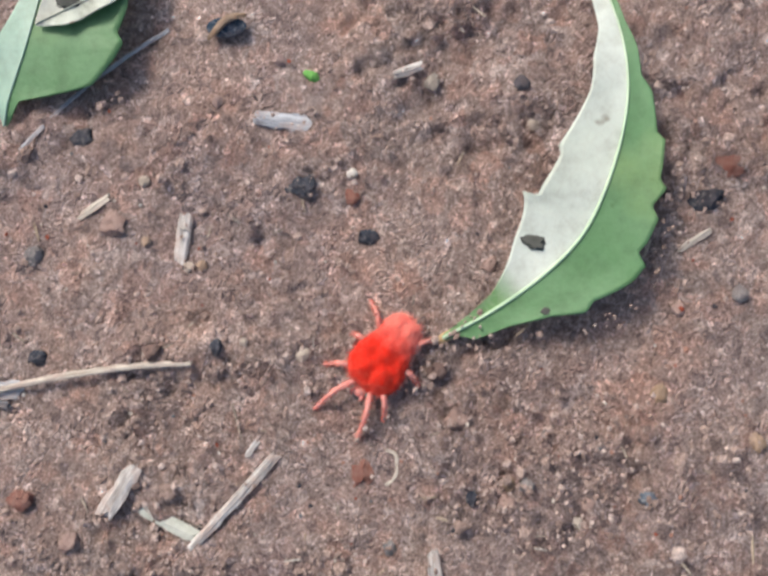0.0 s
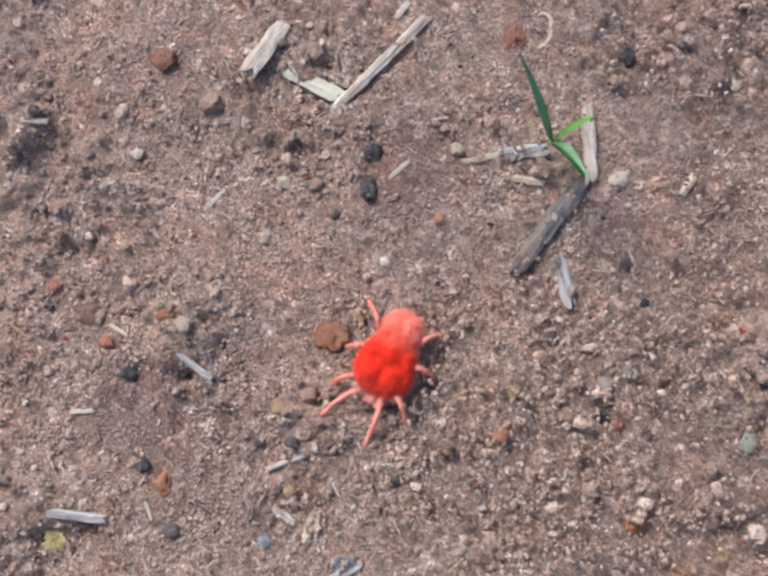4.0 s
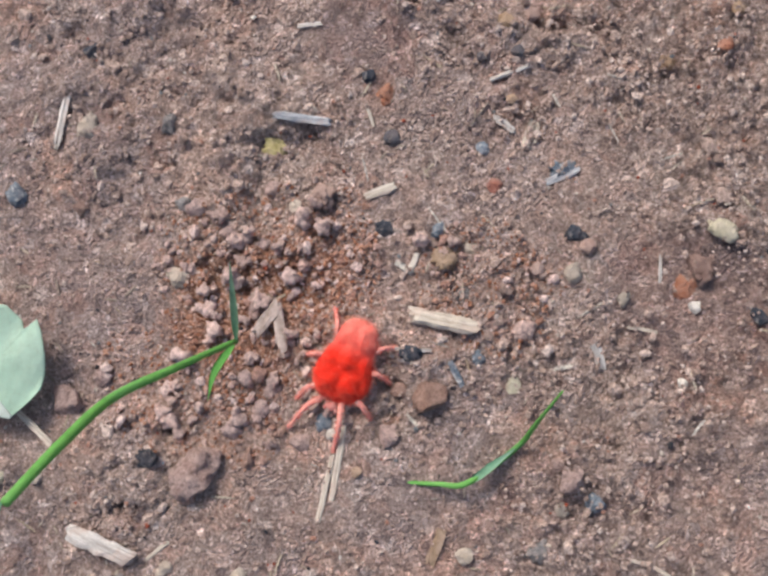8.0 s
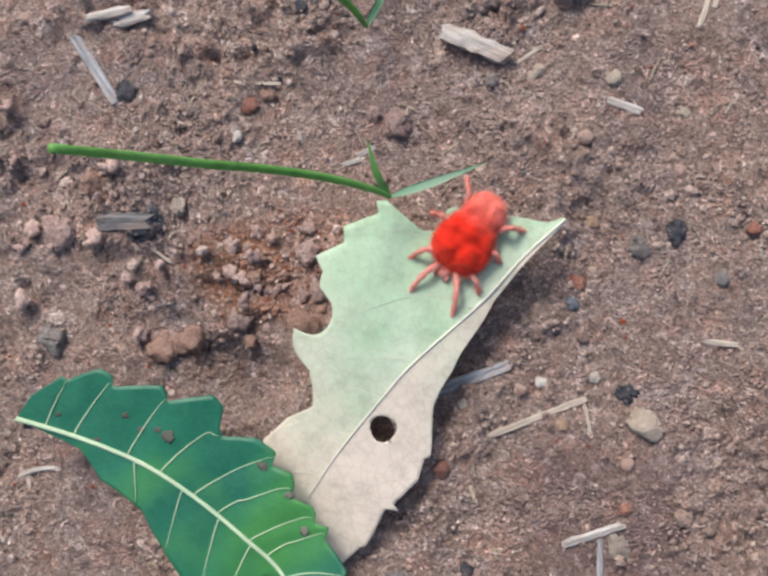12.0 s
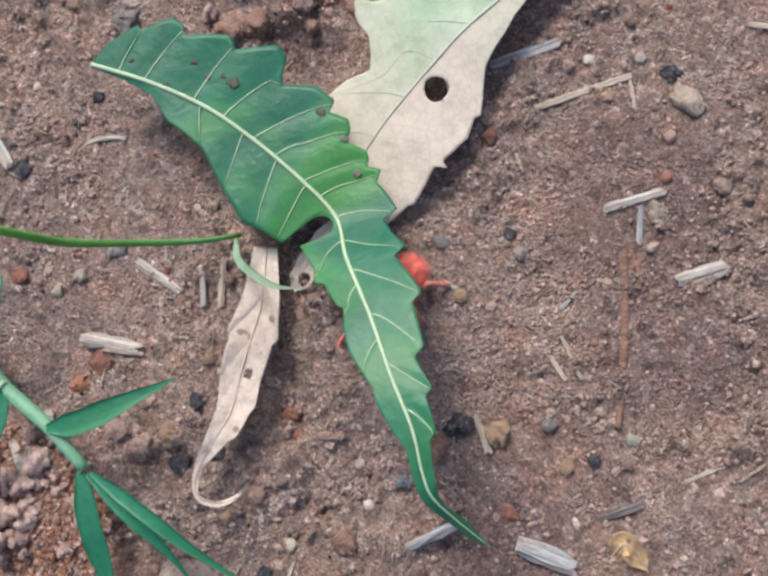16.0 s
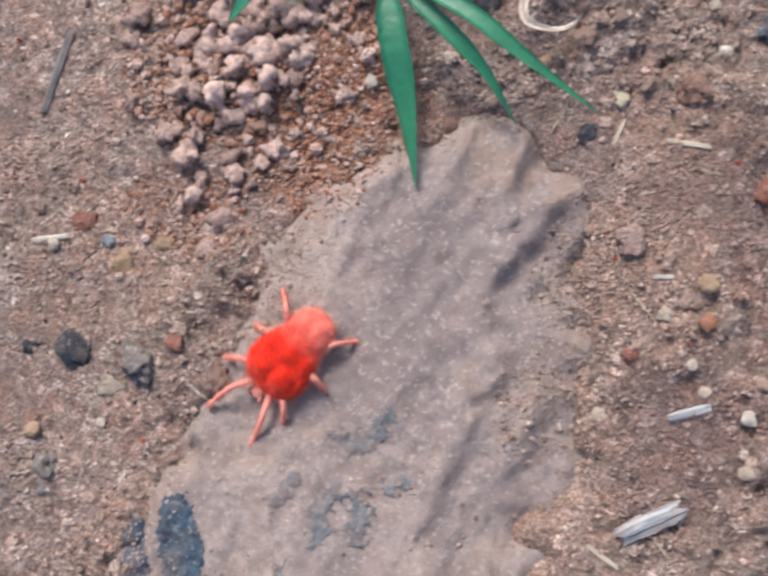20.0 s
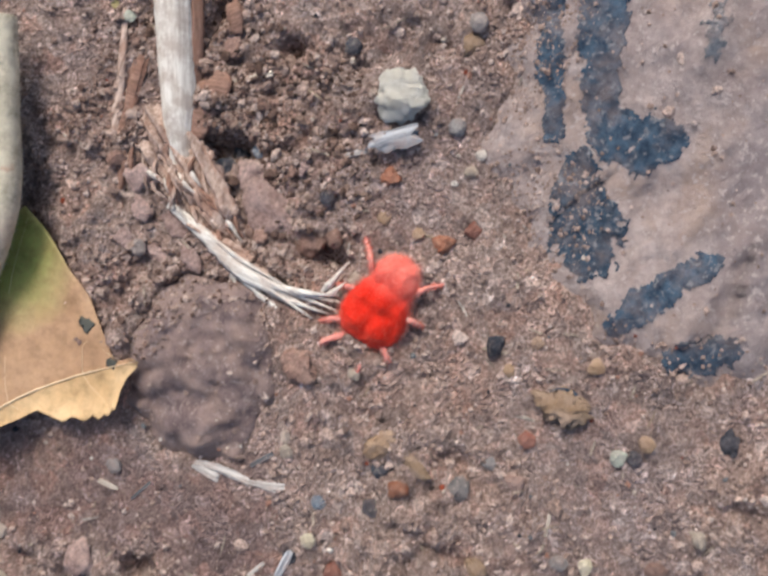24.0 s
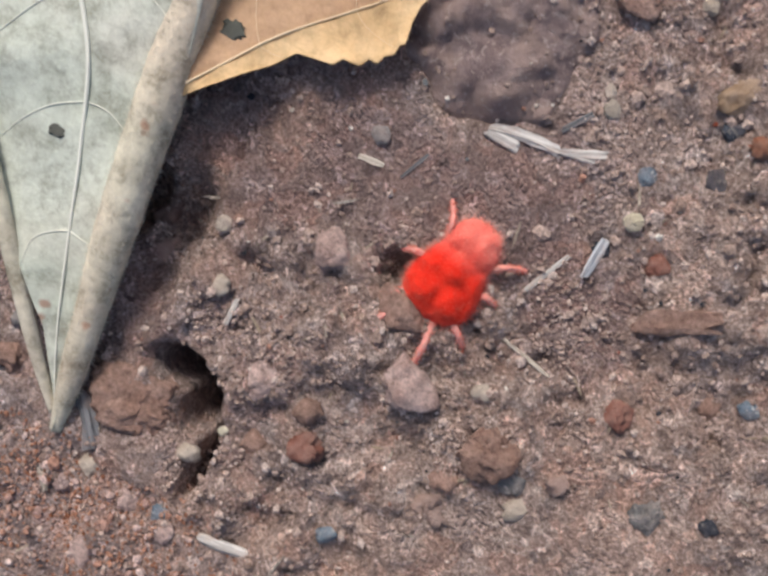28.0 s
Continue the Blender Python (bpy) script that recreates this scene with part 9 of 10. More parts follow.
small_stone(-105.7, -336.3, 1.42, TAN)
stone("pebble", -104.9, -350.1, 3.27, GREY, "rough grey pebble half sunk in the soil")
small_stone(-100.8, -342.0, 1.96, RED)
stone("pebble", -99.8, -346.5, 2.40, PINK, "small pinkish brown pebble lying on the soil")
stone("pebble", -117.8, -366.3, 2.18, DARK, "small blackish pebble lying on the soil")
stone("pebble", -81.0, -343.3, 2.18, PALE, "small pale beige pebble lying on the soil")
stone("pebble", -72.2, -350.4, 2.73, PINK, "rough pinkish brown pebble half sunk in the soil")
stone("pebble", -83.1, -348.2, 3.06, BROWN, "rough dark brown pebble half sunk in the soil")
small_stone(-121.3, -316.0, 1.96, GREY)
stone("pebble", -142.1, -328.6, 2.18, DARK, "small blackish pebble lying on the soil")
small_stone(-147.4, -342.2, 1.96, GREY)
small_stone(-104.2, -332.4, 1.53, TAN)
stone("pebble", -108.1, -334.5, 2.40, DARK, "small blackish pebble lying on the soil")
stone("pebble", -137.4, -331.4, 2.40, PALE, "small pale beige pebble lying on the soil")
stone("soil_clod", -145.9, -330.6, 3.82, CLOD, "crumbly pinkish-brown clod of dried soil", flat=0.7, category='soil clod', bumps=0.5, fine=0.34, level=3, facets=2, group='clods of soil')
stone("soil_clod", -150.8, -335.2, 3.27, CLOD, "crumbly pinkish-brown clod of dried soil", flat=0.7, category='soil clod', bumps=0.5, fine=0.34, level=3, facets=2, group='clods of soil')
stone("soil_clod", -128.2, -331.9, 2.40, CLOD_RED, "crumbly reddish clod of dried soil", flat=0.7, category='soil clod', bumps=0.5, fine=0.34, level=3, facets=2, group='clods of soil')
stone("soil_clod", -139.3, -335.3, 2.73, CLOD, "crumbly pinkish-brown clod of dried soil", flat=0.7, category='soil clod', bumps=0.5, fine=0.34, level=3, facets=2, group='clods of soil')
stone("soil_clod", -153.8, -334.2, 2.73, CLOD_RED, "crumbly reddish clod of dried soil", flat=0.7, category='soil clod', bumps=0.5, fine=0.34, level=3, facets=2, group='clods of soil')
stick("bark_piece", -154.1, -334.2, -155.5, -323.6, 1.42, BARK, "strip of brown bark edging the stick", category='bark')
ring = empty("seed_ring", -99.1, -337.2, ground(-99.1, -337.2) + 0.5)
v, f = tube([(2.3 * math.cos(a), 1.9 * math.sin(a), 0.15 * math.sin(a * 3)) for a in np.linspace(0.4, 2.6, 16)], [0.1, 0.2, 0.1], 6, 0.7)
part("rim", mesh_of("rim", v, f, CRUST), ring, "thin dark broken rim")
v, f = lump(77, 4, 0.5, 0.5)
part("face", mesh_of("face", v * np.array([2.2, 1.8, 0.5]), f, TAN), ring)
tagged(ring, "round flat seed scale with a dark broken rim", "seed")
stick("wood_chip", -138.1, -409.0, -133.1, -407.8, 1.29, BLEACHED, "small grey-white wood chip", thick=0.9)
stick("sliver", -131.8, -361.5, -129.1, -361.6, 0.92, BLEACHED, "pale dry sliver on the soil")
stick("straw", -125.7, -360.3, -122.4, -359.7, 0.55, BLEACHED, "thin dry straw lying on the soil")
stick("twig", -155.6, -402.4, -152.3, -406.3, 1.42, CHAR, "dark curved twig beside the clod", category='twig', bend=0.1)
stick("soil_crust", -111.8, -370.1, -107.0, -367.6, 2.52, CLOD_RED, "flat reddish strip of soil crust", category='soil clod', thick=1.0)
stick("sliver", -118.2, -368.7, -118.1, -365.5, 0.92, GREYWOOD, "small grey splinter of wood")
stick("sliver", -156.1, -411.2, -154.5, -413.0, 0.64, PALE, "pale dry sliver on the soil")
stick("straw", -141.2, -368.8, -139.1, -368.6, 0.64, STRAW, "thin dry straw lying on the soil")
stick("straw", -145.4, -388.8, -145.4, -386.2, 0.46, BLEACHED, "thin dry straw lying on the soil")
stone("pebble", -94.7, -372.1, 3.06, GREY, "rough grey pebble half sunk in the soil")
small_stone(-99.6, -372.7, 1.97, BLUE)
stone("pebble", -121.2, -382.6, 2.19, PALE, "small pale beige pebble lying on the soil")
stone("pebble", -113.1, -390.9, 2.73, PALE, "rough pale beige pebble half sunk in the soil")
stone("pebble", -114.7, -388.6, 3.28, GREY, "rough grey pebble half sunk in the soil")
stone("pebble", -109.4, -378.6, 3.83, RED, "rough red-brown pebble half sunk in the soil", long=0.8, turn=28)
stone("pebble", -133.3, -395.7, 3.61, RED, "rough red-brown pebble half sunk in the soil")
stone("pebble", -120.3, -395.1, 4.92, PINK, "rough pinkish brown pebble half sunk in the soil")
stone("soil_clod", -130.9, -379.4, 4.6, CLOD_RED, "flat reddish clod of dried soil", long=1.25, turn=-20, flat=0.5, category="soil clod", group="clods of soil", sink=0.5)
stone("soil_clod", -127.2, -385.2, 5.4, CLOD, "broken pinkish-brown clod of dried soil", long=1.2, turn=-25, flat=0.55, category="soil clod", group="clods of soil", sink=0.5)
stone("soil_clod", -117.9, -387.2, 6.01, CLOD_RED, "crumbly reddish clod of dried soil", flat=0.7, category='soil clod', bumps=0.5, fine=0.34, level=3, facets=2, group='clods of soil', sink=0.64)
stone("soil_clod", -139.3, -377.8, 4.37, CLOD, "crumbly pinkish-brown clod of dried soil", long=0.9, turn=28, flat=0.7, category='soil clod', bumps=0.5, fine=0.34, level=3, facets=2, group='clods of soil', sink=0.64)
stone("pebble", -155.2, -386.0, 3.28, PINK, "rough pinkish brown pebble half sunk in the soil")
stone("pebble", -156.7, -382.9, 3.28, BROWN, "rough dark brown pebble half sunk in the soil")
small_stone(-150.1, -380.4, 1.75, PALE)
stone("pebble", -147.5, -385.7, 2.52, PALE, "small pale beige pebble lying on the soil")
small_stone(-141.0, -398.4, 1.09, CREAM)
stone("pebble", -127.5, -401.9, 2.19, BLUE, "small blue-grey pebble lying on the soil")
stone("pebble", -143.0, -409.0, 2.19, BLUE, "small blue-grey pebble lying on the soil")
stone("soil_clod", -139.8, -391.8, 3.83, CLOD, "crumbly pinkish-brown clod of dried soil", flat=0.7, category='soil clod', bumps=0.5, fine=0.34, level=3, facets=2, group='clods of soil', sink=0.64)
stone("soil_clod", -134.5, -392.1, 3.28, CLOD_RED, "crumbly reddish clod of dried soil", flat=0.7, category='soil clod', bumps=0.5, fine=0.34, level=3, facets=2, group='clods of soil', sink=0.64)
small_stone(-140.3, -366.2, 1.86, GREY)
stone("pebble", -111.0, -386.8, 2.73, PINK, "rough pinkish brown pebble half sunk in the soil")
stone("pebble", -91.8, -382.6, 2.19, PINK, "small pinkish brown pebble lying on the soil")
stone("pebble", -102.6, -385.7, 3.28, GREY, "rough grey pebble half sunk in the soil")
stone("pebble", -97.9, -383.3, 2.19, DARK, "small blackish pebble lying on the soil")
small_stone(-98.6, -369.7, 1.64, WHITE)
stone("soil_clod", -163.8, -402.5, 3.83, CLOD_RED, "crumbly reddish clod of dried soil", flat=0.7, category='soil clod', bumps=0.5, fine=0.34, level=3, facets=2, group='clods of soil', sink=0.64)
stone("soil_clod", -161.9, -415.1, 4.92, CLOD, "crumbly pinkish-brown clod of dried soil", flat=0.7, category='soil clod', bumps=0.5, fine=0.34, level=3, facets=2, group='clods of soil', sink=0.64)
stone("pebble", -151.4, -408.4, 2.73, PALE, "rough pale beige pebble half sunk in the soil")
stone("pebble", -164.2, -398.4, 2.19, GREY, "small grey pebble lying on the soil")
stone("pebble", -176.4, -384.5, 2.52, BLUE, "small blue-grey pebble lying on the soil")
stone("soil_clod", -138.0, -398.0, 3.28, CLOD_RED, "crumbly reddish clod of dried soil", flat=0.7, category='soil clod', bumps=0.5, fine=0.34, level=3, facets=2, group='clods of soil', sink=0.64)
stone("soil_clod", -102.4, -374.0, 2.73, CLOD_RED, "crumbly reddish clod of dried soil", flat=0.7, category='soil clod', bumps=0.5, fine=0.34, level=3, facets=2, group='clods of soil', sink=0.64)
stone("soil_clod", -125.8, -345.8, 4.37, CLOD_RED, "crumbly reddish clod of dried soil", flat=0.7, category='soil clod', bumps=0.5, fine=0.34, level=3, facets=2, group='clods of soil')
stone("soil_clod", -120.1, -391.7, 2.73, CLOD_RED, "crumbly reddish clod of dried soil", flat=0.7, category='soil clod', bumps=0.5, fine=0.34, level=3, facets=2, group='clods of soil', sink=0.64)
small_stone(-120.0, -343.7, 1.97, PALE)
stone("pebble", -143.1, -402.2, 2.52, PALE, "small pale beige pebble lying on the soil")
stone("soil_clod", -150.3, -401.0, 8.20, CLOD_RED, "big red-brown clod on the brink of a hole", long=1.3, turn=3, flat=0.6, category='soil clod', bumps=0.5, fine=0.34, level=3, facets=2, group='clods of soil')
stone("dark_seed", -94.5, -375.2, 2.3, SLATE, "glossy blue-black elongated seed on the soil", "seed", long=2.2, turn=-4, flat=0.7, sink=0.1, level=3, bumps=0.1, fine=0.02, facets=0)
heap(-141.8, -388.6, 8, 6, 260, 0.36, CRUMB, "scatter of rough soil crumbs")
heap(-122.2, -386.8, 8, 6, 260, 0.36, CRUMB, "scatter of rough soil crumbs")
heap(-118.2, -374.4, 8, 6, 260, 0.36, CRUMB, "scatter of rough soil crumbs")
heap(-138.3, -403.2, 8, 6, 260, 0.36, CRUMB, "scatter of rough soil crumbs")
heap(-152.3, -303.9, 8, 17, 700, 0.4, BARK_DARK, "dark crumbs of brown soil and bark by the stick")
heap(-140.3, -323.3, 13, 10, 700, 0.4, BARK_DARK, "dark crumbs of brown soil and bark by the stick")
stone("soil_clod", -156.1, -294.5, 2.89, BARK, "crumbling flake of brown bark by the stick", long=1.85273, turn=137, flat=0.517004, category='soil clod', bumps=0.5, fine=0.34, level=3, facets=2, group='clods of soil')
stone("soil_clod", -155.7, -299.2, 3.10, BARK, "crumbling flake of brown bark by the stick", long=1.64367, turn=140, flat=0.675159, category='soil clod', bumps=0.5, fine=0.34, level=3, facets=2, group='clods of soil')
stone("soil_clod", -155.6, -302.1, 2.59, CLOD_RED, "crumbling flake of brown bark by the stick", long=2.33136, turn=125, flat=0.396689, category='soil clod', bumps=0.5, fine=0.34, level=3, facets=2, group='clods of soil')
stone("soil_clod", -153.4, -304.4, 2.22, BARK, "crumbling flake of brown bark by the stick", long=2.3503, turn=110, flat=0.42832, category='soil clod', bumps=0.5, fine=0.34, level=3, facets=2, group='clods of soil')
stone("soil_clod", -152.1, -307.6, 3.02, BARK, "crumbling flake of brown bark by the stick", long=1.89842, turn=105, flat=0.675421, category='soil clod', bumps=0.5, fine=0.34, level=3, facets=2, group='clods of soil')
stone("soil_clod", -151.0, -310.7, 2.18, CLOD_RED, "crumbling flake of brown bark by the stick", long=1.46038, turn=127, flat=0.619721, category='soil clod', bumps=0.5, fine=0.34, level=3, facets=2, group='clods of soil')
stone("soil_clod", -151.1, -313.6, 1.97, BARK, "crumbling flake of brown bark by the stick", long=1.40488, turn=103, flat=0.686878, category='soil clod', bumps=0.5, fine=0.34, level=3, facets=2, group='clods of soil')
stone("soil_clod", -147.6, -315.4, 2.65, BARK, "crumbling flake of brown bark by the stick", long=1.25036, turn=138, flat=0.53801, category='soil clod', bumps=0.5, fine=0.34, level=3, facets=2, group='clods of soil')
stone("soil_clod", -146.8, -318.3, 1.99, CLOD_RED, "crumbling flake of brown bark by the stick", long=1.61765, turn=141, flat=0.500311, category='soil clod', bumps=0.5, fine=0.34, level=3, facets=2, group='clods of soil')
stone("soil_clod", -146.2, -323.1, 2.95, BARK, "crumbling flake of brown bark by the stick", long=1.67401, turn=107, flat=0.632467, category='soil clod', bumps=0.5, fine=0.34, level=3, facets=2, group='clods of soil')
stone("soil_clod", -146.8, -325.6, 2.90, BARK, "crumbling flake of brown bark by the stick", long=2.30117, turn=104, flat=0.377552, category='soil clod', bumps=0.5, fine=0.34, level=3, facets=2, group='clods of soil')
heap(-152.3, -414.2, 10, 7, 420, 0.34, HEAP, "scatter of loose pinkish soil crumbs")
heap(-142.7, -412.6, 9, 7, 380, 0.34, HEAP, "scatter of loose pinkish soil crumbs")
heap(-156.9, -412.2, 7, 7, 260, 0.34, HEAP, "scatter of loose pinkish soil crumbs")
stone("soil_clod", -153.8, -415.8, 3.19, CLOD, "crumbly pinkish-brown clod of dried soil", long=1.3, turn=98, flat=0.6, category='soil clod', bumps=0.5, fine=0.34, level=3, facets=2, group='clods of soil', sink=0.64)
stone("soil_clod", -148.0, -415.9, 2.73, CLOD, "crumbly pinkish-brown clod of dried soil", long=1.3, turn=108, flat=0.6, category='soil clod', bumps=0.5, fine=0.34, level=3, facets=2, group='clods of soil', sink=0.64)
stone("soil_clod", -146.5, -409.8, 2.46, CLOD, "crumbly pinkish-brown clod of dried soil", long=1.3, turn=98, flat=0.6, category='soil clod', bumps=0.5, fine=0.34, level=3, facets=2, group='clods of soil', sink=0.64)
stone("soil_clod", -153.1, -411.4, 2.28, CLOD, "crumbly pinkish-brown clod of dried soil", long=1.3, turn=58, flat=0.6, category='soil clod', bumps=0.5, fine=0.34, level=3, facets=2, group='clods of soil', sink=0.64)
stone("soil_clod", -141.6, -410.3, 2.09, CLOD, "crumbly pinkish-brown clod of dried soil", long=1.3, turn=88, flat=0.6, category='soil clod', bumps=0.5, fine=0.34, level=3, facets=2, group='clods of soil', sink=0.64)
join_small()


# ---- the velvet mite: forward is its own +x ----
def mite_body():
    """Body rings from tail to front: a broad blunt front of swollen cushions, creased from a rounded tail, with pits on the back."""
    rings, around = 70, 64
    half = profile([(-5.3, 0.0), (-5.15, 0.95), (-4.8, 1.6), (-4.1, 2.15), (-3.2, 2.5), (-2.2, 2.55), (-1.4, 2.6), (-0.6, 2.95), (0.4, 3.3), (1.6, 3.55), (2.7, 3.5), (3.6, 3.1), (4.3, 2.45), (4.8, 1.7), (5.05, 0.95), (5.15, 0.0)])
    high = profile([(-5.3, 1.9), (-4.9, 2.9), (-4.2, 3.5), (-3.2, 3.9), (-2.0, 3.95), (0.0, 4.1), (2.0, 4.2), (3.4, 3.9), (4.4, 3.1), (5.15, 1.9)])
    dents = [(-1.6, 1.5, 0.5, 1.1, 0.5), (-1.6, -1.5, 0.5, 1.1, 0.5), (2.7, 0.1, 1.5, 0.42, 0.5), (0.9, 1.25, 0.5, 0.8, 0.4), (0.85, -1.3, 0.5, 0.8, 0.4), (-3.5, 0.1, 0.9, 0.4, 0.2), (2.2, 2.6, 0.9, 0.4, 0.3), (2.2, -2.6, 0.9, 0.4, 0.3)]
    swells = [(-0.45, 0.1, 0.9, 0.6), (2.7, 1.5, 1.1, 0.35), (2.7, -1.4, 1.1, 0.35), (0.1, 2.2, 0.9, 0.25), (0.1, -2.2, 0.9, 0.25), (-3.1, 0.8, 0.9, 0.2), (-3.1, -0.8, 0.9, 0.2)]
    verts, faces = [], []
    xs = -5.28 + 10.4 * (0.5 - 0.5 * np.cos(np.linspace(0.02, math.pi - 0.02, rings)))
    for x in xs:
        w, h = float(half(x)), float(high(x))
        for k in range(around):
            a = 2 * math.pi * k / around
            c, s = math.cos(a), math.sin(a)
            y = w * abs(c) ** 0.85 * (1 if c > 0 else -1)
            mid = 1.9
            z = mid + (h - mid) * abs(s) ** 0.8 if s > 0 else mid - 1.0 * abs(s) ** 0.8 * min(1, w / 2)
            if s > 0:
                rim = min(1.0, s * 1.6)
                for dx, dy, rx, ry, dd in dents:
                    z -= 0.75 * rim * dd * math.exp(-(((x - dx) / rx) ** 2 + ((y - dy) / ry) ** 2))
                for dx, dy, dr, dd in swells:
                    z += rim * dd * math.exp(-((x - dx) ** 2 + (y - dy) ** 2) / dr**2)
                z += rim * (0.34 * noise.noise(Vector((x * 0.8, y * 0.8, 3.0))) + 0.1 * noise.noise(Vector((x * 1.8, y * 1.8, 3.0))))
            y *= 1 + 0.05 * noise.noise(Vector((x * 0.9, 2.0 if y > 0 else 7.0, z * 0.5)))
            verts.append((x, y, z))
    for i in range(rings - 1):
        for k in range(around):
            a, b = i * around + k, i * around + (k + 1) % around
            faces.append((a, b, b + around, a + around))
    faces += [tuple(range(around))[::-1], tuple(range((rings - 1) * around, rings * around))]
    return np.array(verts), faces


def build_mite():
    mite = empty("velvet_mite", 0, 0, 0)
    v, f = mite_body()
    body = part("body", mesh_of("body", v, f, VELVET), mite, "scarlet velvety body, salmon towards the tail, dimpled back")
    hv, hf = hairs(v, f, 7000, 0.2)
    part("velvet_hairs", mesh_of("velvet_hairs", hv, hf, HAIR, False), body)
    low = [q for q in f if len(q) == 4 and v[list(q), 2].mean() < 2.5]
    hv, hf = hairs(v, low, 2600, 0.62)
    part("fringe", mesh_of("fringe", hv, hf, FRINGE, False), body, "pale pink fringe of longer hairs")
    hv, hf = lump(5, 3, 0.15, 0.05)
    part("head", mesh_of("head", hv * np.array([0.95, 0.85, 0.6]) + np.array([5.3, 0, 1.4]), hf, LEG_RED), mite, "small pale pink head with mouthparts")
    for sgn in (1, -1):
        pv, pf = tube([(5.5, 0.45 * sgn, 1.4), (6.1, 0.75 * sgn, 1.4), (6.55, 0.6 * sgn, 0.8)], [0.3, 0.27, 0.1], 8)
        part("palp", mesh_of("palp", pv, pf, LEG_RED), mite)
    legs = []
    for n, (x, y, way, far, knee) in enumerate([(4.2, 1.0, 20, 7.0, 2.3), (3.4, 2.0, 48, 4.3, 2.5), (0.3, 2.4, 82, 3.1, 2.5), (-1.8, 2.0, 137, 4.3, 2.6)]):
        for sgn in (1, -1):
            line = [(0, 0, 0), (far * 0.16, 0, 0.4), (far * 0.4, 0.2 * sgn, knee - 1.5), (far * 0.66, 0.1 * sgn, 0.0), (far * 0.86, -0.12 * sgn, -1.05), (far, -0.2 * sgn, -1.42)]
            lv, lf = tube(smooth_line(line, 30), [0.44, 0.4, 0.3, 0.36, 0.25, 0.31, 0.21, 0.27, 0.19, 0.26, 0.25, 0.1], 10, 1.0, 0.12, n)
            leg = part("leg", mesh_of("leg", lv, lf, LEG_RED), mite, "pink-red hairy jointed leg")
            hv2, hf2 = hairs(np.array(lv), lf, 420, 0.34)
            part("leg_hairs", mesh_of("leg_hairs", hv2, hf2, FRINGE, False), leg)
            legs.append((leg, x, y * sgn, way * sgn, n, sgn))
    return tagged(mite, "bright red velvet mite walking over the soil", "mite"), legs


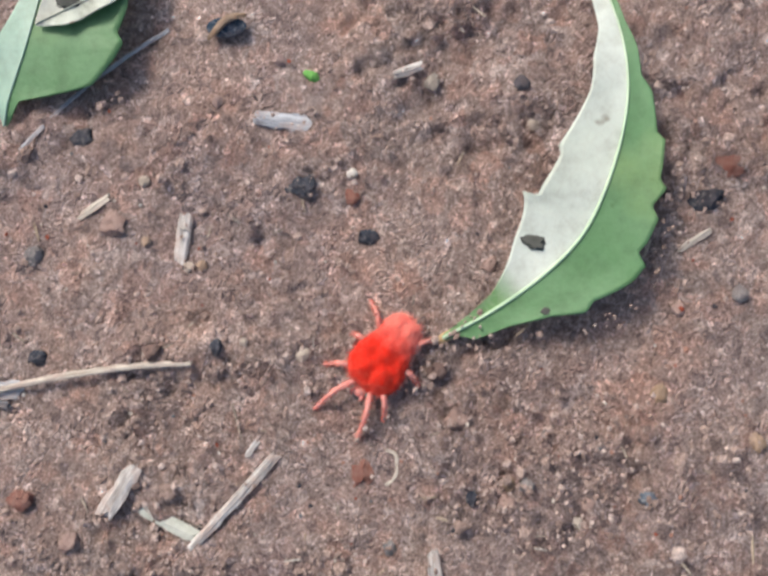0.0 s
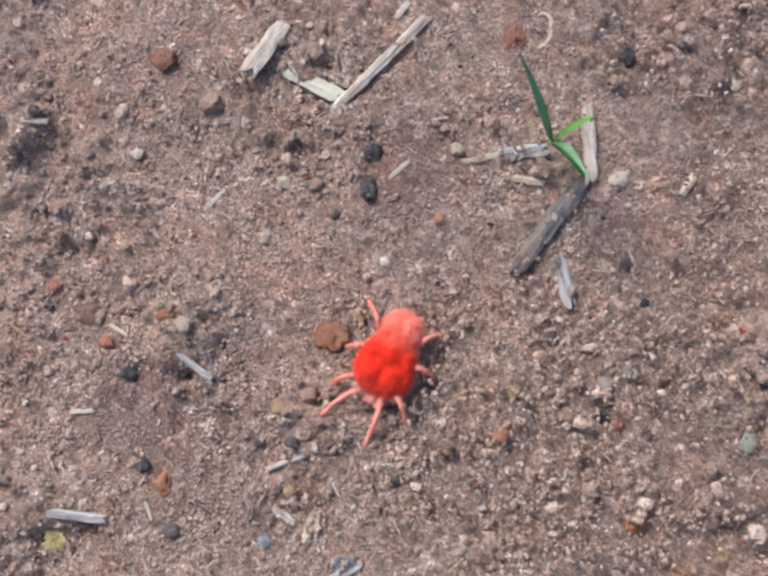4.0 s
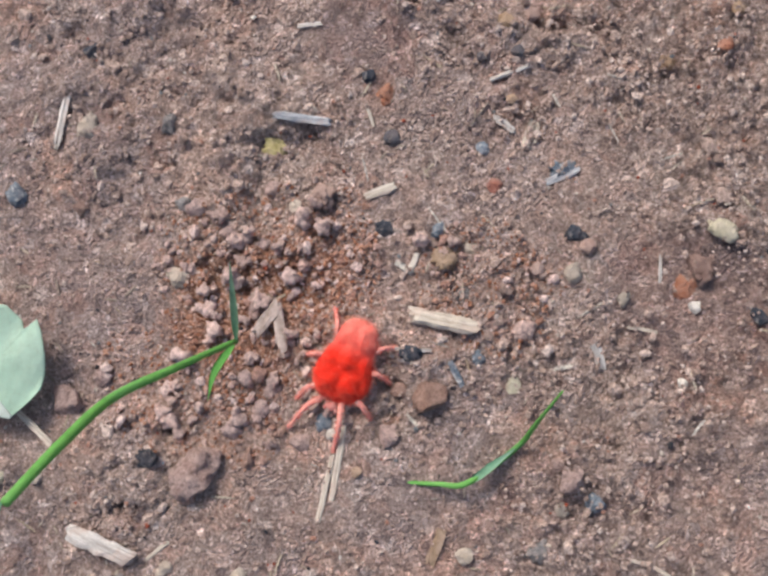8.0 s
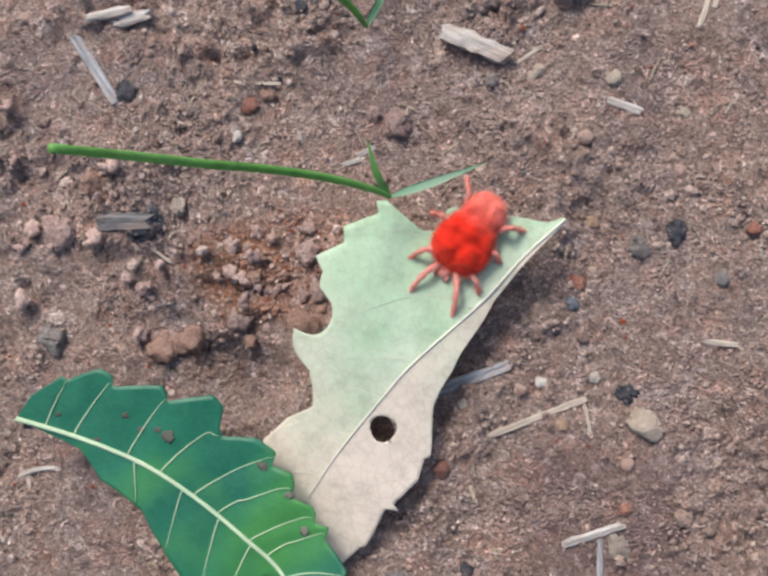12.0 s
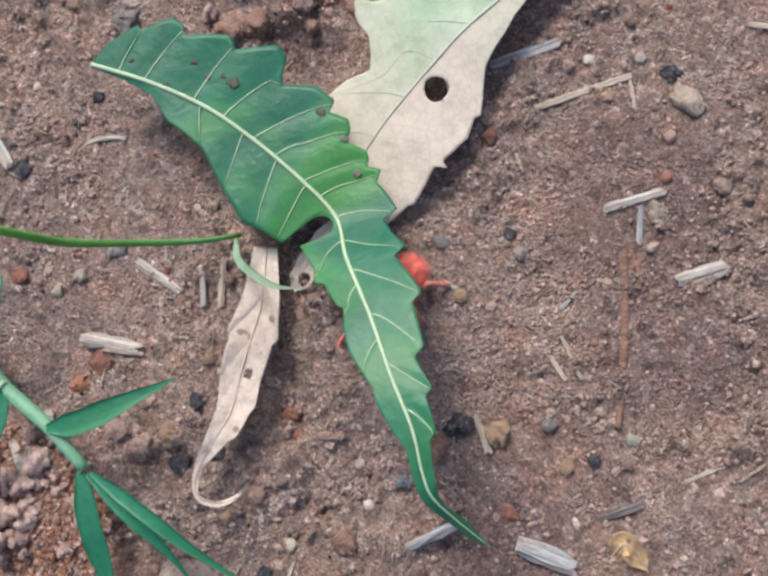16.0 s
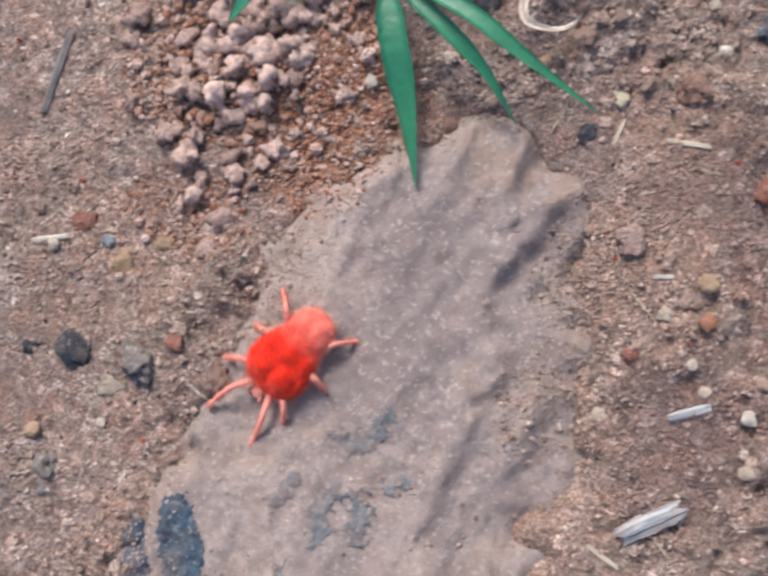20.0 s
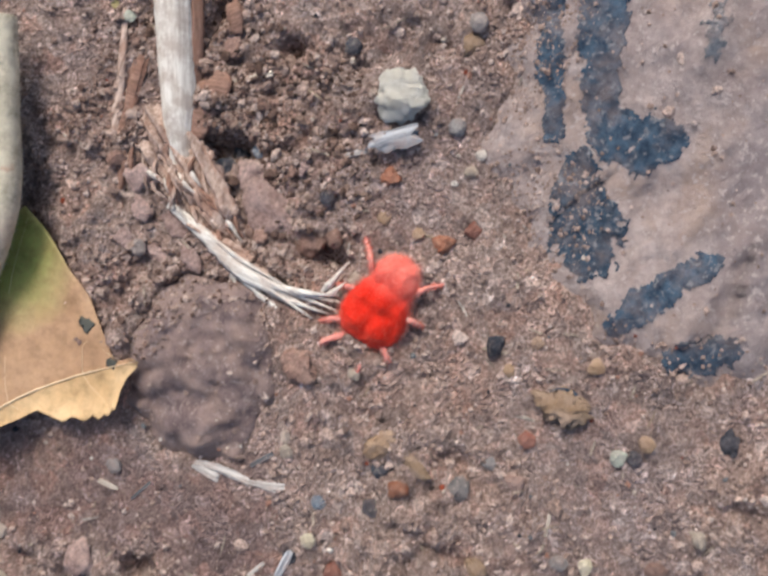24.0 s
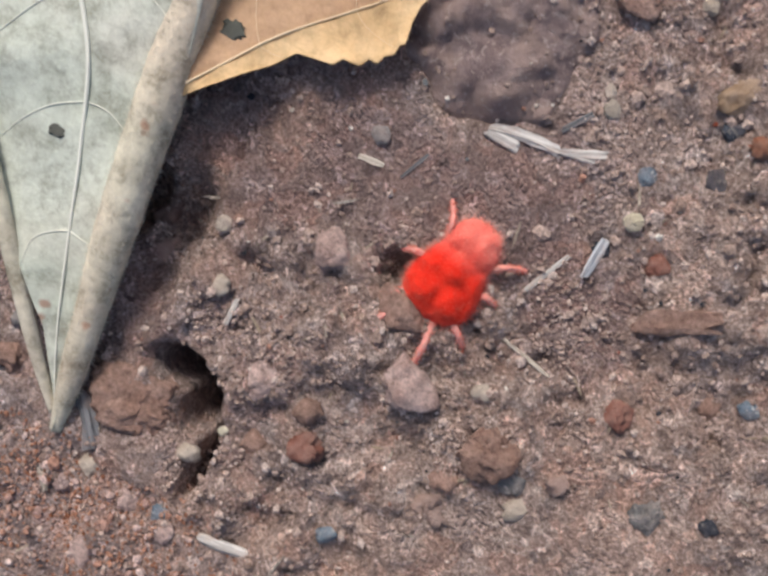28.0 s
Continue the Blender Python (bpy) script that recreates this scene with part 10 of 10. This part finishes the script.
MITE, LEGS = build_mite()
WAY = [
    (0, -10.4, -0.6, 0.3, 0, -133.8),
    (0.5, -15.5, -12.8, 0.3, 0, -128.4),
    (1, -21.9, -23.2, 0.3, 0, -125.0),
    (1.5, -22.2, -28.8, 0.3, 0, -125.6),
    (2, -24.0, -32.1, 0.3, 0, -128.6),
    (2.5, -24.9, -33.3, 0.3, 0, -124.6),
    (4.5, -26.6, -58.3, 0.3, 0, -118.4),
    (5, -28.7, -62.9, 0.3, 0, -117.6),
    (5.5, -34.3, -76.5, 0.3, 0, -121.8),
    (6, -38.5, -80.0, 0.3, 0, -132.2),
    (6.5, -45.6, -83.1, 0.3, 0, -134.7),
    (7, -51.2, -91.7, 0.3, 0, -126.3),
    (7.5, -51.5, -94.8, 0.3, 0, -119.8),
    (8, -52.7, -103.4, 0.3, 0, -112.3),
    (8.5, -52.1, -107.5, 0.3, 0, -104.6),
    (9, -53.1, -116.5, 0.3, 0, -111.3),
    (9.5, -55.2, -127.2, 0.3, 0, -123.9),
    (10, -61.4, -137.7, 0.3, 0, -129.9),
    (10.5, -67.1, -143.7, 1.7, -10.5, -136.5),
    (11, -72.5, -147.7, 4.4, -12.0, -140.3),
    (11.5, -75.4, -150.0, 5.0, 0.8, -129.3),
    (13.5, -79.5, -176.6, 3.8, 6, -109.8),
    (14, -84.3, -185.4, 3.4, 8.5, -100.4),
    (14.5, -83.4, -186.0, 1.9, 8.7, -96.9),
    (15, -80.2, -192.0, 0.2, 4.5, -96.9),
    (15.5, -79.6, -197.0, 0.2, 0, -109.4),
    (16, -80.9, -204.1, 0.2, 0, -120.8),
    (16.2, -85.0, -211.4, 0.2, 0, -117.6),
    (16.5, -84.2, -217.6, 0.2, 0, -111.4),
    (17, -86.4, -227.1, 0.2, 0, -114.6),
    (17.5, -88.0, -233.6, 0.2, 0, -118.6),
    (18, -90.7, -238.9, 0.2, 0, -118.3),
    (18.5, -92.0, -241.5, 0.2, 0, -118.4),
    (19, -95.4, -248.8, 0.9, 0, -120.1),
    (19.5, -103.9, -261.8, 1.2, 0, -120.9),
    (20, -109.6, -274.5, 1.2, 0, -120.6),
    (20.5, -116.0, -284.2, 1.2, 0, -118.2),
    (21, -117.7, -288.2, 0.6, 0, -111.5),
    (21.5, -121.0, -299.5, 0.3, 0, -103.3),
    (22, -121.4, -307.0, 0.3, 0, -97.1),
    (22.5, -120.3, -318.4, 0.3, 0, -98.9),
    (24.5, -120.6, -340.8, 0.3, 0, -106.1),
    (25, -120.9, -349.5, 0.3, 0, -110.0),
    (25.5, -123.7, -359.8, 0.3, 0, -111.2),
    (26, -127.0, -366.6, 0.3, 0, -111.1),
    (26.5, -127.6, -368.4, 0.3, 0, -110.9),
    (27, -128.6, -371.9, 0.3, 0, -107.3),
    (27.5, -127.9, -372.1, 0.3, 0, -102.4),
    (28, -128.5, -374.0, 0.3, 0, -105.8),
]
LEG_SWING = 15.0


def motions():
    walk(MITE, [(t, pose(x * MM, y * MM, z * MM, 0, tip, turn + 7)) for t, x, y, z, tip, turn in WAY])
    for leg, x, y, way, n, sgn in LEGS:
        rows = []
        for k in range(0, 281):
            t = k / 10
            a = 2 * math.pi * (2.3 * t + 0.25 * n + (0.5 if sgn > 0 else 0))
            swing = LEG_SWING * math.sin(a) * (0.7 if n in (1, 2) else 1.0)
            lift = max(0.0, math.cos(a)) * 0.35
            rows.append((t, pose(x * MM, y * MM, (1.55 + lift) * MM, 0, 0, way + swing * sgn)))
        walk(leg, rows)


motions()
